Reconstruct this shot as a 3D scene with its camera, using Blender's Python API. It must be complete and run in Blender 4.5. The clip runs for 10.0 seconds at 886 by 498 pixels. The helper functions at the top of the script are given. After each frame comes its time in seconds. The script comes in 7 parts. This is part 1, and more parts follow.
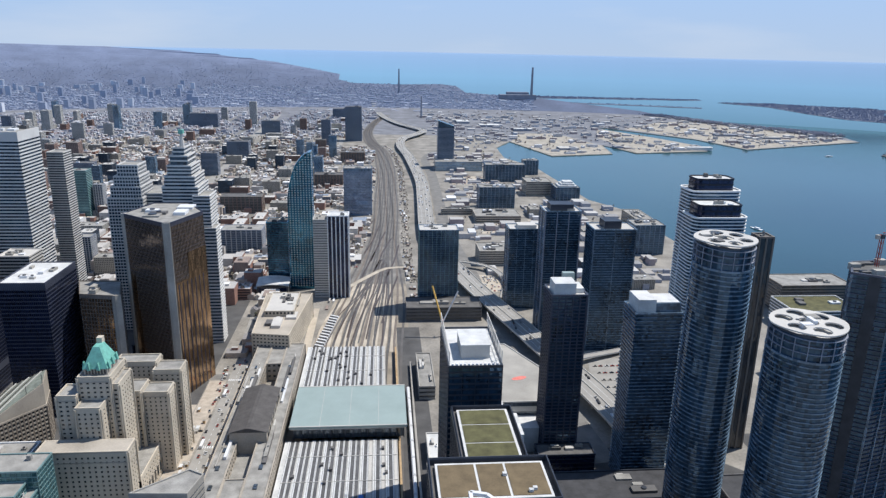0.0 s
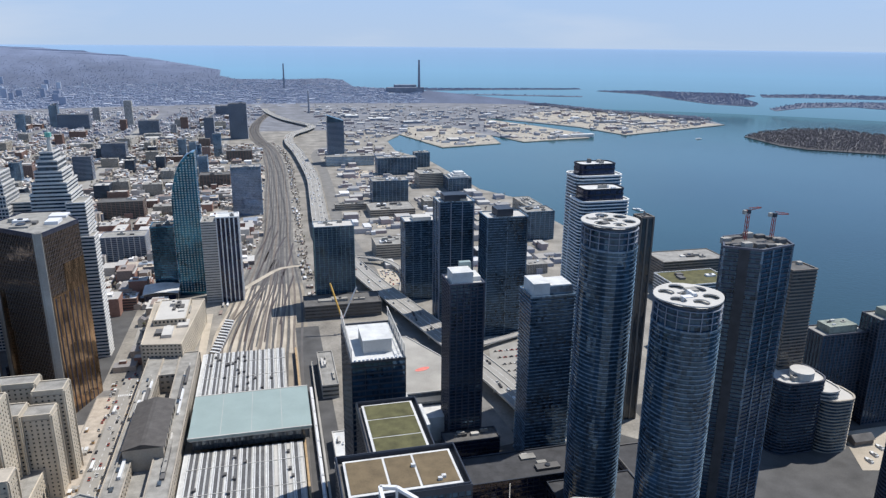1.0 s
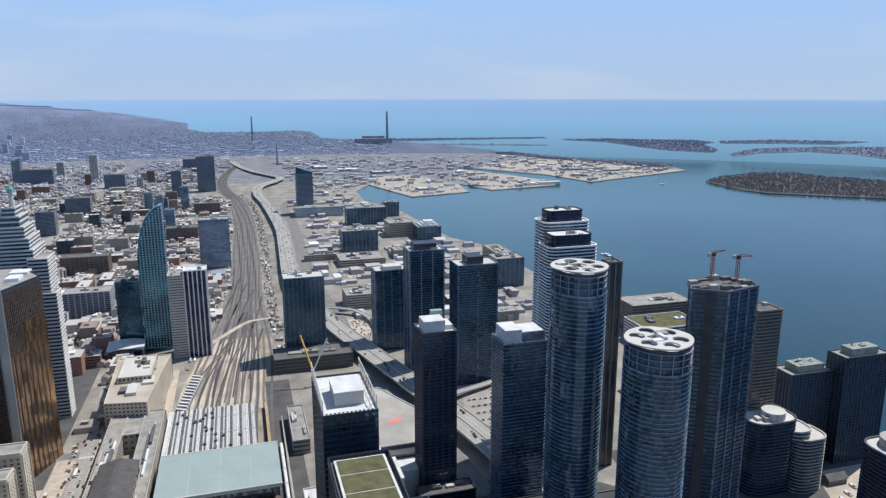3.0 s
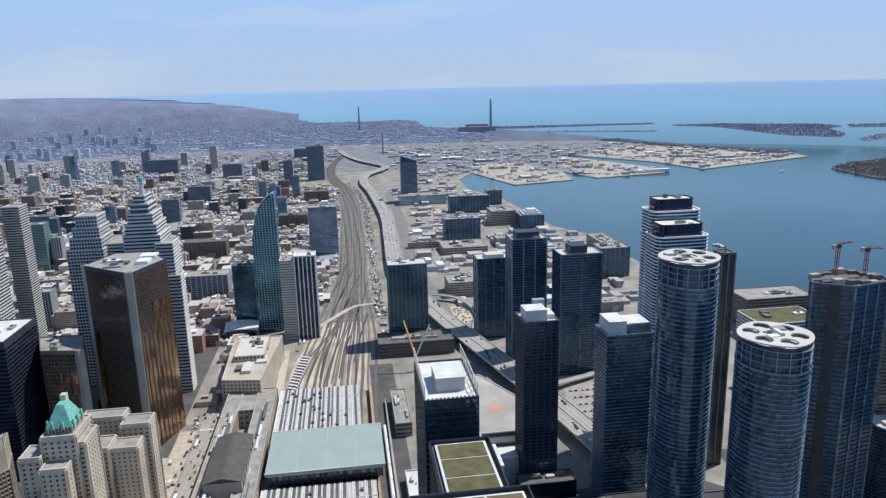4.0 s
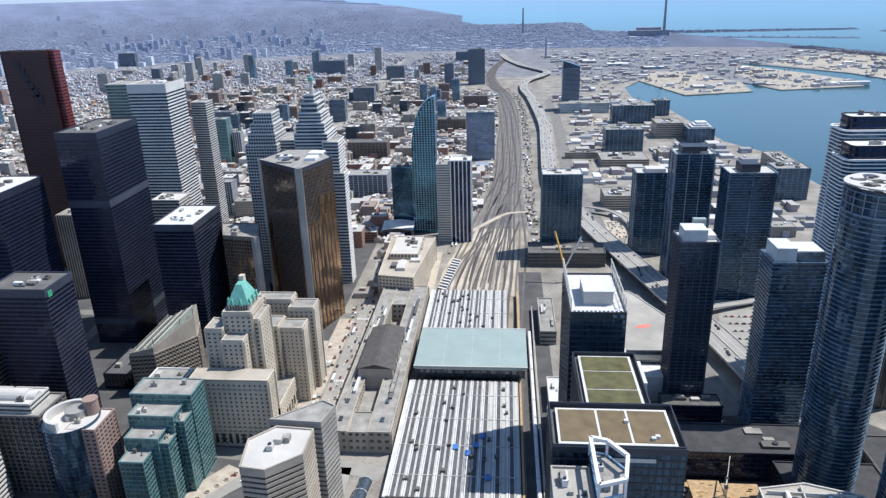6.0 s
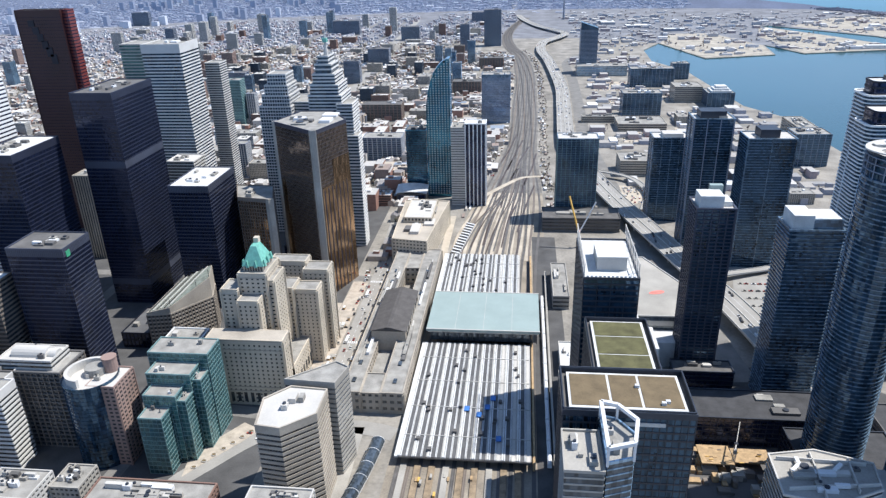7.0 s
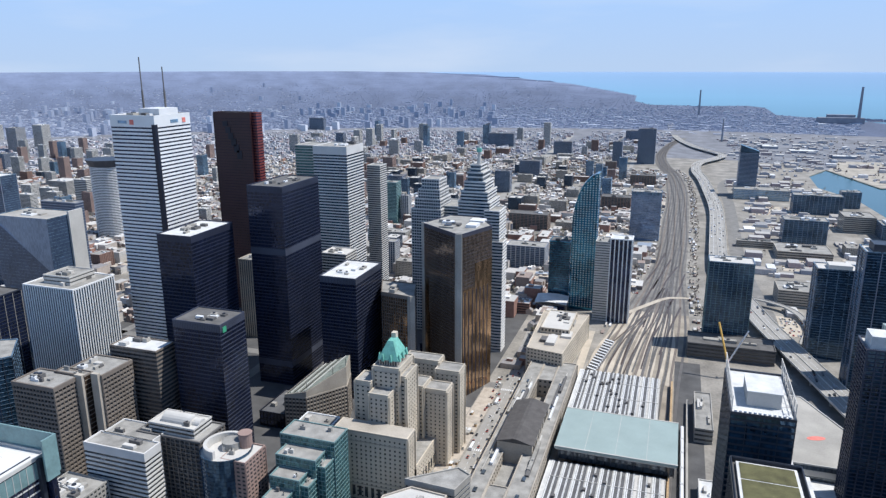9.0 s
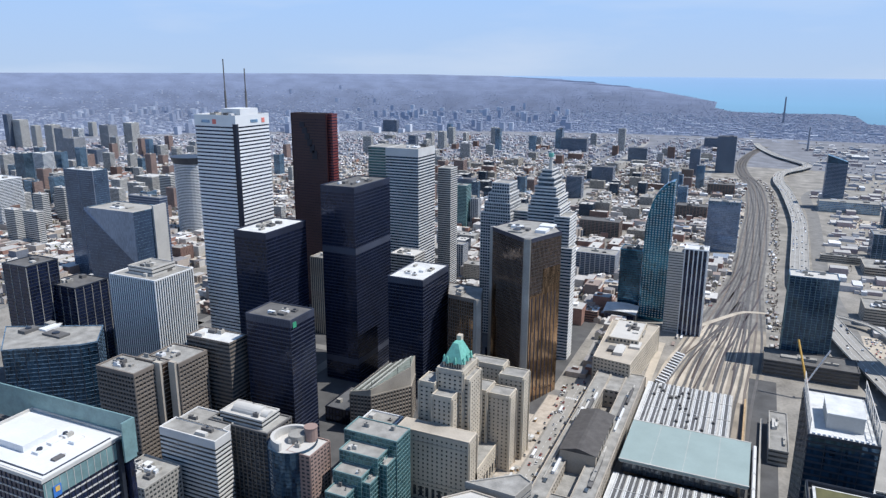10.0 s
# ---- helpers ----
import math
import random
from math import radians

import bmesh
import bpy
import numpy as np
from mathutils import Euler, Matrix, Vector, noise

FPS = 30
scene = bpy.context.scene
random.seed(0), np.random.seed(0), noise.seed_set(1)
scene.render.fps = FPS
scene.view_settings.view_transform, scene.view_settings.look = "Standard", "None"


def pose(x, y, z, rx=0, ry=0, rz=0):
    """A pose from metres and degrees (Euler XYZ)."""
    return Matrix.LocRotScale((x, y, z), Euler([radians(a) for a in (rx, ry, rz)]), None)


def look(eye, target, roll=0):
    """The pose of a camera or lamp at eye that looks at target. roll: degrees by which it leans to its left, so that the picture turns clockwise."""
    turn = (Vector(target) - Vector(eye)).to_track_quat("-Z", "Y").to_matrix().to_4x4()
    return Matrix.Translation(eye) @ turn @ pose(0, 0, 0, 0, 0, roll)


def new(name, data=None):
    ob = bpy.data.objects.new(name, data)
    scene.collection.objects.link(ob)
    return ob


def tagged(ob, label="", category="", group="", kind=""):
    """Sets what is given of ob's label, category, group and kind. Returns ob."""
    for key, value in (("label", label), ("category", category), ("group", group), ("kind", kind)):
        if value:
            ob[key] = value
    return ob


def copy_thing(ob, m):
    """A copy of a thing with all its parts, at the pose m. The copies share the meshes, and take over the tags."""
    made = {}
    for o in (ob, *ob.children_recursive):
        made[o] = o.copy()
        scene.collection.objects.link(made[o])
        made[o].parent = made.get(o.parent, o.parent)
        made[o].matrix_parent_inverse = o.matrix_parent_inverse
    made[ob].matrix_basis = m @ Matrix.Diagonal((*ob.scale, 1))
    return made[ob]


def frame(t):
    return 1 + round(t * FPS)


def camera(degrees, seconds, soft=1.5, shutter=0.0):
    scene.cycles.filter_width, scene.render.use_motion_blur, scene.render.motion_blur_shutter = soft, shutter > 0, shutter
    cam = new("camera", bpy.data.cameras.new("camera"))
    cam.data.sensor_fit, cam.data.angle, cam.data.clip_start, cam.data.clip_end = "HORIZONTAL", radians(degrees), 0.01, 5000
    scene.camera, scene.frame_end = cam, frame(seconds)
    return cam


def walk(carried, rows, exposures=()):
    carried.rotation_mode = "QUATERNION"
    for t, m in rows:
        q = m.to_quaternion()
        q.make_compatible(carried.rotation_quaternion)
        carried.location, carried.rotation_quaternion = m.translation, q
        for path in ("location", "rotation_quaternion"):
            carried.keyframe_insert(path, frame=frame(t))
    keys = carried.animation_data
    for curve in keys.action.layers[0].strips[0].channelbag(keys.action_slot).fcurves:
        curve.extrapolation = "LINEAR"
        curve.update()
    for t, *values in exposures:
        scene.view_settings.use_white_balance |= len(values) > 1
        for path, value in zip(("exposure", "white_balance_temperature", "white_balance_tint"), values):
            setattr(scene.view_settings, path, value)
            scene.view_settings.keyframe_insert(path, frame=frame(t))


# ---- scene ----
cam = camera(64.6, 10.0, soft=1.35)
EYE = 346.0
ROWS = [
    (0.0, -4.75, -16.21, -1.14),
    (0.5, -8.23, -16.17, -1.06),
    (1.0, -13.74, -16.62, -0.50),
    (1.5, -16.57, -14.45, -0.46),
    (2.0, -17.86, -13.05, -0.21),
    (3.5, -13.01, -12.79, 0.56),
    (4.0, -8.10, -13.51, 1.34),
    (4.5, -5.98, -14.85, 1.53),
    (5.0, -2.51, -17.15, 1.59),
    (5.5, 1.86, -18.95, 2.05),
    (6.0, 4.83, -20.69, 1.58),
    (7.5, 7.69, -24.09, 1.31),
    (8.0, 12.39, -20.72, 0.74),
    (8.5, 16.08, -16.30, 0.56),
    (9.0, 18.45, -14.72, 0.14),
    (9.5, 20.81, -14.36, -0.08),
    (10.0, 24.31, -14.45, -0.29),
]
walk(cam, [(t, pose(-0.35 * math.sin(radians(yaw)), 0.35 * math.cos(radians(yaw)), EYE, 90 + pitch, roll, yaw)) for t, yaw, pitch, roll in ROWS],
     [(0.0, -0.02, 6350, 10), (2.0, -0.04, 6400, 10), (3.5, -0.06, 6350, 10), (4.5, -0.05, 6330, 10), (5.0, 0.0, 6280, 10), (6.0, 0.2, 6200, 10), (7.5, 0.36, 6250, 10),
      (8.5, 0.16, 6200, 10), (9.5, 0.04, 6150, 10), (10.0, 0.02, 6150, 10)])

# ---- world and sun ----
SUN_EL, SUN_X, SUN_Y = radians(60), 0.93, 0.37
world = bpy.data.worlds.new("world")
scene.world = world
world.use_nodes = True
wn = world.node_tree.nodes
sky = wn.new("ShaderNodeTexSky")
sky.sky_type = "NISHITA"
sky.sun_disc = False
sky.sun_elevation = SUN_EL
sky.sun_rotation = math.atan2(SUN_X, SUN_Y)
sky.altitude = 0
sky.air_density, sky.dust_density, sky.ozone_density = 1.0, 0.15, 3.0
wn["Background"].inputs[1].default_value = 0.126
# spring haze low over the lake pales the sky towards the horizon
wl = world.node_tree.links
coord, sep, hz, mixer = wn.new("ShaderNodeTexCoord"), wn.new("ShaderNodeSeparateXYZ"), wn.new("ShaderNodeMapRange"), wn.new("ShaderNodeMix")
hz.interpolation_type = "SMOOTHSTEP"
hz.inputs["From Min"].default_value, hz.inputs["From Max"].default_value = 0.15, 0.6
hz.inputs["To Min"].default_value, hz.inputs["To Max"].default_value = 1.0, 0.0
mixer.data_type = "RGBA"
haze = wn.new("ShaderNodeValToRGB")
he = haze.color_ramp.elements
he[0].position, he[1].position = 0.0, 0.19
he[0].color, he[1].color = (3.75, 4.8, 6.35, 1), (2.75, 4.75, 8.1, 1)
wl.new(coord.outputs["Generated"], sep.inputs[0])
wl.new(sep.outputs["Z"], hz.inputs["Value"])
wl.new(sep.outputs["Z"], haze.inputs[0])
wl.new(hz.outputs[0], mixer.inputs["Factor"])
wl.new(sky.outputs[0], mixer.inputs["A"])
# thin streaks of high cloud
stretch, cirrus, thin, cloudy = wn.new("ShaderNodeMapping"), wn.new("ShaderNodeTexNoise"), wn.new("ShaderNodeMapRange"), wn.new("ShaderNodeMix")
stretch.inputs["Scale"].default_value = (1.6, 1.6, 9.0)
stretch.inputs["Rotation"].default_value = (0.12, 0.05, 0.0)
cirrus.inputs["Scale"].default_value, cirrus.inputs["Detail"].default_value = 1.7, 6
thin.inputs["From Min"].default_value, thin.inputs["From Max"].default_value, thin.inputs["To Max"].default_value = 0.5, 0.8, 0.55
cloudy.data_type = "RGBA"
cloudy.inputs["B"].default_value = (5.4, 5.9, 6.7, 1)
wl.new(coord.outputs["Generated"], stretch.inputs[0])
wl.new(stretch.outputs[0], cirrus.inputs["Vector"])
wl.new(cirrus.outputs["Fac"], thin.inputs["Value"])
wl.new(thin.outputs[0], cloudy.inputs["Factor"])
wl.new(haze.outputs[0], cloudy.inputs["A"])
wl.new(cloudy.outputs["Result"], mixer.inputs["B"])
wl.new(mixer.outputs["Result"], wn["Background"].inputs[0])
sun_data = bpy.data.lights.new("sun", "SUN")
sun_data.energy, sun_data.angle, sun_data.color = 4.8, radians(0.55), (1.0, 0.955, 0.88)
sun = new("sun", sun_data)
sun.matrix_world = look((0, 0, 900), (-SUN_X * math.cos(SUN_EL), -SUN_Y * math.cos(SUN_EL), 900 - math.sin(SUN_EL)))


# ---- materials ----
def base_mat(name, rough=0.8, metal=0.0, spec=0.5):
    m = bpy.data.materials.new(name)
    m.use_nodes = True
    b = m.node_tree.nodes["Principled BSDF"]
    b.inputs["Roughness"].default_value = rough
    b.inputs["Metallic"].default_value = metal
    b.inputs["Specular IOR Level"].default_value = spec
    return m, m.node_tree.nodes, m.node_tree.links, b


def rgba(c, k=1.0):
    return (min(1, c[0] * k), min(1, c[1] * k), min(1, c[2] * k), 1)


def solid(name, c, rough=0.85, metal=0.0, var=0.25, big=25.0, fine=1.2, bump=0.0):
    """A weathered surface: broad stains and fine grain over one base colour, at real size."""
    m, n, l, b = base_mat(name, rough, metal)
    geo = n.new("ShaderNodeNewGeometry")
    n1, n2 = n.new("ShaderNodeTexNoise"), n.new("ShaderNodeTexNoise")
    n1.inputs["Scale"].default_value, n2.inputs["Scale"].default_value = 1 / big, 1 / fine
    n1.inputs["Detail"].default_value = 5
    for t in (n1, n2):
        l.new(geo.outputs["Position"], t.inputs["Vector"])
    mix = n.new("ShaderNodeMath")
    mix.operation = "MULTIPLY_ADD"
    mix.inputs[1].default_value = 0.4
    l.new(n2.outputs["Fac"], mix.inputs[0])
    l.new(n1.outputs["Fac"], mix.inputs[2])
    ramp = n.new("ShaderNodeValToRGB")
    ramp.color_ramp.elements[0].position, ramp.color_ramp.elements[1].position = 0.42, 0.98
    ramp.color_ramp.elements[0].color, ramp.color_ramp.elements[1].color = rgba(c, 1 - var), rgba(c, 1 + var)
    l.new(mix.outputs[0], ramp.inputs[0])
    l.new(ramp.outputs[0], b.inputs["Base Color"])
    if bump:
        bp = n.new("ShaderNodeBump")
        bp.inputs["Strength"].default_value, bp.inputs["Distance"].default_value = bump, 0.3
        l.new(n2.outputs["Fac"], bp.inputs["Height"])
        l.new(bp.outputs[0], b.inputs["Normal"])
    return m


def glass(name, c, pane=(1.6, 1.6, 3.7), lo=0.45, hi=1.7, rough=0.08, metal=0.55, tilt=0.05):
    """Coated curtain-wall glass: each pane has its own tint and hangs a little out of true."""
    m, n, l, b = base_mat(name, rough, metal, 0.7)
    geo = n.new("ShaderNodeNewGeometry")
    snap, wh = n.new("ShaderNodeVectorMath"), n.new("ShaderNodeTexWhiteNoise")
    snap.operation = "SNAP"
    snap.inputs[1].default_value = pane
    l.new(geo.outputs["Position"], snap.inputs[0])
    l.new(snap.outputs[0], wh.inputs["Vector"])
    big = n.new("ShaderNodeTexNoise")
    big.inputs["Scale"].default_value = 0.03
    l.new(geo.outputs["Position"], big.inputs["Vector"])
    add = n.new("ShaderNodeMath")
    add.operation = "MULTIPLY_ADD"
    add.inputs[1].default_value = 0.6
    l.new(wh.outputs["Value"], add.inputs[0])
    l.new(big.outputs["Fac"], add.inputs[2])
    ramp = n.new("ShaderNodeValToRGB")
    e = ramp.color_ramp.elements
    e[0].position, e[1].position = 0.35, 1.05
    e[0].color, e[1].color = rgba(c, lo), rgba(c, hi)
    l.new(add.outputs[0], ramp.inputs[0])
    l.new(ramp.outputs[0], b.inputs["Base Color"])
    sub, sc, ad, no = (n.new("ShaderNodeVectorMath") for _ in range(4))
    sub.operation, sc.operation, ad.operation, no.operation = "SUBTRACT", "SCALE", "ADD", "NORMALIZE"
    sub.inputs[1].default_value = (0.5, 0.5, 0.5)
    sc.inputs["Scale"].default_value = tilt
    l.new(wh.outputs["Color"], sub.inputs[0])
    l.new(sub.outputs[0], sc.inputs[0])
    l.new(sc.outputs[0], ad.inputs[0])
    l.new(geo.outputs["Normal"], ad.inputs[1])
    l.new(ad.outputs[0], no.inputs[0])
    l.new(no.outputs[0], b.inputs["Normal"])
    return m


def islands(name, stops, rough=0.85, fine=2.0):
    """Many small things in one mesh, each with its own colour from the stops."""
    m, n, l, b = base_mat(name, rough)
    geo = n.new("ShaderNodeNewGeometry")
    ramp = n.new("ShaderNodeValToRGB")
    ramp.color_ramp.interpolation = "CONSTANT"
    e = ramp.color_ramp.elements
    while len(e) < len(stops):
        e.new(0.5)
    for i, (p, c) in enumerate(stops):
        e[i].position, e[i].color = p, rgba(c)
    l.new(geo.outputs["Random Per Island"], ramp.inputs[0])
    ns = n.new("ShaderNodeTexNoise")
    ns.inputs["Scale"].default_value = 1 / fine
    l.new(geo.outputs["Position"], ns.inputs["Vector"])
    mr = n.new("ShaderNodeMapRange")
    mr.inputs["To Min"].default_value, mr.inputs["To Max"].default_value = 0.65, 1.35
    l.new(ns.outputs["Fac"], mr.inputs["Value"])
    mx = n.new("ShaderNodeVectorMath")
    mx.operation = "SCALE"
    l.new(ramp.outputs[0], mx.inputs[0])
    l.new(mr.outputs[0], mx.inputs["Scale"])
    l.new(mx.outputs[0], b.inputs["Base Color"])
    return m


M = {
    "white": solid("white_marble", (0.76, 0.76, 0.75), 0.6, var=0.08),
    "cream": solid("limestone", (0.54, 0.475, 0.38), 0.85, var=0.22),
    "stone": solid("grey_stone", (0.40, 0.355, 0.295), 0.85, var=0.26),
    "concrete": solid("concrete", (0.36, 0.34, 0.305), 0.85, var=0.28),
    "lightconc": solid("pale_concrete", (0.52, 0.50, 0.465), 0.85, var=0.15),
    "darkconc": solid("dark_concrete", (0.12, 0.115, 0.112), 0.8, var=0.25),
    "brownconc": solid("brown_precast", (0.19, 0.16, 0.135), 0.8, var=0.2),
    "redgranite": solid("red_granite", (0.042, 0.013, 0.014), 0.5, var=0.25),
    # same granite with sunlight in its colour; the one above is the shaded tone
    "redlit": solid("red_granite_sunlit", (0.17, 0.034, 0.028), 0.5, var=0.2),
    "brick": solid("brick", (0.23, 0.14, 0.11), 0.9, var=0.25),
    "pinkbrick": solid("pink_brick", (0.30, 0.21, 0.18), 0.9, var=0.2),
    "black": solid("black_steel", (0.014, 0.017, 0.031), 0.4, 0.3, var=0.3),
    "paleband": solid("pale_teal_slab", (0.18, 0.285, 0.285), 0.5, 0.1, var=0.25, big=6),
    "yard": solid("yard_ground", (0.36, 0.325, 0.27), 0.95, var=0.4, big=25, fine=3),
    "slate": solid("slate_roof", (0.085, 0.078, 0.074), 0.85, var=0.3, big=6),
    "steelband": solid("steel_band", (0.06, 0.068, 0.098), 0.5, 0.1, var=0.3),
    "bronze": solid("bronze_steel", (0.032, 0.038, 0.066), 0.5, 0.2, var=0.3),
    "darksteel": solid("dark_steel", (0.046, 0.054, 0.072), 0.45, 0.4, var=0.3),
    "whitepaint": solid("white_paint", (0.68, 0.685, 0.69), 0.6, var=0.1),
    "gravel": solid("roof_gravel", (0.29, 0.278, 0.255), 0.95, var=0.38, big=9, fine=0.8),
    "darkroof": solid("dark_roof", (0.12, 0.115, 0.11), 0.9, var=0.35, big=8),
    "whiteroof": solid("white_roof", (0.60, 0.60, 0.585), 0.75, var=0.2, big=8),
    "copper": solid("green_copper", (0.16, 0.42, 0.35), 0.7, var=0.25, big=4),
    "paleteal": solid("pale_glazed_roof", (0.30, 0.37, 0.35), 0.45, var=0.1, big=20),
    "sedum": solid("sedum", (0.10, 0.095, 0.042), 0.95, var=0.45, big=7, fine=0.7),
    "drysedum": solid("dry_sedum", (0.155, 0.115, 0.065), 0.95, var=0.3, big=7, fine=0.7),
    "asphalt": solid("asphalt", (0.19, 0.182, 0.17), 0.9, var=0.3, big=14),
    "palegreen": solid("weathered_green", (0.24, 0.265, 0.225), 0.8, var=0.35, big=5),
    "pinkpave": solid("brick_paving", (0.42, 0.365, 0.30), 0.9, var=0.3, big=7),
    "paving": solid("paving", (0.46, 0.40, 0.32), 0.9, var=0.2, big=10),
    # far concrete with haze in its colour; also blue-grey trim nearby
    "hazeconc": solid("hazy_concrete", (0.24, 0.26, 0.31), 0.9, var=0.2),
    "roadpale": solid("worn_highway", (0.31, 0.295, 0.27), 0.9, var=0.18, big=18),
    "ballast": solid("ballast", (0.275, 0.238, 0.19), 0.95, var=0.45, big=30, fine=1.5),
    "oldballast": solid("grey_ballast", (0.185, 0.172, 0.155), 0.95, var=0.45, big=24, fine=1.5),
    "rail": solid("rail_steel", (0.12, 0.09, 0.075), 0.5, 0.5, var=0.3),
    "sand": solid("bare_soil", (0.46, 0.40, 0.32), 0.95, var=0.3, big=30),
    "palegranite": solid("pale_granite", (0.62, 0.605, 0.58), 0.75, var=0.15),
    "tar": solid("tar_roof", (0.05, 0.05, 0.054), 0.85, var=0.4, big=7),
    # asphalt darkened to include the shade of towers
    "shaderoad": solid("shaded_asphalt", (0.085, 0.083, 0.082), 0.9, var=0.35, big=18),
    "lilac": solid("lilac_precast", (0.052, 0.057, 0.078), 0.8, var=0.3, big=8),
    "platform": solid("platform_timber", (0.27, 0.205, 0.135), 0.9, var=0.4, big=5),
    "shedgrey": solid("shed_felt", (0.105, 0.105, 0.108), 0.85, var=0.35, big=10),
    "wood": solid("timber", (0.42, 0.29, 0.16), 0.9, var=0.35, big=3),
    "yellow": solid("yellow_paint", (0.65, 0.40, 0.10), 0.7, var=0.2, big=5),
    "redpaint": solid("red_paint", (0.70, 0.20, 0.16), 0.7, var=0.2, big=4),
    "cranered": solid("crane_red", (0.35, 0.06, 0.045), 0.6, var=0.2, big=4),
    "greenpaint": solid("green_paint", (0.05, 0.30, 0.16), 0.6, var=0.2, big=4),
    "bluepaint": solid("blue_paint", (0.05, 0.18, 0.5), 0.6, var=0.2, big=4),
    "park": solid("spring_grass", (0.13, 0.17, 0.06), 0.95, var=0.3, big=30),
    "g_black": glass("black_glass", (0.015, 0.022, 0.052), metal=0.45),
    "g_blue": glass("blue_glass", (0.030, 0.066, 0.108), lo=0.45, hi=1.6, tilt=0.035),
    "balcony": glass("balcony_glass", (0.085, 0.128, 0.172), pane=(2.6, 2.6, 3.05), lo=0.3, hi=1.75, rough=0.25, metal=0.15, tilt=0.06),
    "g_bronze": glass("bronze_glass", (0.062, 0.042, 0.03), lo=0.25, hi=2.2, metal=0.6, rough=0.1, tilt=0.07),
    "g_navy": glass("navy_glass", (0.020, 0.047, 0.080), lo=0.35, hi=2.0),
    "g_teal": glass("teal_glass", (0.018, 0.108, 0.165), pane=(3.3, 3.3, 3.35), lo=0.25, hi=2.1),
    "g_green": glass("green_glass", (0.042, 0.11, 0.122), metal=0.45),
    "g_grey": glass("grey_glass", (0.07, 0.085, 0.10), metal=0.4),
    "g_pale": glass("pale_blue_glass", (0.20, 0.30, 0.40), metal=0.5),
    "g_gold": glass("gold_glass", (0.34, 0.225, 0.135), pane=(2.2, 2.2, 11.4), lo=0.35, hi=1.5, metal=0.9, rough=0.16, tilt=0.05),
    "g_fold": glass("folded_glass", (0.20, 0.26, 0.36), lo=0.85, hi=1.2, metal=0.4, tilt=0.015),
    "g_slate": glass("slate_glass", (0.06, 0.09, 0.15), lo=0.8, hi=1.25, metal=0.35, tilt=0.02),
    "g_window": glass("window_glass", (0.03, 0.035, 0.04), pane=(1.2, 1.2, 3.3), metal=0.1),
}


# ---- building blocks ----
class Geo:
    """Collects boxes and prisms for one mesh."""

    def __init__(self):
        self.v, self.f = [], []

    def prism(self, poly, z0, z1, top=None):
        k, n = len(self.v), len(poly)
        self.v += [(x, y, z0) for x, y in poly] + [(x, y, z1) for x, y in (top or poly)]
        self.f += [(k + i, k + (i + 1) % n, k + n + (i + 1) % n, k + n + i) for i in range(n)]
        self.f += [tuple(k + n + i for i in range(n)), tuple(k + n - 1 - i for i in range(n))]
        return self

    def box(self, x0, x1, y0, y1, z0, z1):
        return self.prism(rect(x0, x1, y0, y1), z0, z1)

    def beam(self, a, b, w, h=None):
        """A square bar from a to b."""
        a, b = Vector(a), Vector(b)
        d = (b - a).normalized()
        s = d.cross(Vector((0, 0, 1)))
        s = s.normalized() if s.length > 0.01 else Vector((1, 0, 0))
        u = s.cross(d).normalized()
        s, u = s * w / 2, u * (h or w) / 2
        k = len(self.v)
        self.v += [tuple(p + q) for p in (a, b) for q in (-s - u, s - u, s + u, -s + u)]
        self.f += [(k + i, k + (i + 1) % 4, k + 4 + (i + 1) % 4, k + 4 + i) for i in range(4)]
        self.f += [(k + 3, k + 2, k + 1, k), (k + 4, k + 5, k + 6, k + 7)]
        return self

    def mesh(self, name, mats):
        me = bpy.data.meshes.new(name)
        me.from_pydata(self.v, [], self.f)
        for m in mats:
            me.materials.append(m)
        return me


def rect(x0, x1, y0, y1):
    return [(x0, y0), (x1, y0), (x1, y1), (x0, y1)]


def ellipse(cx, cy, a, b, n=28, turn=0.0):
    c, s = math.cos(radians(turn)), math.sin(radians(turn))
    pts = [(a * math.cos(2 * math.pi * i / n), b * math.sin(2 * math.pi * i / n)) for i in range(n)]
    return [(cx + x * c - y * s, cy + x * s + y * c) for x, y in pts]


def rounded(x0, x1, y0, y1, r, n=6):
    out = []
    for cx, cy, a in ((x1 - r, y1 - r, 0), (x0 + r, y1 - r, 90), (x0 + r, y0 + r, 180), (x1 - r, y0 + r, 270)):
        out += [(cx + r * math.cos(radians(a + 90 * i / n)), cy + r * math.sin(radians(a + 90 * i / n))) for i in range(n + 1)]
    return out


def grow(poly, d):
    """A convex outline moved outwards by d."""
    n, out = len(poly), []
    for i in range(n):
        a, b, c = Vector(poly[i - 1]), Vector(poly[i]), Vector(poly[(i + 1) % n])
        u, w = (b - a).normalized(), (c - b).normalized()
        n1, n2 = Vector((u.y, -u.x)), Vector((w.y, -w.x))
        k = 1 + n1.dot(n2)
        out.append(tuple(b + (n1 + n2) * (d / max(k, 0.3))))
    return out


def thing(name, label, category, x=0, y=0, z=0, group="", kind=""):
    ob = new(name)
    ob.empty_display_size = 3
    ob.location = (x, y, z)
    return tagged(ob, label, category, group, kind)


def part(name, geo, mats, parent, label="", kind="", mesh=None):
    """One mesh under a thing, given in world places."""
    ob = new(name, mesh or geo.mesh(name, mats if isinstance(mats, (list, tuple)) else [mats]))
    ob.parent = parent
    p, q = parent, Vector((0, 0, 0))
    while p:
        q += p.location
        p = p.parent
    ob.location = -q
    if label:
        tagged(ob, label)
    if kind:
        tagged(ob, kind=kind)
    return ob


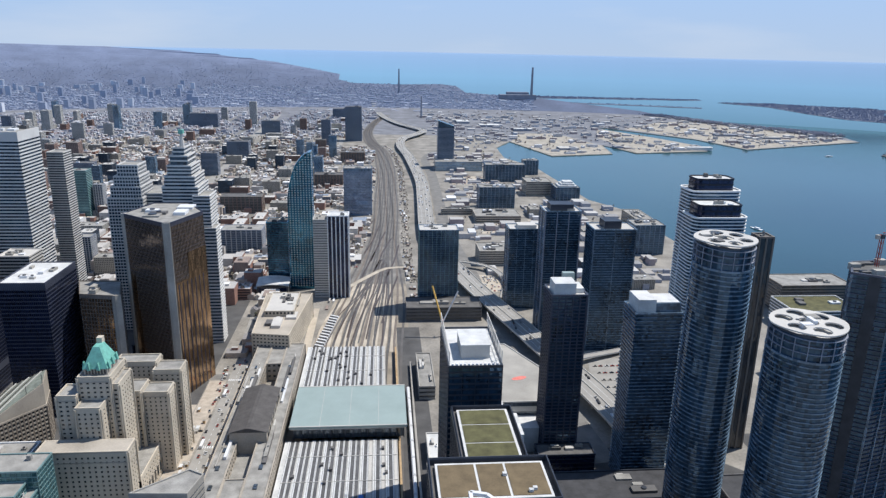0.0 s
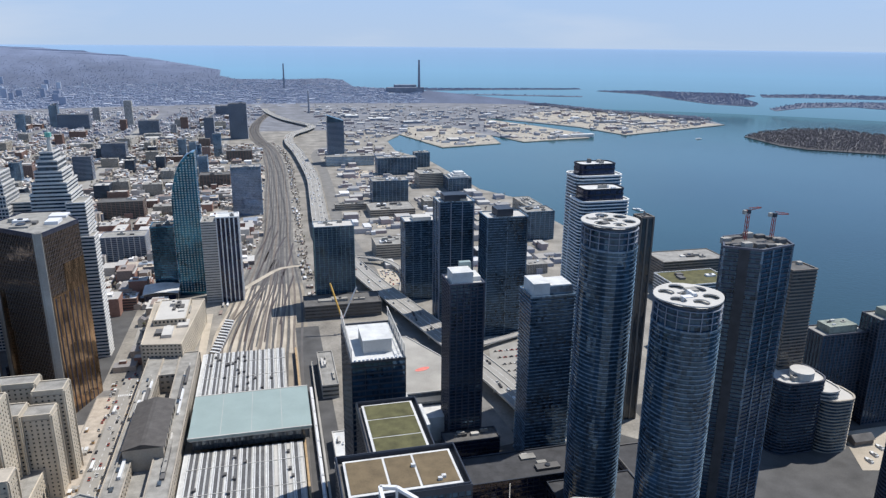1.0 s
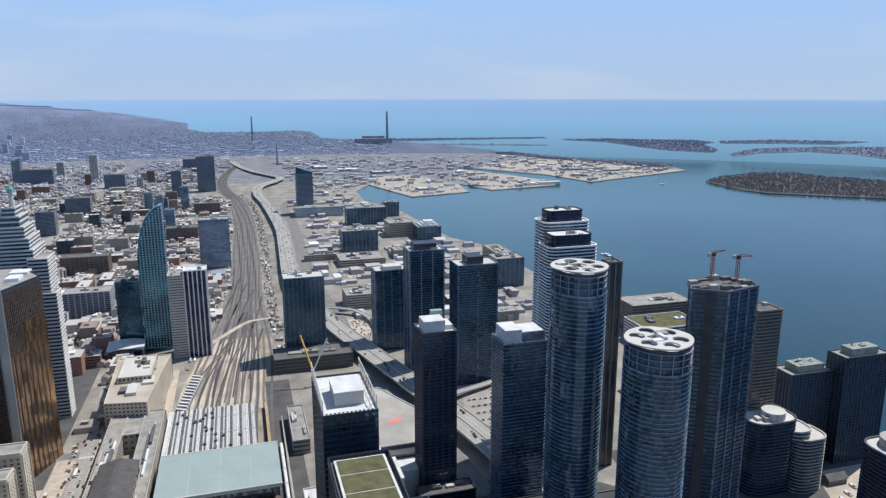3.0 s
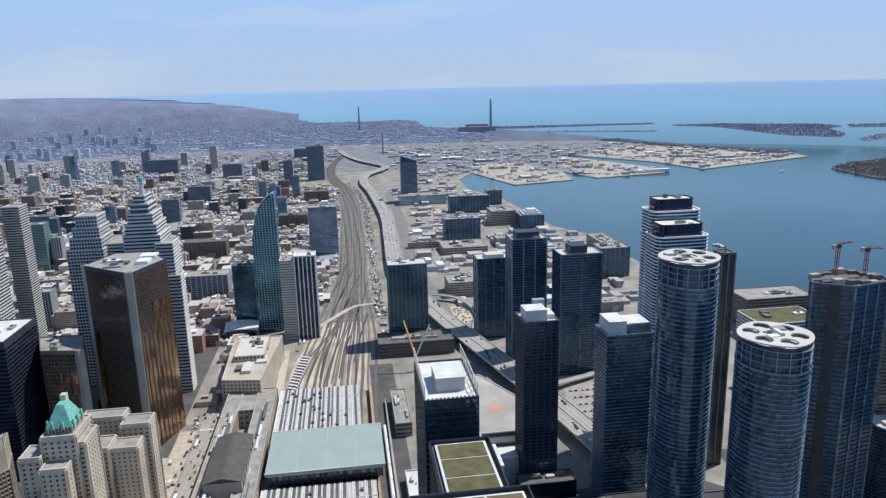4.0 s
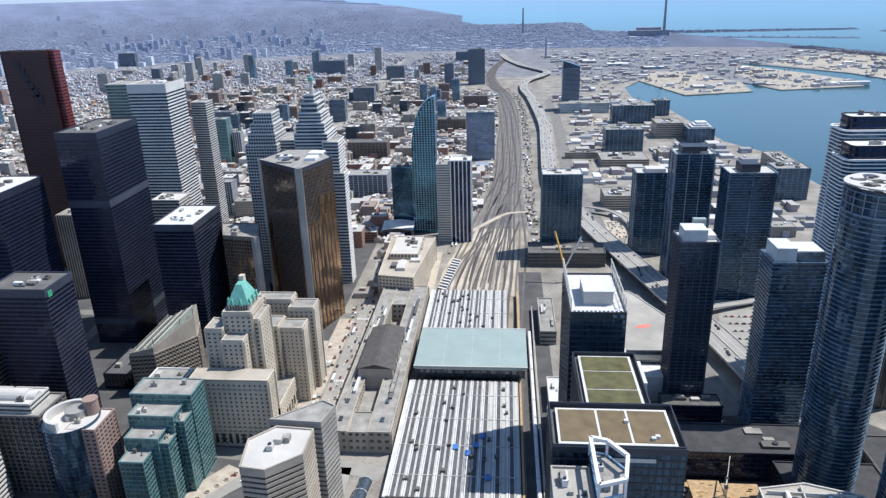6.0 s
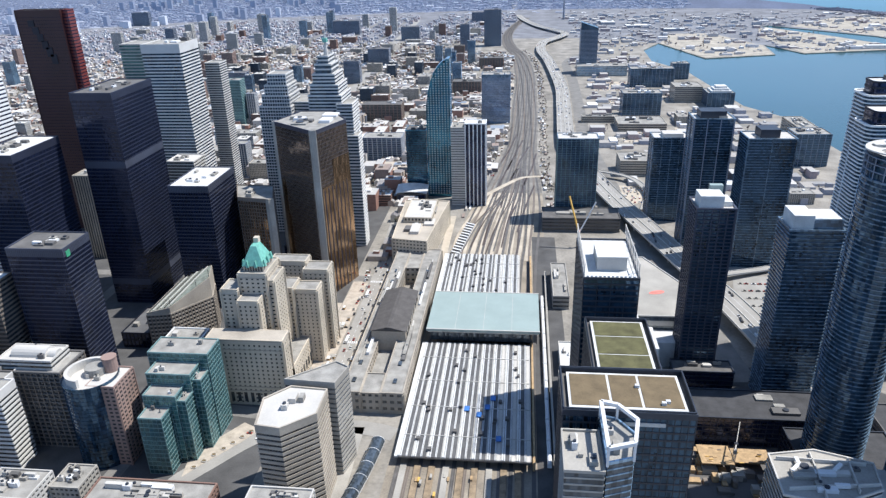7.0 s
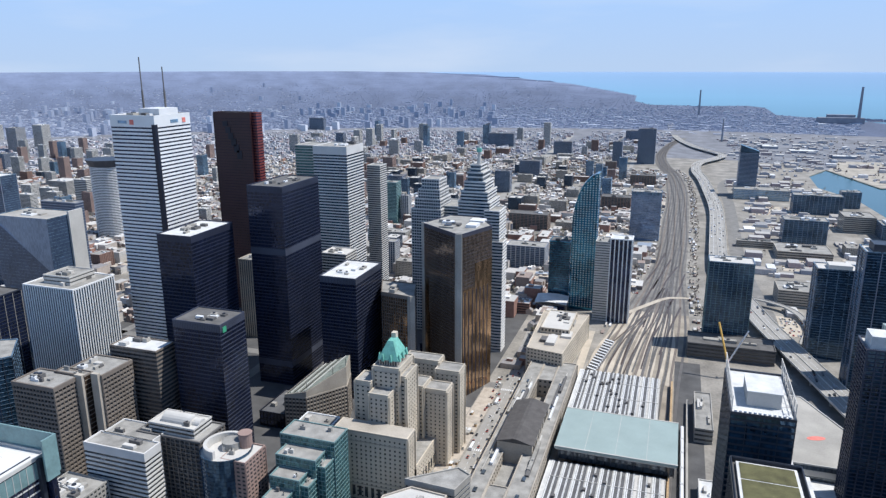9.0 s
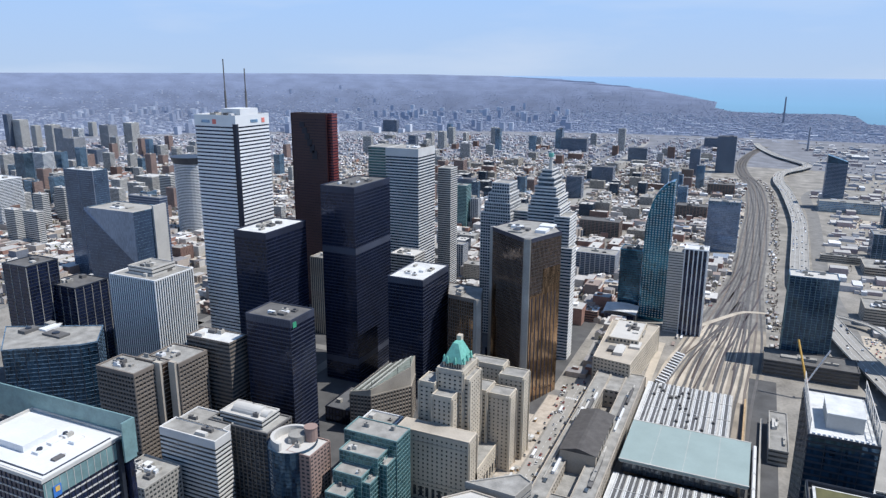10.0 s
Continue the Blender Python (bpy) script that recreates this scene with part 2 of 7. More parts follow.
def single(name, geo, mats, label, category, kind="", group=""):
    ob = new(name, geo.mesh(name, mats if isinstance(mats, (list, tuple)) else [mats]))
    return tagged(ob, label, category, group, kind)


RNG = random.Random(7)


def roof_kit(owner, poly, z, n=5, mat="lightconc", tall=4.0, size=1.0):
    """Plant rooms, fans and ducts on a flat roof, each a part."""
    xs, ys = [p[0] for p in poly], [p[1] for p in poly]
    cx, cy, wx, wy = (min(xs) + max(xs)) / 2, (min(ys) + max(ys)) / 2, max(xs) - min(xs), max(ys) - min(ys)
    for i in range(n):
        w, d = RNG.uniform(0.06, 0.22) * wx * size, RNG.uniform(0.06, 0.22) * wy * size
        x, y = cx + RNG.uniform(-0.3, 0.3) * wx, cy + RNG.uniform(-0.3, 0.3) * wy
        h = RNG.uniform(0.35, 1.0) * tall
        g = Geo().box(x - w / 2, x + w / 2, y - d / 2, y + d / 2, z, z + h)
        u = part("roof_unit", g, M[RNG.choice((mat, "concrete", "darkconc", "gravel", "whitepaint"))], owner)
        if owner.name.startswith("apartment_block"):
            continue
        if i % 2:
            r = min(w, d) * 0.3
            part("fan", Geo().prism(ellipse(x, y, r, r, 10), z + h, z + h + 0.9), M["darksteel"], u)
        else:
            part("duct", Geo().box(x - w * 0.3, x + w * 0.1, y + d * 0.2, y + d * 0.75, z, z + h * 0.6), M["lightconc"], u)


def tier(owner, poly, z0, z1, glass_m="g_navy", band="concrete", fh=3.7, bh=1.2, proud=0.3, pier=None, pw=0.8, gap=3.0,
         roof="gravel", parapet=1.2, split=False, units=0, unit_mat="lightconc", crown=0.0, skip=0):
    """One storeyed block: a glazed core, a spandrel band at each floor, piers, roof and parapet."""
    core = part("glazing", Geo().prism(poly, z0, z1 - 0.3), M[glass_m], owner)
    top = z1 - crown
    n = max(1, int((top - z0) / fh))
    step = (top - z0) / n
    if band:
        outline = grow(poly, proud)
        if split:
            one = Geo().prism(outline, 0, bh).mesh("floor_band", [M[band]])
            for i in range(skip, n):
                ob = part("floor_band", None, None, owner, mesh=one)
                ob.location.z += z0 + i * step
        else:
            g = Geo()
            for i in range(skip, n):
                g.prism(outline, z0 + i * step, z0 + i * step + bh)
            part("window_banding", g, M[band], owner, kind="stuff")
    if pier:
        g = Geo()
        m = len(poly)
        for i in range(m):
            a, b = Vector(poly[i]), Vector(poly[(i + 1) % m])
            ln = (b - a).length
            if ln < gap * 0.8:
                continue
            u = (b - a) / ln
            o = Vector((u.y, -u.x)) * (proud + 0.08)
            k = max(1, round(ln / gap))
            for j in range(k + 1):
                c = a + u * (ln * j / k)
                p, q = c - u * pw / 2, c + u * pw / 2
                g.prism([tuple(p + o), tuple(q + o), tuple(q - o), tuple(p - o)], z0, z1 - 0.2)
        part("pier_grid", g, M[pier], owner, kind="stuff")
    if crown:
        part("crown_wall", Geo().prism(grow(poly, proud + 0.05), z1 - crown, z1 - 0.1), M[band or pier or "darksteel"], owner)
    inner = grow(poly, -0.5)
    part("roof", Geo().prism(inner, z1 - 0.2, z1 + 0.15), M[roof], owner)
    if parapet:
        g = Geo()
        out = grow(poly, proud + 0.1)
        m = len(poly)
        for loop, zz in ((out, z1 - 0.25), (out, z1 + parapet), (inner, z1 + parapet), (inner, z1 - 0.25)):
            g.v += [(x, y, zz) for x, y in loop]
        for q in range(4):
            w = (q + 1) % 4
            g.f += [(q * m + i, q * m + (i + 1) % m, w * m + (i + 1) % m, w * m + i) for i in range(m)]
        part("parapet", g, M[band or pier or "darksteel"], owner)
    if units:
        roof_kit(owner, poly, z1 + 0.1, units, unit_mat)
    return core


def tower(name, label, x0, x1, y0, y1, h, **kw):
    ob = thing(name, label, kw.pop("category", "building"), (x0 + x1) / 2, (y0 + y1) / 2, group=kw.pop("group", ""))
    tier(ob, kw.pop("poly", None) or rect(x0, x1, y0, y1), kw.pop("z0", 0), h, **kw)
    return ob


# ---- far distance: true places are drawn in towards the rim of the world ----
NEAR, RIM, BULGE = 3900.0, 4900.0, 7.4e6


def far(x, y, z=0.0):
    """A true place in metres; past NEAR it is moved along its own line of sight, so that the earth's curve ends inside the rim."""
    r = math.hypot(x, y)
    if r <= NEAR:
        return (x, y, z)
    z -= (r * r - NEAR * NEAR) / (2 * BULGE)
    q = NEAR + (RIM - NEAR) * (1 - NEAR / r)
    s = q / r
    return (x * s, y * s, EYE + (z - EYE) * s)


def smooth(a, b, v):
    t = min(1, max(0, (v - a) / (b - a)))
    return t * t * (3 - 2 * t)


def hill(x, y):
    r = math.hypot(x, y)
    az = math.degrees(math.atan2(-x, y))
    return (62 * smooth(5200, 9500, r) + 75 * smooth(9500, 30000, r)) * smooth(0, 9, az - 3 - 16 * max(0, r - 8600) / 33400)


def inside(poly, x, y):
    hit = False
    n = len(poly)
    for i in range(n):
        (xa, ya), (xb, yb) = poly[i], poly[i - 1]
        if (ya > y) != (yb > y) and x < (xb - xa) * (y - ya) / (yb - ya) + xa:
            hit = not hit
    return hit


# ---- lake, land, islands ----
def wavy_water():
    m, n, l, b = base_mat("lake_water", 0.12, 0.0, 0.33)
    geo = n.new("ShaderNodeNewGeometry")
    broad, chop = n.new("ShaderNodeTexNoise"), n.new("ShaderNodeTexNoise")
    broad.inputs["Scale"].default_value, chop.inputs["Scale"].default_value = 1 / 420, 1 / 6
    chop.inputs["Detail"].default_value = 4
    for t in (broad, chop):
        l.new(geo.outputs["Position"], t.inputs["Vector"])
    ramp = n.new("ShaderNodeValToRGB")
    e = ramp.color_ramp.elements
    e[0].position, e[1].position = 0.3, 0.75
    e[0].color, e[1].color = (0.006, 0.028, 0.038, 1), (0.023, 0.085, 0.094, 1)
    # silty shallow water towards the port, darker off the quays
    sep, lay, mr, add = n.new("ShaderNodeSeparateXYZ"), n.new("ShaderNodeMath"), n.new("ShaderNodeMapRange"), n.new("ShaderNodeMath")
    l.new(geo.outputs["Position"], sep.inputs[0])
    lay.operation = add.operation = "MULTIPLY_ADD"
    lay.inputs[1].default_value = -0.6
    l.new(sep.outputs["X"], lay.inputs[0])
    l.new(sep.outputs["Y"], lay.inputs[2])
    mr.inputs["From Min"].default_value, mr.inputs["From Max"].default_value = 250, 1900
    mr.inputs["To Min"].default_value, mr.inputs["To Max"].default_value = 0.18, 0.6
    l.new(lay.outputs[0], mr.inputs["Value"])
    add.inputs[1].default_value = 0.3
    l.new(broad.outputs["Fac"], add.inputs[0])
    l.new(mr.outputs[0], add.inputs[2])
    l.new(add.outputs[0], ramp.inputs[0])
    l.new(ramp.outputs[0], b.inputs["Base Color"])
    bp = n.new("ShaderNodeBump")
    bp.inputs["Strength"].default_value, bp.inputs["Distance"].default_value = 0.35, 0.6
    l.new(chop.outputs["Fac"], bp.inputs["Height"])
    l.new(bp.outputs[0], b.inputs["Normal"])
    return m


WATER = wavy_water()


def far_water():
    """Open water to the horizon: painted haze makes it paler and bluer with distance."""
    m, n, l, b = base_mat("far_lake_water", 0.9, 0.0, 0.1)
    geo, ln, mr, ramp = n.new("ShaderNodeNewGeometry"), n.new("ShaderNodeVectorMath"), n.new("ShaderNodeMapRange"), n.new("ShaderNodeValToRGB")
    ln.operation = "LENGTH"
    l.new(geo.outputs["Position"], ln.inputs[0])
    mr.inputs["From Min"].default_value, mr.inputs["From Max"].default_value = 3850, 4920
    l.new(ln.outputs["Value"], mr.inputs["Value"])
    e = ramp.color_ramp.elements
    # these blues also hold the sky reflection that the rough surface lacks
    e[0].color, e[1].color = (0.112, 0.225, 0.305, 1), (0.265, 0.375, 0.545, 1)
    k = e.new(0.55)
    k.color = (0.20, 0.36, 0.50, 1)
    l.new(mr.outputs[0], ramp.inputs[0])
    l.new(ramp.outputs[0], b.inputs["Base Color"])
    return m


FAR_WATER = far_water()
# woods and fields in blue-grey, with the haze painted into the colour
FAR_LAND = solid("far_hazy_land", (0.122, 0.148, 0.218), 0.95, var=0.22, big=120, fine=12)


def haze_with_distance(m, lo, hi):
    """Haze painted into the base colour: the land pales towards the rim."""
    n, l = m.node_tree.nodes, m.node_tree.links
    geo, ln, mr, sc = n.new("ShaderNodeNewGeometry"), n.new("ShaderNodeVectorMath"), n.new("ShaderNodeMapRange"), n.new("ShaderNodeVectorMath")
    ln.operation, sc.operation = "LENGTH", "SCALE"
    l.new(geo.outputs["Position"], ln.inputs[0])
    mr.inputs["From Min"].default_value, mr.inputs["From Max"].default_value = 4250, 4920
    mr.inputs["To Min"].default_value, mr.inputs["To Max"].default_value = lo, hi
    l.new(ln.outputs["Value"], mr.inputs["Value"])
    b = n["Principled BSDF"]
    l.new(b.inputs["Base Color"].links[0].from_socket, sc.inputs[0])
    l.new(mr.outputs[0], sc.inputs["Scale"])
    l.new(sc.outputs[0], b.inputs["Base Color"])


haze_with_distance(FAR_LAND, 0.95, 1.55)
CITY_GROUND = solid("city_ground", (0.255, 0.235, 0.205), 0.92, var=0.5, big=40, fine=3)


def lake_sheet(name, radii, mat, label):
    g = Geo()
    n = 96
    for r in radii:
        for i in range(n):
            a = 2 * math.pi * i / n
            g.v.append(far(r * math.sin(a), r * math.cos(a), -2.0))
    for j in range(len(radii) - 1):
        for i in range(n):
            k = (i + 1) % n
            g.f.append((j * n + i, (j + 1) * n + i, (j + 1) * n + k, j * n + k))
    return single(name, g, mat, label, "lake", "structure")


lake_sheet("water", [1, 400, 900, 1500, 2200, 3000, NEAR], WATER, "blue-green harbour water with small waves")
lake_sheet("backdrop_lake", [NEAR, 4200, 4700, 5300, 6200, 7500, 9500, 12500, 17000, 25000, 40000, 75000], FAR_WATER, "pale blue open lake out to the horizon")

from mathutils.geometry import delaunay_2d_cdt

COAST = [(700, -4500), (700, -900), (590, 100), (556, 520), (566, 930), (545, 1270), (535, 1500), (487, 1600), (472, 1820), (456, 2060), (392, 2240),
         (403, 2474), (479, 2640), (560, 2280), (785, 2342), (815, 2560), (838, 2501), (876, 2360), (1155, 2419), (1212, 2510), (1118, 2778),
         (960, 3120), (1010, 3130), (1261, 2753), (1333, 2470), (1939, 2716), (1985, 2950), (1708, 3264), (1541, 3670), (1500, 4050),
         (1276, 4594), (1122, 4950), (640, 5500), (655, 6400), (540, 6700), (125, 6520), (-272, 6650), (-440, 7300), (-500, 8600), (-900, 10000),
         (-2000, 13800), (-5200, 22000), (-14000, 40000), (-60000, 70000), (-70000, 10000), (-50000, -30000), (-9000, -30000), (-3000, -12000), (-600, -6000)]
ISLANDS = {
    "island_near": [(1769, 2351), (1752, 2216), (1738, 2110), (1769, 2012), (1935, 1880), (2500, 1500), (2700, 1700), (2330, 2306), (2294, 2463), (2122, 2519), (1901, 2443)],
    "island_mid": [(2673, 3369), (3126, 3660), (3531, 3644), (3820, 3565), (4237, 3305), (4582, 3006), (3464, 2377), (3290, 2753), (3274, 2884), (3337, 3147), (3230, 3372), (2910, 3380), (2610, 3240)],
    "island_far": [(2327, 4799), (2689, 4770), (2954, 4570), (3205, 4441), (3210, 4200), (2986, 4041), (2822, 3654), (2661, 3489), (2521, 3650), (2489, 3974), (2507, 4445)],
    "island_outer": [(3312, 4290), (3783, 4289), (4061, 4092), (4269, 3918), (3874, 3803), (3533, 4002), (3186, 4095)],
    "spit": [(1097, 5219), (1649, 5150), (2300, 5050), (2300, 4985), (1649, 5000), (1109, 4990)],
    "spit_inner": [(1200, 4640), (1489, 4560), (2009, 4340), (1980, 4290), (1489, 4490), (1220, 4570)],
}


# outer ground with a light haze mixed into its grey
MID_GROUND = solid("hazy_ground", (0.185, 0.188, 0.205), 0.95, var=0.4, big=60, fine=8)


def land_sheet(name, outline, mat, label, raise_land=True, far_mat=None):
    pts, n = [], len(outline)
    for i in range(n):
        a, b = Vector(outline[i]), Vector(outline[(i + 1) % n])
        r = min(a.length, b.length)
        k = max(1, int((b - a).length / max(60, r * 0.05)))
        pts += [a + (b - a) * (j / k) for j in range(k)]
    m = len(pts)
    edges = [(i, (i + 1) % m) for i in range(m)]
    r = 150.0
    while r < 75000:
        k = 72
        for i in range(k):
            a = 2 * math.pi * (i + 0.5 * (int(r) % 2)) / k
            p = (r * math.sin(a), r * math.cos(a))
            if inside(outline, *p):
                pts.append(Vector(p))
        r *= 1.13
    out = delaunay_2d_cdt([Vector(p) for p in pts], edges, [], 1, 0.01)
    v, f = out[0], out[2]
    ids = out[3]
    g = Geo()
    for p, src in zip(v, ids):
        rim = any(s < m for s in src)
        z = 0.0 if rim or not raise_land else hill(p.x, p.y)
        g.v.append(far(p.x, p.y, z))
    near_f, mid_f, far_f = [], [], []
    for t in f:
        rr = min(v[i].length for i in t)
        (far_f if rr > NEAR * 0.97 and far_mat else mid_f if rr > 2600 and far_mat else near_f).append(tuple(t))
    # quay wall round the edge
    k = len(g.v)
    for i in range(m):
        p = v[i] if i < len(v) else pts[i]
        g.v.append(far(p.x, p.y, -4.0))
    wall = [(i, k + i, k + (i + 1) % m, (i + 1) % m) for i in range(m)]
    g.f = near_f + wall
    ob = single(name, g, mat, label, "ground", "structure")
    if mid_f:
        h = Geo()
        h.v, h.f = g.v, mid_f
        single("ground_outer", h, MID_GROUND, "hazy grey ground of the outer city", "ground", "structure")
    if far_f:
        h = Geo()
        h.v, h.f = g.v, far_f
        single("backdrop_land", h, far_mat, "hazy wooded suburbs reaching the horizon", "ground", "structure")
    return ob


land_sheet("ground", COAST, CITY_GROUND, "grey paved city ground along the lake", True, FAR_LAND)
WOODS_GROUND = solid("wooded_island_ground", (0.10, 0.095, 0.10), 0.95, var=0.3, big=40)
# slate blue of the far islands is haze put into the ground colour
ISLE_GROUND = solid("hazy_island_ground", (0.15, 0.17, 0.225), 0.95, var=0.25, big=60, fine=8)
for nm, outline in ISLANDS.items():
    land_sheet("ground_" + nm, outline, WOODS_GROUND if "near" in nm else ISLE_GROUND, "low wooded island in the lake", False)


# ---- soft strips: roads, tracks ----
def spline(pts, step=25.0):
    """A smooth line through the given points."""
    out = []
    p = [Vector(q) for q in pts]
    p = [2 * p[0] - p[1]] + p + [2 * p[-1] - p[-2]]
    for i in range(1, len(p) - 2):
        k = max(2, int((p[i + 1] - p[i]).length / step))
        for j in range(k):
            t = j / k
            a, b, c, d = p[i - 1], p[i], p[i + 1], p[i + 2]
            out.append(0.5 * ((2 * b) + (c - a) * t + (2 * a - 5 * b + 4 * c - d) * t * t + (3 * b - a - 3 * c + d) * t ** 3))
    out.append(p[-2])
    return out


def strip(g, line, w0, w1, z0, z1, shift=0.0):
    """Sweeps a flat slab from w0 to w1 across and z0 to z1 in height along a line of 2D or 3D points."""
    k = len(g.v)
    for i, p in enumerate(line):
        a, b = line[max(0, i - 1)], line[min(len(line) - 1, i + 1)]
        d = Vector((b[0] - a[0], b[1] - a[1])).normalized()
        s = Vector((d.y, -d.x))
        zz = p[2] if len(p) > 2 else 0.0
        for w, z in ((w0, z0), (w1, z0), (w1, z1), (w0, z1)):
            g.v.append(far(p[0] + s.x * (w + shift), p[1] + s.y * (w + shift), zz + z))
        if i:
            q = k + 4 * i
            g.f += [(q - 4 + j, q - 4 + (j + 1) % 4, q + (j + 1) % 4, q + j) for j in range(4)]
    g.f += [(k, k + 1, k + 2, k + 3)[::-1], tuple(len(g.v) - 4 + j for j in range(4))]
    return g


RAIL = spline([(-36, 250), (-34, 500), (-28, 760), (-12, 1000), (4, 1360), (8, 1700), (8, 2004), (-8, 2350), (-45, 2600), (-60, 2900), (-30, 3300), (60, 3850), (170, 4600)])
rail_bed = thing("rail_corridor", "brown-grey ballast rail corridor with many parallel tracks", "railway", -30, 500, kind="structure")


def corridor_half(y):
    return 56 - 27 * smooth(780, 1300, y) - 10 * smooth(2000, 3300, y)


for nm, mm, lo, hi in (("ballast_bed", "ballast", 0, 1010), ("ballast_bed", "oldballast", 980, 9000)):
    bed, line = Geo(), [p for p in RAIL if lo <= p.y <= hi]
    for i, p in enumerate(line):
        h = corridor_half(p.y)
        z = 0.12 if lo == 0 else 0.126
        bed.v += [far(p.x - h, p.y, z), far(p.x + h, p.y, z)]
        if i:
            bed.f.append((2 * i - 2, 2 * i - 1, 2 * i + 1, 2 * i))
    part(nm, bed, M[mm], rail_bed)
NT = 13
for t in range(NT):
    u = -1 + 2 * (t + 0.5) / NT
    line = [Vector((p.x + u * (corridor_half(p.y) - 3) + (1.2 * math.sin(p.y * 0.011 + t * 1.9) if p.y > 780 else 0), p.y)) for p in RAIL if p.y < 3600]
    g = Geo()
    strip(g, line, -1.5, 1.5, 0.14, 0.22)
    tr = part("sleepers", g, M[("darkroof", "brownconc", "darkconc", "darkroof", "darkconc")[t % 5]], rail_bed)
    g = Geo()
    strip(g, line, -0.80, -0.66, 0.2, 0.42)
    part("rail", g, M["rail"], tr)
    g = Geo()
    strip(g, line, 0.66, 0.80, 0.2, 0.42)
    part("rail", g, M["rail"], tr)
# crossovers in the throat
for t in range(10):
    y0 = 800 + 45 * t
    x0 = -36 + 6 * ((t * 7) % 9) - 8
    line = spline([(x0, y0), (x0 + 6 + t % 3 * 4, y0 + 90), (x0 + 24, y0 + 190)])
    g = Geo()
    strip(g, line, -1.3, 1.3, 0.23, 0.28)
    part("crossover_track", g, M["rail"], rail_bed)
for k in range(9):
    x0, y0 = -78 + 9.5 * k, 770 + 12 * (k % 4)
    line = spline([(x0, y0), (x0 * 0.82 + 2, y0 + 90), (x0 * 0.45 + 6, y0 + 210), (x0 * 0.2 + 6, y0 + 330)], 20)
    part("crossover_track", strip(Geo(), line, -0.9, 0.9, 0.24, 0.3), M["darkroof" if k % 2 else "rail"], rail_bed)
# sandy work road over the tracks
g = Geo()
strip(g, spline([(-52, 985), (-20, 1040), (5, 1075), (42, 1082)]), -4, 4, 0.44, 0.5)
single("work_road", g, M["sand"], "pale sandy track crossing over the rails", "road", "structure")

HWY = spline([(250, 300, 12), (225, 560, 12), (180, 760, 12), (125, 980, 12), (88, 1200, 12), (84, 1310, 12), (92, 1550, 12), (97, 1800, 12), (80, 2200, 11), (62, 2420, 11),
              (75, 2620, 11), (140, 2780, 11), (160, 2920, 10), (60, 3200, 8), (-20, 3700, 4), (-60, 4600, 2)])
hwy = thing("elevated_highway", "pale concrete elevated expressway on columns beside the tracks", "highway", 88, 1310, kind="structure")
half = 15
for nm, a, b, z0, z1, mm in (("deck", -half, half, -1.4, 0, "roadpale"), ("barrier", -half - 0.4, -half + 0.2, -1.5, 1.0, "lightconc"),
                             ("barrier", half - 0.2, half + 0.4, -1.5, 1.0, "lightconc"), ("median", -0.4, 0.4, 0.0, 0.9, "lightconc"),
                             ("lane_line", -7.6, -7.3, 0.01, 0.03, "whitepaint"), ("lane_line", 7.3, 7.6, 0.01, 0.03, "whitepaint")):
    part(nm, strip(Geo(), HWY, a, b, z0, z1), M[mm], hwy)
for i, p in enumerate(HWY[::2]):
    if p.y < 2700:
        part("column", Geo().box(p.x - 9, p.x - 7, p.y - 1, p.y + 1, 0, p.z - 1.3).box(p.x + 7, p.x + 9, p.y - 1, p.y + 1, 0, p.z - 1.3), M["concrete"], hwy)
for pts in ([(190, 820, 2), (150, 930, 6), (120, 1050, 11)], [(175, 700, 9), (230, 720, 7), (300, 760, 3), (330, 840, 1)], [(110, 1090, 10), (165, 1060, 8), (185, 1000, 5), (170, 930, 2)]):
    line = spline(pts, 12)
    part("ramp", strip(Geo(), line, -4, 4, -1.0, 0.05), M["roadpale"], hwy)
    part("ramp_barrier", strip(Geo(), line, -4.4, -4, -1.0, 0.9), M["lightconc"], hwy)
    part("ramp_barrier", strip(Geo(), line, 4, 4.4, -1.0, 0.9), M["lightconc"], hwy)
ROAD2 = spline([(190, 520), (165, 760), (140, 1000), (122, 1310), (128, 1600), (135, 1900), (140, 2250), (260, 2520), (420, 2900)])
single("road", strip(Geo(), ROAD2, -13, 13, 0.02, 0.12), M["asphalt"], "grey multi-lane lakeside boulevard", "road", "structure")

STREETS = [((-158, 300), (-158, 760), (-168, 900), (-150, 1500), (-150, 2500), (-170, 3300)), ((-300, 200), (-270, 700), (-262, 1500), (-262, 3800)),
           ((-450, 250), (-450, 1300)), ((-560, 250), (-560, 3800)), ((-690, 250), (-690, 3800)), ((-850, 250), (-850, 3800)), ((-1000, 250), (-1000, 3700)),
           ((-1350, 250), (-1350, 3600)), ((-1750, 250), (-1750, 3400)), ((-2200, 300), (-2200, 3200)),
           ((-2600, 420), (-150, 420)), ((-2600, 700), (-165, 700)), ((-2600, 960), (-150, 960)), ((-2600, 1180), (-120, 1180)), ((-2600, 1420), (-120, 1420)),
           ((-2600, 1700), (-120, 1700)), ((-2600, 2050), (-130, 2050)), ((-2600, 2450), (-170, 2450)), ((-2600, 2900), (-120, 2900)),
           ((180, 1180), (500, 1180)), ((180, 1420), (500, 1420)), ((180, 1700), (440, 1700)), ((350, 900), (380, 1400), (360, 2050))]
for pts in STREETS:
    g = strip(Geo(), spline(pts, 80), -6.5, 6.5, 0.02, 0.10)
    single("road", g, M["asphalt" if pts[0][0] != -158 else "roadpale"], "straight asphalt city street between blocks", "road", "structure")
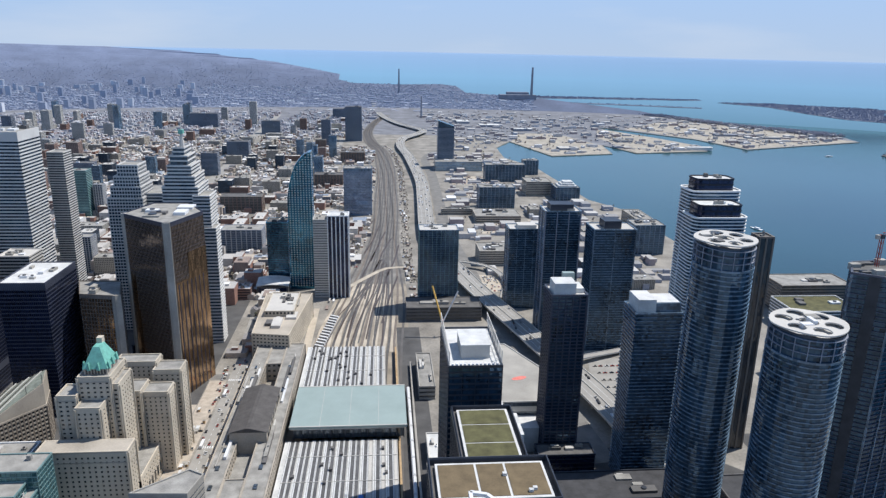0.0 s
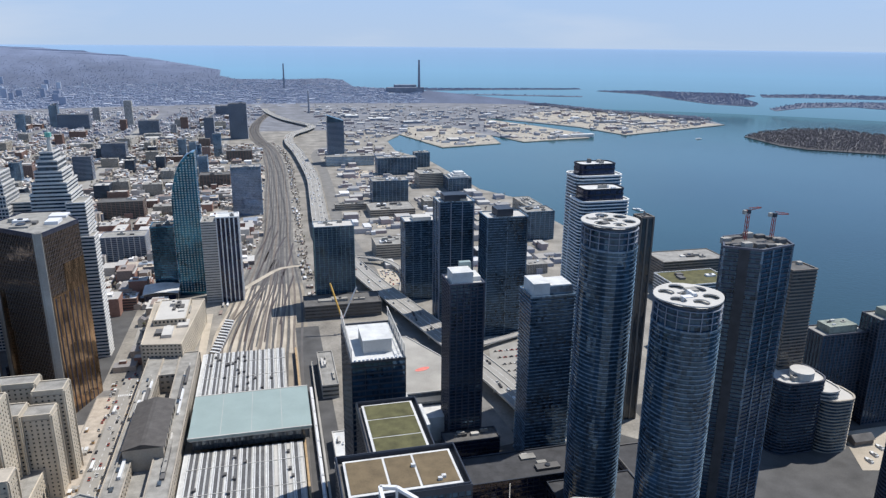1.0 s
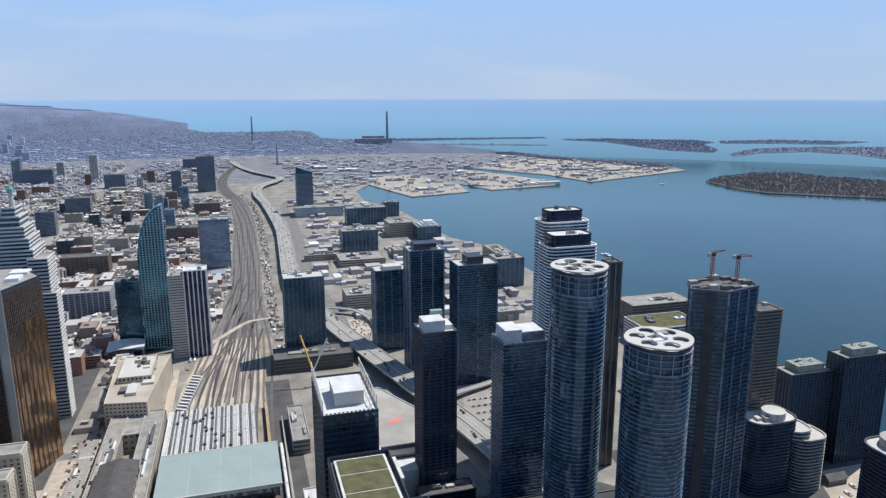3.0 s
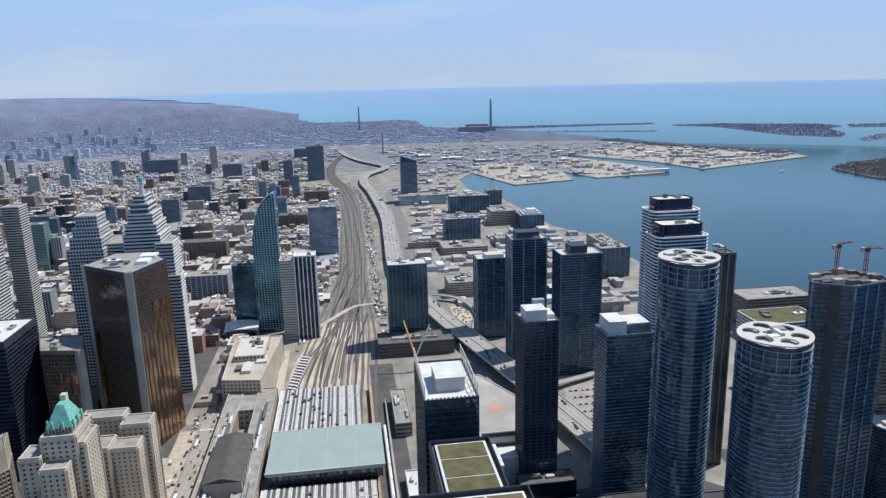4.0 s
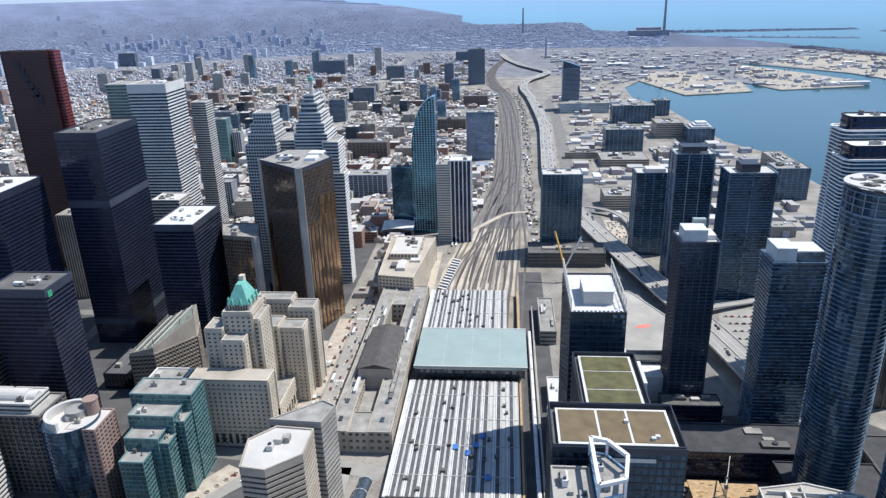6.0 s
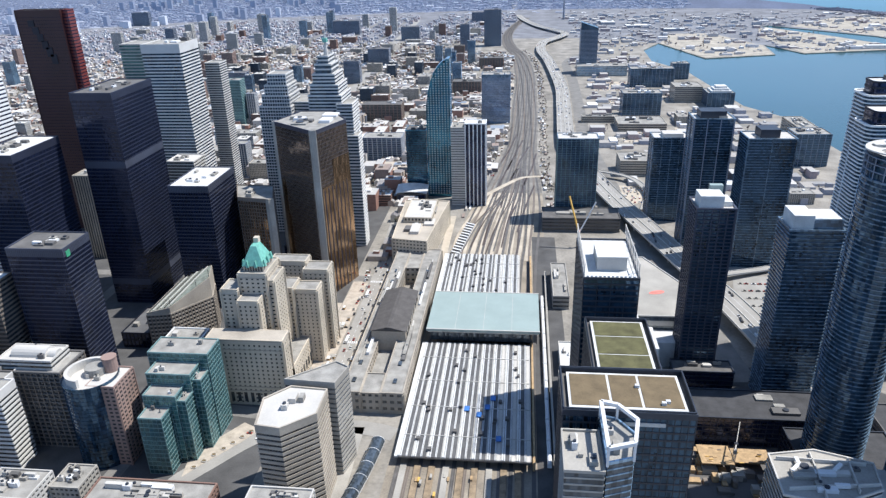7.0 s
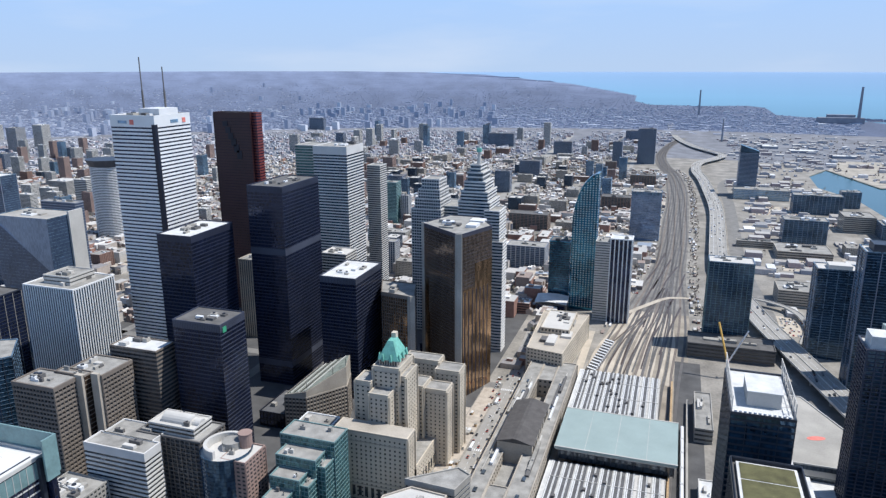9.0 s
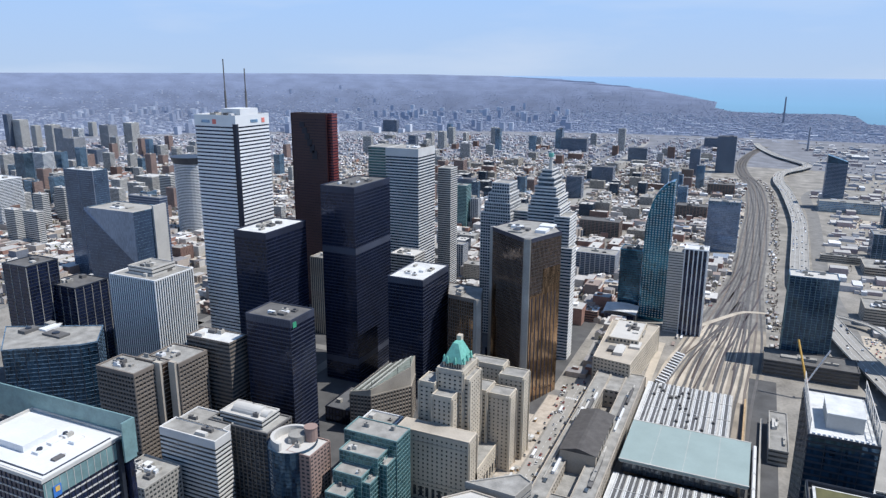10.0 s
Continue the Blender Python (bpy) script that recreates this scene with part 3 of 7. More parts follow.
single("road", strip(Geo(), spline([(-450, 1300), (-440, 1900), (-478, 2500), (-494, 3060), (-520, 3800)], 60), -13, 13, 0.12, 0.2), M["roadpale"], "broad pale straight avenue through the low city", "road", "structure")
# apron asphalt, with the shade between the towers in its dark colour
single("road", Geo().prism([(330, 300), (620, 300), (556, 470), (553, 560), (330, 560)], 0.03, 0.1), M["shaderoad"], "asphalt apron darkened with painted shade between waterfront towers", "road", "structure")
for poly, lab in (([(485, 2635), (562, 2292), (780, 2350), (808, 2555), (720, 2900), (560, 2900)], "bare tan quay ground with scattered yards"), ([(880, 2370), (1150, 2426), (1205, 2512), (1110, 2775), (960, 3100), (860, 2800)], "bare tan pier ground with yards"),
                  ([(1268, 2757), (1337, 2480), (1930, 2722), (1700, 3240), (1450, 3500), (1080, 3100)], "bare tan shore ground with sheds")):
    single("ground_yard", Geo().prism(poly, 0.1, 0.25), M["yard"], lab, "ground", "structure")
# sandy strips between the station throat tracks
for i in range(9):
    x = -78 + i * 11
    single("ground_strip", strip(Geo(), spline([(x, 757), (x + 4, 850), (x * 0.55 + 2, 1000)], 20), -3.3, 3.3, 0.124, 0.135), M["sand"], "strip of pale sandy ballast between tracks", "ground", "structure")
# shade cast by the towers, painted as a dark ground strip
single("road", Geo().box(16.4, 45, 300, 830, 0.126, 0.138), M["shaderoad"], "dark strip standing for tower shade beside the tracks", "road", "structure")
for x0, x1, y0, y1 in ((150, 230, 960, 1040), (250, 330, 1180, 1240), (190, 280, 1290, 1380), (300, 400, 1250, 1400), (200, 300, 1580, 1690), (330, 420, 1660, 1760), (180, 280, 1780, 1900)):
    single("pavement", Geo().box(x0, x1, y0, y1, 0.13, 0.19), M["paving"], "pale open paved lot between waterfront blocks", "pavement", "structure")


# ---- the financial district ----
b = tower("bank_tower", "very tall white marble office tower with ribbon windows", -570, -514, 600, 656, 295, glass_m="g_black", band="white", fh=4.0, bh=2.3, proud=0.3,
          roof="gravel", crown=11, units=3)
part("corner_recess", Geo().box(-517.5, -513.3, 599.3, 603.5, 0, 287), M["black"], b, "dark recessed corner strip")
part("penthouse", Geo().box(-548, -522, 618, 648, 295, 302), M["whitepaint"], b)
part("logo_panel", Geo().box(-513.6, -513.2, 624, 636, 287.5, 290.5), M["g_pale"], b)
part("logo_disc", Geo().box(-513.6, -513.2, 643, 648, 286.5, 291.5), M["redpaint"], b)
part("logo_panel", Geo().box(-560, -549, 599.2, 599.6, 287.5, 290.5), M["g_pale"], b)
part("logo_disc", Geo().box(-545, -540, 599.2, 599.6, 286.5, 291.5), M["redpaint"], b)
for x, y, h in ((-560, 640, 355), (-535, 645, 345)):
    g = Geo().beam((x, y, 295), (x, y, 320), 1.6).beam((x, y, 320), (x, y, h), 0.9)
    part("mast", g, M["darkconc"], b)

b = thing("granite_tower", "tall dark red granite tower with a stepped notch", "building", -585, 860)
tier(b, rect(-614, -556, 835, 853), 0, 283, glass_m="g_black", band="redgranite", fh=3.9, bh=2.9, proud=0.2, pier="redgranite", pw=1.6, gap=3, roof="darkroof", crown=7)
for i in range(6):
    part("stepped_notch", Geo().box(-600 + 4 * i, -592 + 4 * i, 834.1, 835.4, 215 + 0 - 9 * i + 50, 262 - 8 * i + 10), M["black"], b)
# sunny edge of the tower, painted in the brighter red
tier(b, rect(-556, -549, 840, 853), 0, 283, glass_m="g_black", band="redlit", fh=3.9, bh=2.6, proud=0.3, roof="darkroof", parapet=0.8)

for nm, x0, x1, y0, y1, h, roof, wbelt in (("black_tower", -428, -386, 628, 706, 223, "darkroof", (150, 22)), ("black_tower", -486, -446, 554, 623, 183, "whiteroof", ()),
                                            ("black_tower", -344, -303, 623, 688, 133, "whiteroof", (12,)), ("black_tower", -403, -355, 467, 503, 133, "darkroof", ())):
    b = tower(nm, "black steel and bronze glass office slab with fine mullions", x0, x1, y0, y1, h, glass_m="g_black", band="steelband" if h == 133 else "bronze", fh=3.7, bh=1.1, proud=0.12, pier="black", pw=0.3,
              gap=1.7, roof=roof, crown=6, group="black office towers")
    for z in wbelt:
        part("louvre_belt", Geo().prism(grow(rect(x0, x1, y0, y1), 0.3), z, z + 7), M["steelband"], b)
    roof_kit(b, rect(x0, x1, y0, y1), h + 0.2, 7, "darkconc" if roof != "whiteroof" else "whitepaint", 3.0, 0.8)
part("logo_panel", Geo().box(-354.7, -354.3, 470, 475, 126, 131), M["greenpaint"], b)

b = tower("ribbed_office_tower", "tall pale steel office tower with ribbon windows", -471, -421, 852, 905, 239, glass_m="g_navy", band="palegranite", fh=4.0, bh=1.8, proud=0.3, roof="gravel", crown=10, units=4)
tower("office_tower", "greenish glazed office block beside a taller tower", -515, -474, 880, 925, 236, glass_m="g_green", band="lightconc", fh=4, bh=1.2, roof="gravel")
tower("apartment_tower", "slim pale apartment tower behind offices", -425, -405, 925, 950, 205, glass_m="g_grey", band="lightconc", fh=3.2, bh=1.3)

tower("banking_pavilion", "low black steel pavilion among office towers", -372, -345, 540, 590, 15, glass_m="g_black", band="black", fh=7, bh=1, pier="black", pw=0.4, gap=4, roof="shedgrey", units=4)
tower("office_slab", "narrow grey ribbed office slab between dark towers", -524, -499, 740, 765, 105, glass_m="g_grey", band=None, pier="stone", pw=1.4, gap=3, proud=0.5, roof="gravel", units=3)
tower("low_office", "pale low block between dark towers", -426, -392, 780, 812, 111, glass_m="g_window", band="lightconc", fh=3.8, bh=1.8, roof="lightconc", units=5)
# gold towers
GOLD_S = [(-256, 696), (-208, 658), (-199, 658), (-181, 706), (-205, 745), (-240, 745)]
b = thing("gold_tower", "faceted gold-mirrored office tower with pale shafts", "building", -220, 700)
tier(b, GOLD_S, 0, 180, glass_m="g_bronze", band="bronze", fh=3.8, bh=0.35, proud=0.1, pier="brownconc", pw=0.25, gap=2.2, roof="gravel", crown=3, units=6)
part("corner_shaft", Geo().prism([(-207, 657.5), (-204.5, 655.8), (-199.5, 656.5), (-199.5, 660)], 0, 181), M["concrete"], b, "pale ribbed stone corner shaft")
part("corner_shaft", Geo().prism([(-258, 697), (-255, 694), (-252, 694), (-252, 700)], 0, 181), M["concrete"], b)
# gold below, dark above: reflections painted onto one mirrored face
part("gold_facet", Geo().prism([(-198.4, 658.5), (-180.5, 706), (-181.4, 706), (-199.2, 659)], 0, 120), M["g_gold"], b, "bright gold mirrored facet")
part("gold_facet", Geo().prism([(-191.2, 677.5), (-180.5, 706), (-181.4, 706), (-192, 678)], 120, 146), M["g_gold"], b)
part("dark_reflection", Geo().prism([(-198.3, 658.8), (-193.8, 670.8), (-194.8, 671), (-199.2, 659)], 66, 121), M["g_bronze"], b, "dark painted reflection between gold panes")
for k in range(7):
    x, y = -197.6 + k * 2.3, 661 + k * 6.2
    part("facet_fin", Geo().prism([(x + 0.3, y - 0.3), (x + 0.9, y + 0.4), (x + 0.2, y + 0.6), (x - 0.4, y)], 0, 118), M["bronze"], b)
# stepped gold strips paint mirrored streaks on the dark left face
for z, k in ((0, 40), (40, 34), (78, 22)):
    part("gold_streak", Geo().prism([(-252, 692), (-248 + k, 692 - k * 0.78), (-246 + k, 694 - k * 0.78), (-250, 696)], z, z + 42), M["g_gold"], b)
GOLD_N = [(-303, 692), (-287, 652), (-253, 646), (-249, 650), (-262, 690)]
b = thing("gold_tower", "shorter gold-mirrored tower with a slanted roof edge", "building", -275, 670, group="")
tier(b, GOLD_N, 0, 112, glass_m="g_gold", band="brownconc", fh=3.8, bh=0.5, proud=0.1, pier="darkconc", pw=0.5, gap=3, roof="gravel", crown=3, units=4)
part("corner_shaft", Geo().prism([(-256, 646.5), (-252, 645), (-248, 649), (-250, 652)], 0, 113), M["concrete"], b)
tower("banking_hall", "low dark glazed hall between the gold towers", -262, -205, 700, 760, 38, glass_m="g_black", band="darksteel", fh=6, bh=0.6, roof="darkroof")

# stepped granite twins with light bands
b = thing("stepped_tower", "tall stepped blue-glass tower with pale granite bands", "building", -300, 860)
for k, (i, z0, z1) in enumerate(((0, 0, 165), (4, 165, 178), (8, 178, 190), (12, 190, 203))):
    tier(b, rect(-322 + i, -282 - i * 0.4, 835 + i * 0.6, 885 - i), z0, z1, glass_m="g_navy", band="palegranite", fh=3.9, bh=1.5, proud=0.3, pier="palegranite", pw=0.7, gap=3.2, roof="gravel", parapet=1.5)
tier(b, rect(-292, -262, 850, 900), 0, 168, glass_m="g_navy", band="palegranite", fh=3.9, bh=1.9, proud=0.5, roof="gravel")
b = thing("stepped_tower", "tallest stepped tower with pale bands and a lantern spire", "building", -228, 825)
for k, (i, z0, z1) in enumerate(((0, 0, 185), (3, 185, 197), (6.5, 197, 209), (10, 209, 220), (13.5, 220, 229))):
    tier(b, rect(-248 + i, -209 - i, 801 + i * 0.5, 850 - i), z0, z1, glass_m="g_navy" if k else "g_navy", band="palegranite", fh=3.9, bh=1.8, proud=0.5, roof="gravel", parapet=1.5)
tier(b, rect(-214, -196, 798, 830), 0, 176, glass_m="g_navy", band="palegranite", fh=3.9, bh=2.0, proud=0.7, roof="gravel")
tier(b, rect(-206, -190, 792, 812), 0, 140, glass_m="g_navy", band="palegranite", fh=3.9, bh=2.0, proud=0.7, roof="gravel")
part("spire", Geo().prism(ellipse(-228, 822, 3, 3, 8), 229, 244, ellipse(-228, 822, 1.6, 1.6, 8)).prism(ellipse(-228, 822, 1.1, 1.1, 8), 248, 258, ellipse(-228, 822, 0.3, 0.3, 8)), M["lightconc"], b)
part("lantern", Geo().prism(ellipse(-228, 822, 3.4, 3.4, 8), 244, 248.5), M["copper"], b)

# curved-top condominium
b = thing("curved_tower", "teal glass condominium with a sweeping curved crown", "building", -116, 995)
poly = rect(-134, -100, 981, 1006)
core = Geo()
prof = [(-134, 0), (-100, 0), (-100, 200), (-104, 199.5), (-110, 196), (-116, 190), (-122, 181), (-127, 169), (-131, 154), (-134, 136)]
k = len(core.v)
core.v += [(x, 981, z) for x, z in prof] + [(x, 1006, z) for x, z in prof]
n = len(prof)
core.f += [tuple(range(n)), tuple(range(2 * n - 1, n - 1, -1))] + [(i, n + i, n + (i + 1) % n, (i + 1) % n) for i in range(n)]
part("glazing", core, M["g_teal"], b)


def curved_left(z):
    for (xa, za), (xb, zb) in zip(prof[2:], prof[3:]):
        if zb <= z <= za:
            return xa + (xb - xa) * (za - z) / (za - zb)
    return -134


g = Geo()
for i in range(58):
    z = 4 + i * 3.35
    xl = curved_left(z)
    g.box(xl - 0.3, -99.7, 980.6, 1006.3, z, z + 0.6)
part("slab_grid", g, M["g_teal"], b, kind="stuff")
g = Geo()
for x in range(-132, -99, 4):
    zt = next((z for z in range(198, 100, -2) if curved_left(z) <= x), 136)
    for i in range(int(zt / 3.35) - 1):
        g.box(x, x + 1.9, 980.3, 981, 5 + i * 3.35, 6.3 + i * 3.35)
part("balcony_grid", g, M["lightconc"], b, kind="stuff")
tower("condominium", "dark blue lower condominium block beside curved tower", -166, -136, 985, 1015, 98, glass_m="g_navy", band="g_teal", fh=3.3, bh=0.6, roof="darkroof", units=3)
b = tower("striped_tower", "narrow tower with black glass and white vertical fins", -76, -48, 943, 968, 118, glass_m="g_black", band=None, pier="white", pw=1.5, gap=5.5, roof="whiteroof", units=2, proud=0.6)
tower("office_block", "plain pale office slab beside striped tower", -96, -77, 945, 975, 112, glass_m="g_grey", band="lightconc", fh=3.6, bh=2.4, roof="gravel", units=2)
tower("slab_tower", "wide grey-blue glazed slab beside the tracks", -81, -23, 1442, 1475, 98, glass_m="g_fold", band="balcony", fh=3.4, bh=0.8, roof="gravel", crown=5, units=3)
# wide haze-coloured bands lighten the distant towers
tower("dark_tower", "dark blue tower standing alone in the east", -137, -76, 2611, 2650, 124, glass_m="g_blue", band="hazeconc", fh=3.4, bh=1.5, roof="darkroof", units=3)
tower("dark_tower", "slim dark tower in the east", -212, -180, 2476, 2510, 90, glass_m="g_blue", band="hazeconc", fh=3.4, bh=1.5, roof="darkroof", units=2)
b = thing("slanted_tower", "dark blue tower with a slanted top beside the highway", "building", 183, 2050)
tier(b, rect(160, 207, 2038, 2075), 0, 118, glass_m="g_blue", band="hazeconc", fh=3.4, bh=1.4, roof="darkroof", parapet=0)
g = Geo()
g.prism(rect(160, 207, 2038, 2075), 118, 119)
g.v[4:8] = [(160, 2038, 137), (207, 2038, 121), (207, 2075, 121), (160, 2075, 137)]
part("slanted_crown", g, M["g_blue"], b)
tower("podium_block", "long pale low block below slanted tower", 150, 285, 1985, 2036, 26, glass_m="g_pale", band="concrete", fh=4, bh=1.5, units=4)

# ---- railway station and train hall ----
b = thing("railway_station", "long grey limestone railway station with a great hall", "station", -115, 570)
tier(b, rect(-139, -124, 456, 740), 0, 19, glass_m="g_window", band="stone", fh=6, bh=3.6, pier="stone", pw=2.6, gap=5.5, roof="gravel", proud=0.35, units=8)
tier(b, rect(-107, -89, 456, 740), 0, 19, glass_m="g_window", band="stone", fh=6, bh=3.6, pier="stone", pw=2.6, gap=5.5, roof="gravel", proud=0.35, units=6)
tier(b, rect(-123.3, -107.7, 456, 484), 0, 18.4, glass_m="g_window", band="stone", fh=6, bh=3.6, pier="stone", pw=2.6, gap=5.5, roof="gravel")
tier(b, rect(-123.3, -107.7, 690, 740), 0, 18.4, glass_m="g_window", band="stone", fh=6, bh=3.6, pier="stone", pw=2.6, gap=5.5, roof="gravel")
part("light_well_floor", Geo().box(-124, -107, 484, 536, 0.5, 9), M["gravel"], b)
part("great_hall_wall", Geo().box(-130, -99, 536, 616, 0, 29), M["stone"], b)
g = Geo()
g.prism(rect(-131, -98, 535.6, 616.4), 29.05, 33.0, rect(-116, -113, 535.6, 616.4))
part("great_hall_roof", g, M["slate"], b, "dark pitched roof")
for i in range(7):
    part("arched_window", Geo().prism([(-98.9, 542 + i * 10.5), (-98.6, 542 + i * 10.5), (-98.6, 548 + i * 10.5), (-98.9, 548 + i * 10.5)], 21, 27), M["g_window"], b)
for i in range(9):
    y = 470 + i * 26
    for x in (-132, -98):
        if not 530 < y < 620:
            part("skylight", Geo().box(x - 1.5, x + 1.5, y, y + 6, 19.1, 20.2), M["g_grey"], b)

shed = thing("train_shed", "long low train shed with white and grey roof strips", "shed", -33, 550)
for y0, y1 in ((397, 555), (633, 756)):
    lo, hi = (-84, 12) if y0 < 500 else (-84 + (y0 - 633) * 0, 2)
    part("shed_deck", Geo().box(lo, hi, y0, y1, 6.2, 7.4), M["darkroof"], shed)
    bays = 9
    bay = (hi - lo) / bays
    for k in range(bays):
        x = lo + k * bay
        for a, c, up, mm in ((0.1, 1.5, 0.7, "whiteroof"), (1.9, 2.7, 0.5, "whitepaint"), (3.0, 5.6, 0.1, "shedgrey"), (5.8, 6.3, 0.6, "whitepaint"), (6.6, 7.1, 0.6, "whiteroof"),
                             (7.3, bay - 0.9, 0.1, "shedgrey" if k < 6 else "lightconc"), (bay - 0.7, bay - 0.2, 0.3, "lightconc")):
            part("roof_strip", Geo().box(x + a, x + c, y0 + 0.5, y1 - 0.5, 7.2, 7.7 + up), M[mm], shed)
    for j in range(int((y1 - y0) / 36)):
        part("cross_gutter", Geo().box(lo + 1, hi - 1, y0 + 24 + j * 36, y0 + 24.5 + j * 36, 7.5, 8.5), M["lightconc"], shed)
    part("edge_gutter", Geo().box(lo - 2.6, lo - 0.1, y0, y1, 6.4, 7.9), M["whiteroof"], shed, "bright white roof edge")
    for j in range(26):
        xx, yy = RNG.uniform(lo + 6, hi - 6), RNG.uniform(y0 + 6, y1 - 6)
        part("roof_vent", Geo().box(xx - 1.3, xx + 1.3, yy - 1.6, yy + 1.6, 7.8, 10.2), M["darkconc"], shed)
for xx, yy in ((-38, 455), (-28, 448), (-22, 458), (-18, 470), (-12, 420)):
    single("roof_tarpaulin", Geo().box(xx - 2, xx + 2, yy - 3, yy + 3, 8.7, 9.3), M["bluepaint"], "blue tarpaulin on the train shed roof", "tarpaulin")
part("timber_edge", Geo().box(13, 14.8, 397, 756, 0.3, 6.8), M["wood"], shed, "timber-yellow hoarding strip")
b = thing("glass_atrium", "broad pale teal glazed roof over the platforms", "atrium", -31, 594)
part("roof_slab", Geo().box(-83, 20.5, 556, 633, 19, 21), M["paleteal"], b)
for x in (-57, -31, -5):
    part("roof_seam", Geo().box(x, x + 0.3, 556, 633, 21.0, 21.12), M["lightconc"], b)
for y in (556.2, 631.6):
    part("roof_edge", Geo().box(-83.3, 20.8, y, y + 1.2, 20.2, 21.3), M["lightconc"], b, "pale metal roof edge")
part("soffit_frame", Geo().box(-82, 19.5, 557, 632, 17.6, 18.9), M["lightconc"], b)
part("glazed_front", Geo().box(-80, 17.5, 560, 629, 7.6, 17.5), M["g_grey"], b)
for i in range(16):
    x = -80 + i * 6.5
    part("column", Geo().box(x, x + 0.8, 558.6, 559.4, 7.5, 17.6), M["darksteel"], b)
# platforms west of the shed
for i in range(9):
    x = -82 + i * 10.3
    single("platform", Geo().box(x, x + 4.6, 280, 397, 0.2, 1.3), M["platform" if i % 3 else "concrete"], "open timber-coloured station platform under repair", "platform", group="station platforms")
TRAIN = thing("commuter_train", "white double-deck commuter train standing beside shed", "train", 25, 480)


def railcar(y, parent):
    c = part("carriage", Geo().prism(rect(23.4, 26.6, y, y + 25), 1.2, 4.6).prism(rect(23.4, 26.6, y, y + 25), 4.6, 5.6, rect(24.2, 25.8, y + 1, y + 24)), M["whitepaint"], parent)
    part("window_strip", Geo().box(23.3, 26.7, y + 1.5, y + 23.5, 2.0, 2.8).box(23.3, 26.7, y + 4, y + 21, 3.6, 4.3), M["g_window"], c)
    part("green_stripe", Geo().box(23.32, 26.68, y + 0.5, y + 24.5, 1.3, 1.6), M["greenpaint"], c)
    part("bogie", Geo().box(23.8, 26.2, y + 2, y + 5, 0.4, 1.2).box(23.8, 26.2, y + 20, y + 23, 0.4, 1.2), M["black"], c)


for i in range(10):
    railcar(400 + i * 26, TRAIN)
single("platform_canopy", strip(Geo(), spline([(29, 395), (29.2, 560), (29.5, 660), (30, 720)]), -0.9, 0.9, 4.2, 4.8), M["concrete"], "long pale platform canopy beside the train", "canopy")

# glazed walkway tube
b = thing("skywalk", "curved glass pedestrian bridge tube with pale ribs", "walkway", -104, 380)
line = spline([(-101, 412), (-104, 385), (-110, 350), (-118, 310)], 6)
g = Geo()
for i, p in enumerate(line):
    for j in range(9):
        a = math.pi * j / 8
        g.v.append((p.x + 5 * math.cos(a), p.y, 8 + 4.5 * math.sin(a)))
    if i:
        g.f += [((i - 1) * 9 + j, (i - 1) * 9 + j + 1, i * 9 + j + 1, i * 9 + j) for j in range(8)]
part("glass_vault", g, M["g_grey"], b)
for p in line[::2]:
    g = Geo()
    for j in range(8):
        a0, a1 = math.pi * j / 8, math.pi * (j + 1) / 8
        g.beam((p.x + 5.1 * math.cos(a0), p.y, 8 + 4.6 * math.sin(a0)), (p.x + 5.1 * math.cos(a1), p.y, 8 + 4.6 * math.sin(a1)), 0.35)
    part("rib", g, M["whitepaint"], b)
part("floor_deck", strip(Geo(), line, -5, 5, 6.5, 8), M["lightconc"], b)

# ---- grand hotel ----
b = thing("grand_hotel", "cream limestone grand hotel with a green copper roof", "hotel", -215, 505)
KW = dict(glass_m="g_window", band="cream", fh=3.6, bh=2.1, proud=0.3, pier="cream", pw=2.7, gap=4.3, roof="gravel", crown=3.5)
for x0, x1, y0, y1, z1 in ((-247, -184, 460, 476, 61), (-247, -184, 476, 575, 26), (-240, -226, 486, 505, 92), (-224, -207, 478, 492, 86), (-226, -203, 492, 524, 104), (-203, -198, 494, 520, 97),
                           (-211, -194, 524, 545, 75), (-194, -174, 528, 545, 72), (-192, -170, 552, 570, 80), (-225, -192, 560, 575, 84), (-240, -226, 520, 575, 70)):
    tier(b, rect(x0, x1, y0, y1), 0, z1, **KW)
for z, up in ((13.5, 0.8), (17.5, 0.6), (52.5, 0.7), (60.6, 1.4)):
    part("belt_course", Geo().prism(grow(rect(-247, -184, 460, 476), 0.75), z, z + up), M["stone"], b)
for k in range(11):
    part("arched_window", Geo().box(-244 + k * 5.6, -241.4 + k * 5.6, 459.2, 459.62, 3.5, 12), M["g_window"], b)
for k in range(14):
    part("arched_window", Geo().box(-183.62, -183.2, 480 + k * 6.8, 483 + k * 6.8, 5, 13), M["g_window"], b)
for x0, x1, y0, y1, z in ((-226, -203, 492, 524, 104), (-240, -226, 486, 505, 92), (-194, -174, 528, 545, 72), (-192, -170, 552, 570, 80), (-225, -192, 560, 575, 84)):
    part("cornice", Geo().prism(grow(rect(x0, x1, y0, y1), 0.8), z - 3.6, z - 2.9), M["stone"], b)
for k in range(7):
    part("colonnade_opening", Geo().box(-221.5 + k * 2.2, -220.4 + k * 2.2, 496.7, 496.98, 104.6, 108.4), M["g_window"], b)
part("turret", Geo().box(-223, -206, 497, 519, 104, 109), M["stone"], b)
g = Geo()
g.prism(rect(-223.5, -205.5, 496.5, 519.5), 109, 124, rect(-217, -212, 503, 513))
part("copper_roof", g, M["copper"], b, "steep green copper roof")
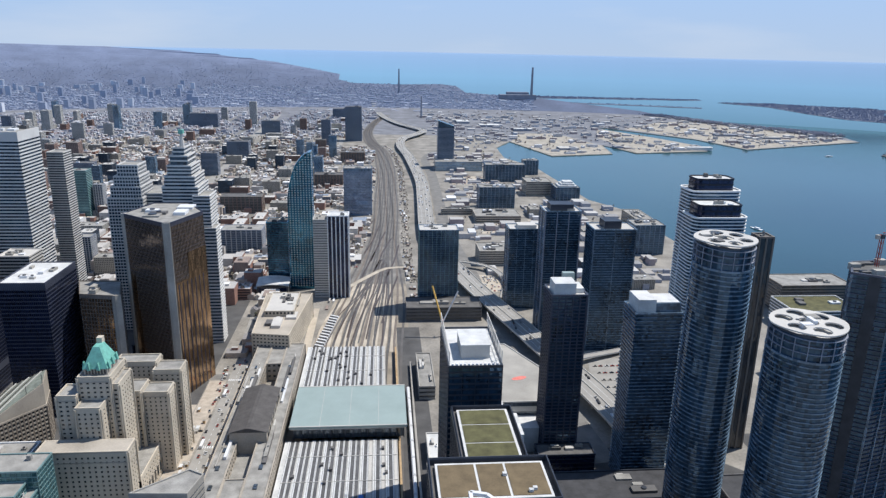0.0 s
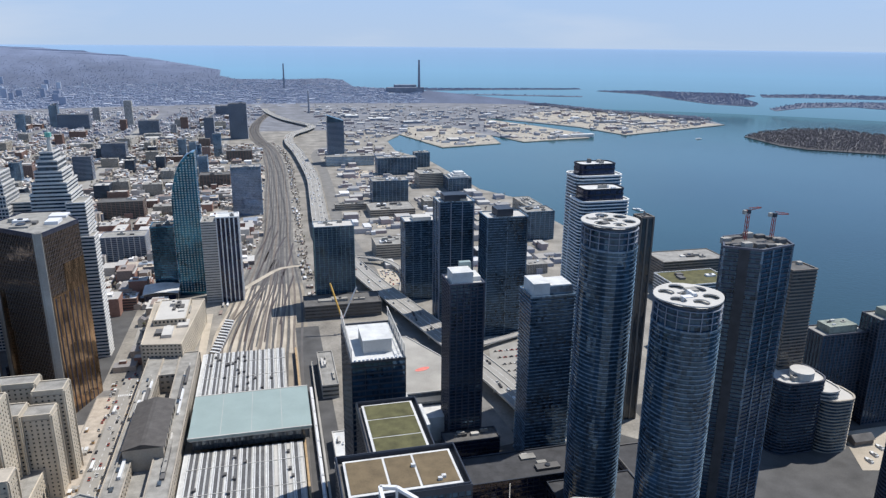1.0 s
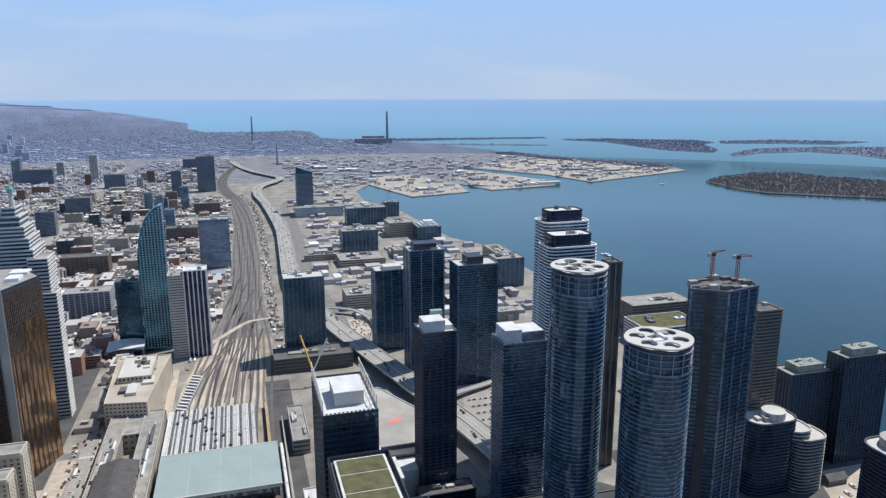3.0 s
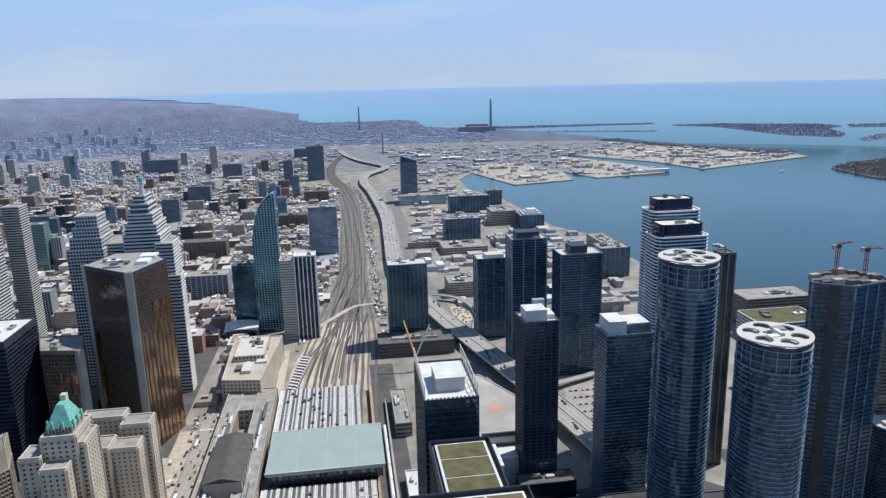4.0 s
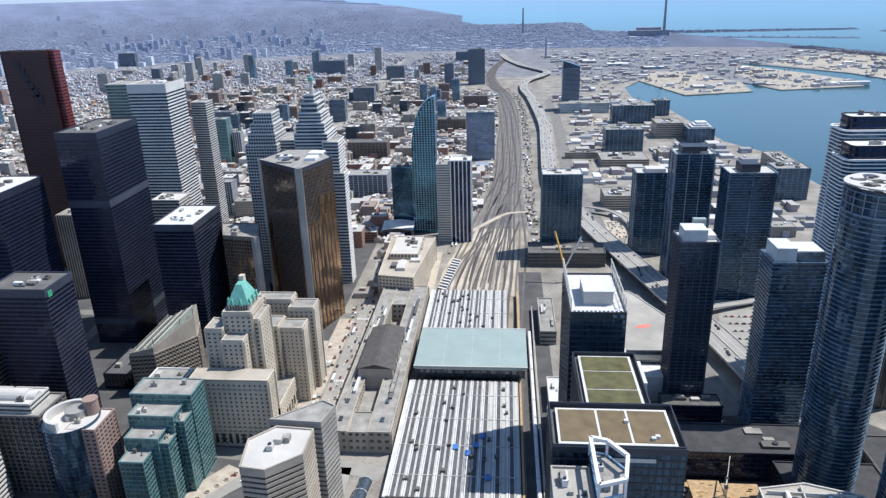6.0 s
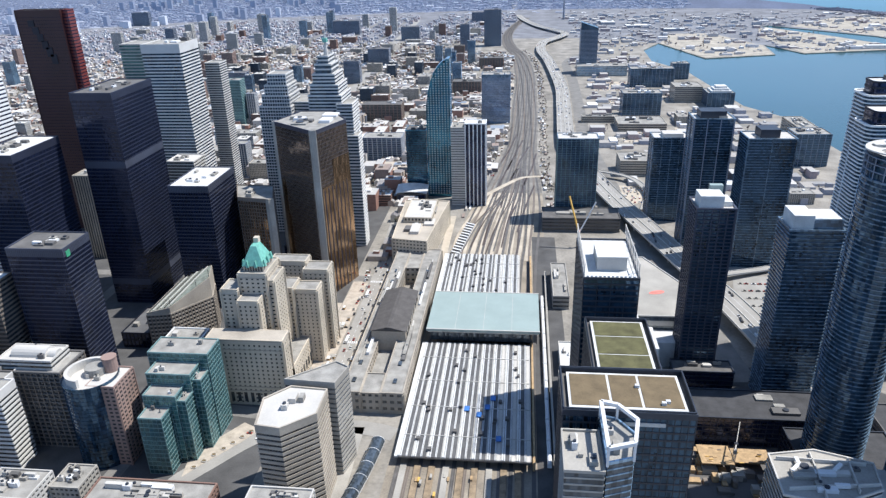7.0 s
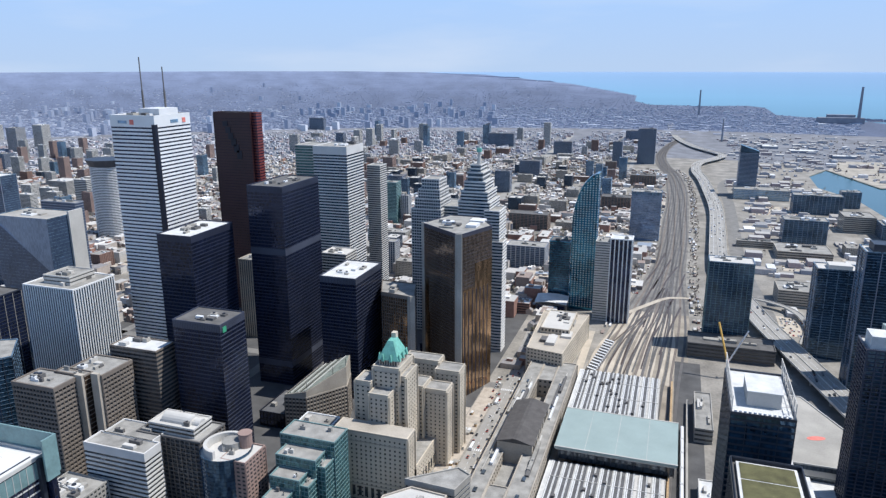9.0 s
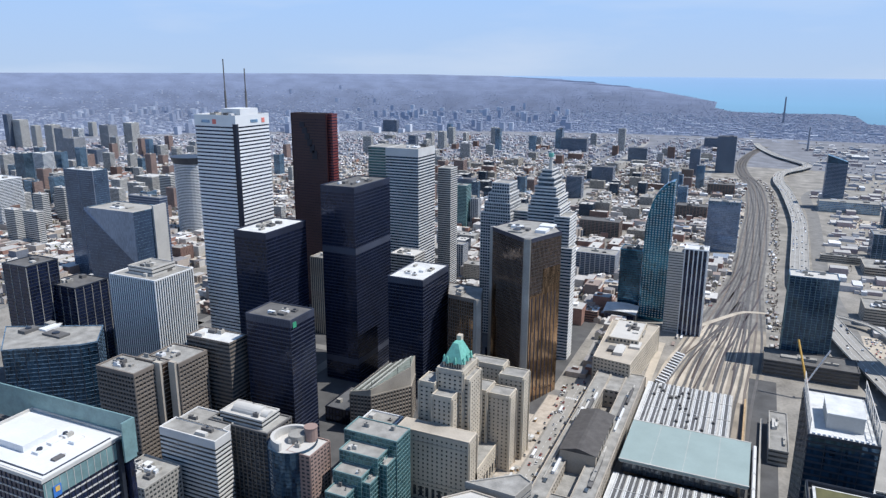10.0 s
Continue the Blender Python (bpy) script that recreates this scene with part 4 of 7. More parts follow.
for x, y in ((-223, 499), (-223, 508), (-223, 515), (-219, 496.8), (-212, 496.8), (-205.6, 500), (-205.6, 508), (-205.6, 516)):
    part("dormer", Geo().prism(rect(x - 1.2, x + 1.2, y - 1.2, y + 1.2), 108, 114, rect(x - 0.2, x + 0.2, y - 1.2, y + 1.2)), M["copper"], b)
part("chimney", Geo().box(-217, -213, 511, 516, 118, 128), M["cream"], b)

# ---- buildings west of the hotel ----
HEX = [(-160, 339), (-144, 337), (-125, 353), (-125, 379), (-150, 381), (-164, 366)]
b = thing("hexagonal_office", "pale precast six-sided office tower with dark ribbon windows", "building", -145, 360)
tier(b, HEX, 0, 75, glass_m="g_window", band="stone", fh=3.7, bh=2.2, proud=0.4, roof="lightconc", crown=5, split=True, units=3)
b = thing("concrete_wing", "pale concrete slab with a slanted roof edge", "building", -130, 398)
WING = [(-156, 386), (-121, 384), (-116, 404), (-126, 410)]
tier(b, WING, 0, 77, glass_m="g_grey", band="concrete", fh=3.7, bh=2.4, proud=0.2, roof="gravel", crown=4)
b = thing("stepped_green_office", "teal glass office stepping down in terraces", "building", -248, 405)
for x0, x1, y0, y1, h in ((-272, -226, 419, 441, 73), (-266, -233, 402, 419, 66), (-263, -239, 388, 402, 57), (-261, -244, 374, 388, 48), (-233, -227, 405, 419, 60), (-239, -233, 390, 402, 52)):
    tier(b, rect(x0, x1, y0, y1), 0, h, glass_m="g_green", band="paleband", fh=3.6, bh=0.6, proud=0.2, pier="paleband", pw=0.2, gap=3.2, roof="gravel", parapet=1.0, units=2)
tower("office_block", "small cream office with gridded windows and rooftop plant", -291, -260, 467, 494, 50, glass_m="g_window", band="white", fh=3.6, bh=1.3, pier="white", pw=1.2, gap=3, roof="gravel", units=5)
b = thing("terraced_office", "brown brick office with a sloped glazed roof", "building", -314, 562)
SL = [(-337, 531), (-316, 535), (-291, 571), (-300, 598), (-330, 585)]
tier(b, SL, 0, 40, glass_m="g_window", band="stone", fh=3.7, bh=1.6, proud=0.3, pier="brownconc", pw=1.2, gap=3.5, roof="concrete", units=0)
g = Geo().prism(SL, 40.3, 42)
g.v[5:10] = [(x, y, z) for (x, y), z in zip(SL, (43, 47, 61, 61, 49))]
part("gable_wall", g, M["stone"], b)
g = Geo().prism(grow(SL, -1.0), 42, 43)
g.v = [(x, y, z) for (x, y), z in zip(grow(SL, -1.0) * 2, (42.6, 46.6, 60.6, 60.6, 48.6, 43.4, 47.4, 61.4, 61.4, 49.4))]
part("glazed_slope", g, M["palegreen"], b, "weathered green glazed slope")
for k in range(6):
    u = (k + 0.5) / 6
    p, q = Vector((-336 + 20 * u, 532 + 4 * u, 44 + 4 * u)), Vector((-329 + 28 * u, 585 + 12 * u, 50 + 11.5 * u))
    part("slope_rib", Geo().beam(p, q, 0.7, 0.6), M["lightconc" if k % 2 else "slate"], b)
for x, y, z in ((-316, 537, 47), (-300, 560, 56), (-292, 572, 61)):
    part("roof_pole", Geo().beam((x, y, z), (x, y, z + 8), 0.35), M["darksteel"], b)
b = thing("round_tower", "rounded blue glass condominium with brick side", "building", -300, 395)
tier(b, ellipse(-303, 394, 19, 19, 30), 0, 68, glass_m="g_blue", band="g_navy", fh=3.2, bh=0.8, proud=0.3, roof="lightconc", parapet=1.2, split=True)
tier(b, rect(-300, -279, 382, 408), 0, 67, glass_m="g_window", band="pinkbrick", fh=3.2, bh=1.7, proud=0.2, pier="pinkbrick", pw=1.6, gap=4, roof="lightconc")
arc = [Vector((-303 + 15 * math.cos(radians(a)), 394 + 15 * math.sin(radians(a)), 68)) for a in range(60, 271, 10)]
part("crescent_wall", strip(Geo(), arc, -1.3, 1.3, 0.2, 6.5), M["lightconc"], b, "pale curved crescent roof wall")
part("drum_penthouse", Geo().prism(ellipse(-301, 398, 7, 7, 20), 68, 74), M["gravel"], b)
part("round_stair", Geo().prism(ellipse(-292, 403, 5, 5, 16), 68, 79).prism(ellipse(-292, 403, 5.4, 5.4, 16), 79, 79.5), M["pinkbrick"], b)
roof_kit(b, rect(-310, -288, 385, 402), 68.1, 4)
b = thing("ornate_office", "dark banded office with arched pale roof pavilions", "building", -355, 412)
tier(b, rect(-388, -330, 398, 428), 0, 66, glass_m="g_window", band="darkconc", fh=3.6, bh=1.1, proud=0.9, pier="brownconc", pw=0.8, gap=4.5, roof="gravel")
tier(b, rect(-380, -338, 402, 424), 66, 73, glass_m="g_window", band="lightconc", fh=3.5, bh=1.6, proud=0.3, roof="lightconc", units=4)
for x0, x1, yc, r in ((-372, -345, 413, 6.5), (-345, -338, 413, 4.5)):
    k, g = 9, Geo()
    for x in (x0, x1):
        g.v += [(x, yc + r * math.cos(math.pi * i / k), 73 + r * 0.95 * math.sin(math.pi * i / k)) for i in range(k + 1)]
    g.f = [(i, i + 1, k + 2 + i, k + 1 + i) for i in range(k)] + [tuple(range(k, -1, -1)), tuple(range(k + 1, 2 * k + 2))]
    part("barrel_vault", g, M["lightconc"], b, "pale arched roof vault")
b = thing("white_slab_office", "white precast office with deep horizontal window bands", "building", -390, 390)
tier(b, rect(-415, -359, 371, 388), 0, 66, glass_m="g_window", band="palegranite", fh=3.7, bh=1.75, proud=0.5, roof="gravel", crown=6, split=True, units=2)
tier(b, rect(-412, -366, 388, 410), 0, 66, glass_m="g_window", band="palegranite", fh=3.7, bh=1.75, proud=0.3, roof="gravel", crown=6, split=True, units=3)
b = thing("twin_slab_office", "brown precast office slabs joined by a core", "building", -490, 435)
tier(b, rect(-493, -451, 382, 408), 0, 100, glass_m="g_window", band="brownconc", fh=3.8, bh=1.7, proud=0.8, pier="brownconc", pw=0.5, gap=3.6, roof="gravel", crown=2.5, units=8, unit_mat="darkconc")
tier(b, rect(-470, -433, 413, 446), 0, 100, glass_m="g_window", band="brownconc", fh=3.8, bh=1.7, proud=0.8, pier="brownconc", pw=0.6, gap=3.6, roof="gravel", crown=2.5, units=5)
tier(b, rect(-475, -444, 406, 415), 0, 101, glass_m="g_bronze", band="brownconc", fh=3.8, bh=0.7, proud=0.1, roof="gravel", units=4)
for x0, x1, y0, y1 in ((-452, -444.5, 403.5, 407.5), (-441, -434, 409.5, 412.4)):
    part("core_shaft", Geo().box(x0, x1, y0, y1, 0, 103), M["stone"], b, "pale ribbed stone core shaft")
b = thing("bank_headquarters", "glass office block with white roof and green glazed screens", "building", -308, 200)
tier(b, rect(-340, -273, 177, 222), 0, 168, glass_m="g_black", band="lightconc", fh=4, bh=0.7, proud=0.25, pier="darksteel", pw=0.25, gap=3, roof="whiteroof", parapet=1.5, split=True)
g = Geo()
g.prism([(-372, 221), (-267, 223), (-267, 223.8), (-372, 221.8)], 160, 179)
g.prism([(-268, 216), (-267, 216), (-267, 223), (-268, 223)], 158, 179)
part("glazed_screen", g, M["paleband"], b, "tall translucent green glass screen")
g = Geo()
for i in range(13):
    y = 178 + i * 3.6
    g.beam((-272.55, y, 158.5), (-272.55, y, 167.2), 0.25)
part("screen_mullion", g, M["lightconc"], b)
part("glazed_strip", Geo().box(-272.7, -272.62, 177, 221.5, 158.5, 167.2), M["paleband"], b)
part("corner_fin", Geo().box(-272.6, -270.8, 216, 218, 0, 168.5), M["darksteel"], b)
part("prow", Geo().box(-272.5, -268, 219, 221.8, 0, 158), M["g_black"], b)
part("plant_room", Geo().box(-326, -303, 190, 208, 168.5, 172), M["whitepaint"], b)
part("roof_deck", Geo().box(-338, -275, 179, 219, 168.1, 168.5), M["whitepaint"], b, "bright white roof deck")
part("cleaning_track", Geo().box(-336, -277, 180.5, 181.3, 168.5, 168.8), M["darksteel"], b)
part("cleaning_track", Geo().box(-277.5, -276.7, 181.3, 217, 168.5, 168.8), M["darksteel"], b)
roof_kit(b, rect(-305, -278, 182, 218), 168.5, 7, "darkconc", 2.2, 0.8)
part("logo_panel", Geo().box(-272.2, -271.9, 181, 185, 158.5, 164), M["bluepaint"], b)
part("logo_mark", Geo().box(-271.85, -271.7, 182, 184.2, 161, 163.4), M["yellow"], b)
tower("finned_office", "office tower with tall white vertical fins", -623, -559, 512, 566, 130, glass_m="g_navy", band=None, pier="white", pw=1.2, gap=3.1, proud=0.6, roof="gravel", crown=0, units=2)
tier(bpy.data.objects["finned_office"], rect(-608, -574, 524, 556), 130, 138, glass_m="g_window", band="lightconc", fh=4, bh=2.6, roof="gravel", units=5)
tower("brown_office", "brown office block with a bright white roof", -460, -411, 452, 475, 108, glass_m="g_window", band="brownconc", fh=3.8, bh=1.7, proud=0.3, roof="whiteroof", units=3)
tower("dark_office", "long dark glass office block", -650, -538, 369, 452, 100, poly=[(-597, 369), (-546, 408), (-538, 420), (-568, 452), (-650, 410)], glass_m="g_navy", band="balcony", fh=3.8, bh=0.45, pier="darksteel", pw=0.35, gap=9, roof="gravel", crown=0, units=4)
tower("dark_office", "black glass office tower", -738, -700, 472, 510, 138, glass_m="g_black", band="darksteel", fh=3.8, bh=0.7, pier="concrete", pw=0.6, gap=12, roof="darkroof", units=3)
tower("dark_office", "black stepped glass office", -714, -668, 502, 545, 110, glass_m="g_black", band="darksteel", fh=3.8, bh=0.7, pier="concrete", pw=0.5, gap=12, roof="darkroof", units=3)
b = thing("wedge_tower", "blue glass tower with a folded facet and pale frame", "building", -730, 635)
tier(b, rect(-774, -691, 611, 660), 0, 172, glass_m="g_slate", band="balcony", fh=4, bh=0.4, proud=0.1, roof="concrete", units=4)
g = Geo()
g.v = [(-775, 610.0, 173.5), (-690, 610.0, 173.5), (-690, 610.0, 105), (-775, 609.6, 170)]
g.f = [(0, 1, 2, 3)]
part("folded_facet", g, M["g_fold"], b, "pale reflective folded glass facet")
part("corner_frame", Geo().box(-690.6, -688, 640, 661, 0, 177), M["lightconc"], b)
tower("gridded_tower", "blue-grey glass tower with a pale gridded edge", -1058, -990, 803, 832, 180, glass_m="g_slate", band="balcony", fh=3.4, bh=0.7, pier="hazeconc", pw=0.5, gap=34, roof="whiteroof", units=3)
tower("office_tower", "plain grey-blue glazed slab behind a folded tower", -900, -835, 790, 806, 150, glass_m="g_slate", band="hazeconc", fh=4, bh=0.9, roof="gravel", units=3)
b = thing("round_banded_tower", "rounded white-banded tower with unfinished dark crown", "building", -1109, 1141)
tier(b, ellipse(-1109, 1141, 34, 28, 28), 0, 146, glass_m="g_grey", band="white", fh=3.3, bh=1.5, proud=0.6, roof="darkroof")
part("unfinished_crown", Geo().prism(ellipse(-1109, 1141, 35, 29, 20), 147.5, 162, ellipse(-1109, 1141, 42, 36, 20)), M["darksteel"], b)
for x0, x1, y0, y1, h, mm in ((-342, -306, 312, 338, 30, "lightconc"), (-304, -284, 330, 352, 24, "concrete"), (-272, -192, 313, 338, 27, "brick"), (-152, -115, 284, 305, 58, "lightconc"),
                              (-430, -392, 330, 366, 40, "concrete"), (-230, -196, 280, 308, 22, "stone")):
    tower("low_office", "low flat-roofed block crowded with rooftop plant", x0, x1, y0, y1, h, glass_m="g_window", band=mm, fh=3.7, bh=2.0, pier=mm, pw=1.2, gap=3.5, roof="gravel", units=16, split=True)

# ---- along the tracks ----
tower("customs_building", "long pale stone office beside the tracks", -150, -92, 731, 868, 33, poly=[(-146, 738), (-105, 731), (-92, 868), (-150, 868)], glass_m="g_window", band="cream", fh=4, bh=2.4, pier="cream", pw=1.8, gap=4, roof="stone", units=6)
tower("roof_storey", "pale set-back storey on a stone office", -140, -106, 790, 855, 39, z0=33.3, glass_m="g_window", band="cream", fh=4, bh=2.4, pier="cream", pw=1.8, gap=4, roof="lightconc", units=5)
b = thing("market_hall", "dark-fronted hall with bright curved white roof", "building", -156, 967)
part("hall_body", Geo().box(-178, -135, 955, 979, 0, 13), M["darkconc"], b)
part("front_glazing", Geo().box(-176, -137, 954.6, 955, 2, 11), M["g_black"], b)
g, k = Geo(), 8
for y, up in ((953.5, 0.0), (980, 5.0)):
    g.v += [(-179.5 + 46 * i / k, y, z + up + 2.5 * math.sin(math.pi * i / k)) for z in (13.0, 14.0) for i in range(k + 1)]
n = k + 1
g.f = [(i + 1, i, 2 * n + i, 2 * n + i + 1) for i in range(k)] + [(n + i, n + i + 1, 3 * n + i + 1, 3 * n + i) for i in range(k)]
g.f += [(i, i + 1, n + i + 1, n + i) for i in range(k)] + [(2 * n + i + 1, 2 * n + i, 3 * n + i, 3 * n + i + 1) for i in range(k)]
g.f += [(0, n, 3 * n, 2 * n), (k, 2 * n + k, 3 * n + k, n + k)]
part("curved_roof", g, M["whiteroof"], b, "bright white curved roof shell")
part("back_wall", Geo().box(-178, -135, 976.5, 979, 13, 17.8), M["darkconc"], b)
tower("low_office", "low block with a bright white roof", -209, -184, 938, 964, 15, glass_m="g_window", band="brick", fh=3.7, bh=2.0, roof="whiteroof", units=4)

# ---- south of the tracks ----
b = tower("condominium", "glass condominium with pale slab edges beside the highway", 48, 100, 895, 925, 110, glass_m="g_blue", band="balcony", fh=3.1, bh=0.6, proud=0.3, pier="paleband", pw=0.4, gap=6, roof="lightconc", units=4)
tower("podium_block", "low dark podium below a condominium", 30, 128, 850, 890, 18, glass_m="g_window", band="darkconc", fh=4.5, bh=2.5, roof="darkroof", units=4)
b = thing("office_tower", "dark blue office tower with a white roof house and lattice frames", "building", 62, 465)
tier(b, rect(44, 81, 432, 500), 0, 136, glass_m="g_navy", band="darksteel", fh=4.2, bh=1.3, proud=0.25, pier="darksteel", pw=0.4, gap=9, roof="whiteroof", parapet=1.5)
part("roof_house", Geo().box(54, 74, 446, 474, 136, 146), M["lightconc"], b)
part("roof_house_cap", Geo().box(53.5, 74.5, 445.5, 474.5, 146, 146.5), M["whiteroof"], b)
for x0 in (44.5, 80.5):
    g = Geo()
    for j in range(8):
        y = 434 + j * 9
        g.beam((x0, y, 136), (x0, y, 147), 0.5)
        g.beam((x0, y, 136), (x0, y + 9, 147), 0.35)
        g.beam((x0, y, 141), (x0, y + 9, 141), 0.35)
        g.beam((x0, y, 147), (x0, y + 9, 147), 0.5)
    part("lattice_screen", g, M["lightconc"], b)
for i in range(12):
    part("roof_cradle", Geo().box(46 + i * 2.8, 47.6 + i * 2.8, 433.5, 435, 136.3, 138.0), M["whitepaint"], b)


def green_roof(name, label, x0, x1, y0, y1, h, mat, cuts, along):
    o = thing(name, label, "building", (x0 + x1) / 2, (y0 + y1) / 2)
    tier(o, rect(x0 - 3, x1 + 3, y0 - 3, y1 + 3), 0, h - 2.2, glass_m="g_navy", band="darksteel", fh=4.1, bh=1.0, proud=0.2, pier="darksteel", pw=0.3, gap=3, roof="darkroof", parapet=3.0, split=True)
    part("white_kerb", Geo().box(x0, x1, y0, y1, h - 2.0, h), M["whiteroof"], o)
    for a, c in zip(cuts, cuts[1:]):
        if along == "y":
            part("planted_bed", Geo().box(x0 + 1.6, x1 - 1.6, a + 0.5, c - 0.5, h - 0.2, h + 0.25), M[mat], o)
        else:
            part("planted_bed", Geo().box(a + 0.6, c - 0.6, y0 + 1.6, y1 - 1.6, h - 0.2, h + 0.25), M[mat], o)
    g = Geo()
    for x in (x0 - 2.6, x1 + 2.6):
        g.beam((x, y0 - 2.6, h + 1.4), (x, y1 + 2.6, h + 1.4), 0.5)
    for y in (y0 - 2.6, y1 + 2.6):
        g.beam((x0 - 2.6, y, h + 1.4), (x1 + 2.6, y, h + 1.4), 0.5)
    part("roof_rail", g, M["darksteel"], o)
    return o


b = green_roof("green_roof_office", "dark office block with a planted green roof in three beds", 47, 80, 349, 407, 118, "sedum", (349.8, 367, 388, 406.2), "y")
part("white_ridge", Geo().box(84, 88, 385, 412, 96, 112), M["whiteroof"], b)
b = green_roof("green_roof_office", "dark office tower with brown planted roof in three beds", 24, 76, 264, 292, 154, "drysedum", (24.6, 43, 57, 75.4), "x")
for x, y in ((42, 267), (56, 281), (66, 268), (68, 269.5)):
    part("roof_hatch", Geo().box(x - 1, x + 1, y - 0.8, y + 0.8, 154.2, 155.6), M["whiteroof"], b)
part("sign_bar", Geo().box(38, 66, 260.4, 260.7, 147.5, 149.5), M["lightconc"], b)
b = thing("hotel_tower", "pale glass hotel tower with a slanted framed crown", "hotel", 34, 244)
tier(b, [(20, 226), (36, 226), (36, 252), (20, 252)], 0, 150, glass_m="g_grey", band="concrete", fh=3.3, bh=0.9, proud=0.2, roof="concrete", units=8, split=True)
CR = [(37, 228), (48, 232), (51, 247), (44, 257), (37, 259)]
tier(b, CR, 0, 153, glass_m="g_grey", band="g_pale", fh=3.3, bh=0.7, proud=0.2, roof="gravel", units=2)
g = Geo()
for i in range(5):
    a, c = CR[i], CR[(i + 1) % 5]
    g.beam((a[0], a[1], 161), (c[0], c[1], 161), 1.6)
    g.beam((a[0], a[1], 152), (a[0], a[1], 161), 1.0)
part("crown_frame", g, M["whitepaint"], b, "white slanted open crown frame")

b = thing("arena", "arena with a broad flat pale roof and red roof mark", "arena", 128, 625)
tier(b, [(103, 563), (146, 563), (158, 606), (160, 625), (130, 690), (103, 690)], 0, 37, glass_m="g_grey", band="lightconc", fh=9, bh=5, proud=0.3, roof="concrete", parapet=1.0)
part("red_roof_mark", Geo().prism(ellipse(131, 610, 8, 3.4, 18, 20), 37.15, 37.3), M["redpaint"], b, "faded red emblem on roof")
part("annex", Geo().box(106, 142, 540, 562.5, 0, 24), M["whiteroof"], b)
part("ridge_block", Geo().box(100, 106, 520, 562, 0, 40), M["whiteroof"], b)
tower("depot_block", "low grey service block with tan roof", 36, 52, 640, 720, 14, glass_m="g_window", band="concrete", fh=4.5, bh=2.5, roof="gravel", units=4)
tower("depot_block", "small triangular-roofed white service block", 38, 50, 520, 560, 9, glass_m="g_window", band="lightconc", fh=4.5, bh=2.5, roof="whiteroof", units=3)
tower("depot_block", "low service block with rooftop plant", 36, 48, 470, 512, 9, glass_m="g_window", band="lightconc", fh=4.5, bh=2.5, roof="lightconc", units=5)


def condo(label, poly, h, glass_m, band, fh=3.05, bh=0.55, proud=0.7, split=True, box=None, pier=None, gap=9, roof="lightconc", units=3, name="condominium"):
    xs, ys = [p[0] for p in poly], [p[1] for p in poly]
    o = thing(name, label, "apartment tower", sum(xs) / len(xs), sum(ys) / len(ys))
    tier(o, poly, 0, h, glass_m=glass_m, band=band, fh=fh, bh=bh, proud=proud, split=split, pier=pier, pw=0.9, gap=gap, roof=roof, units=units)
    if box:
        for x0, x1, y0, y1, z1, mm in box:
            part("penthouse", Geo().box(x0, x1, y0, y1, h, z1), M[mm], o)
    return o


condo("slim dark glass condominium with white penthouse boxes", rect(137, 166, 527, 553), 152, "g_navy", "steelband", bh=0.8, pier="steelband", gap=6, box=((139, 157, 529, 546, 162, "whiteroof"), (157, 165, 534, 551, 156, "whiteroof"), (150, 160, 547, 552, 165, "paleteal")))
condo("dark condominium with pale balcony edges and white penthouse", rect(194, 231, 490, 516), 150, "g_navy", "balcony", bh=0.7, box=((196, 210, 492, 514, 161, "whiteroof"), (210, 230, 492, 514, 158, "balcony"), (211, 229, 493, 513, 158.6, "whiteroof")))
condo("dark glass condominium with fine pale floor lines", rect(239, 288, 752, 784), 148, "g_navy", "balcony", bh=0.6, split=False, box=((252, 272, 758, 778, 157, "darksteel"),), pier="balcony", gap=26)
condo("tall blue-black glass condominium", rect(193, 236, 800, 832), 158, "g_navy", "balcony", split=False, box=((200, 228, 805, 825, 166, "darksteel"),), pier="hazeconc", gap=15)
condo("grey-blue glass condominium with dark loggias", rect(168, 212, 893, 922), 112, "g_navy", "balcony", split=False, pier="balcony", gap=12, box=((180, 205, 897, 915, 117, "lightconc"),))


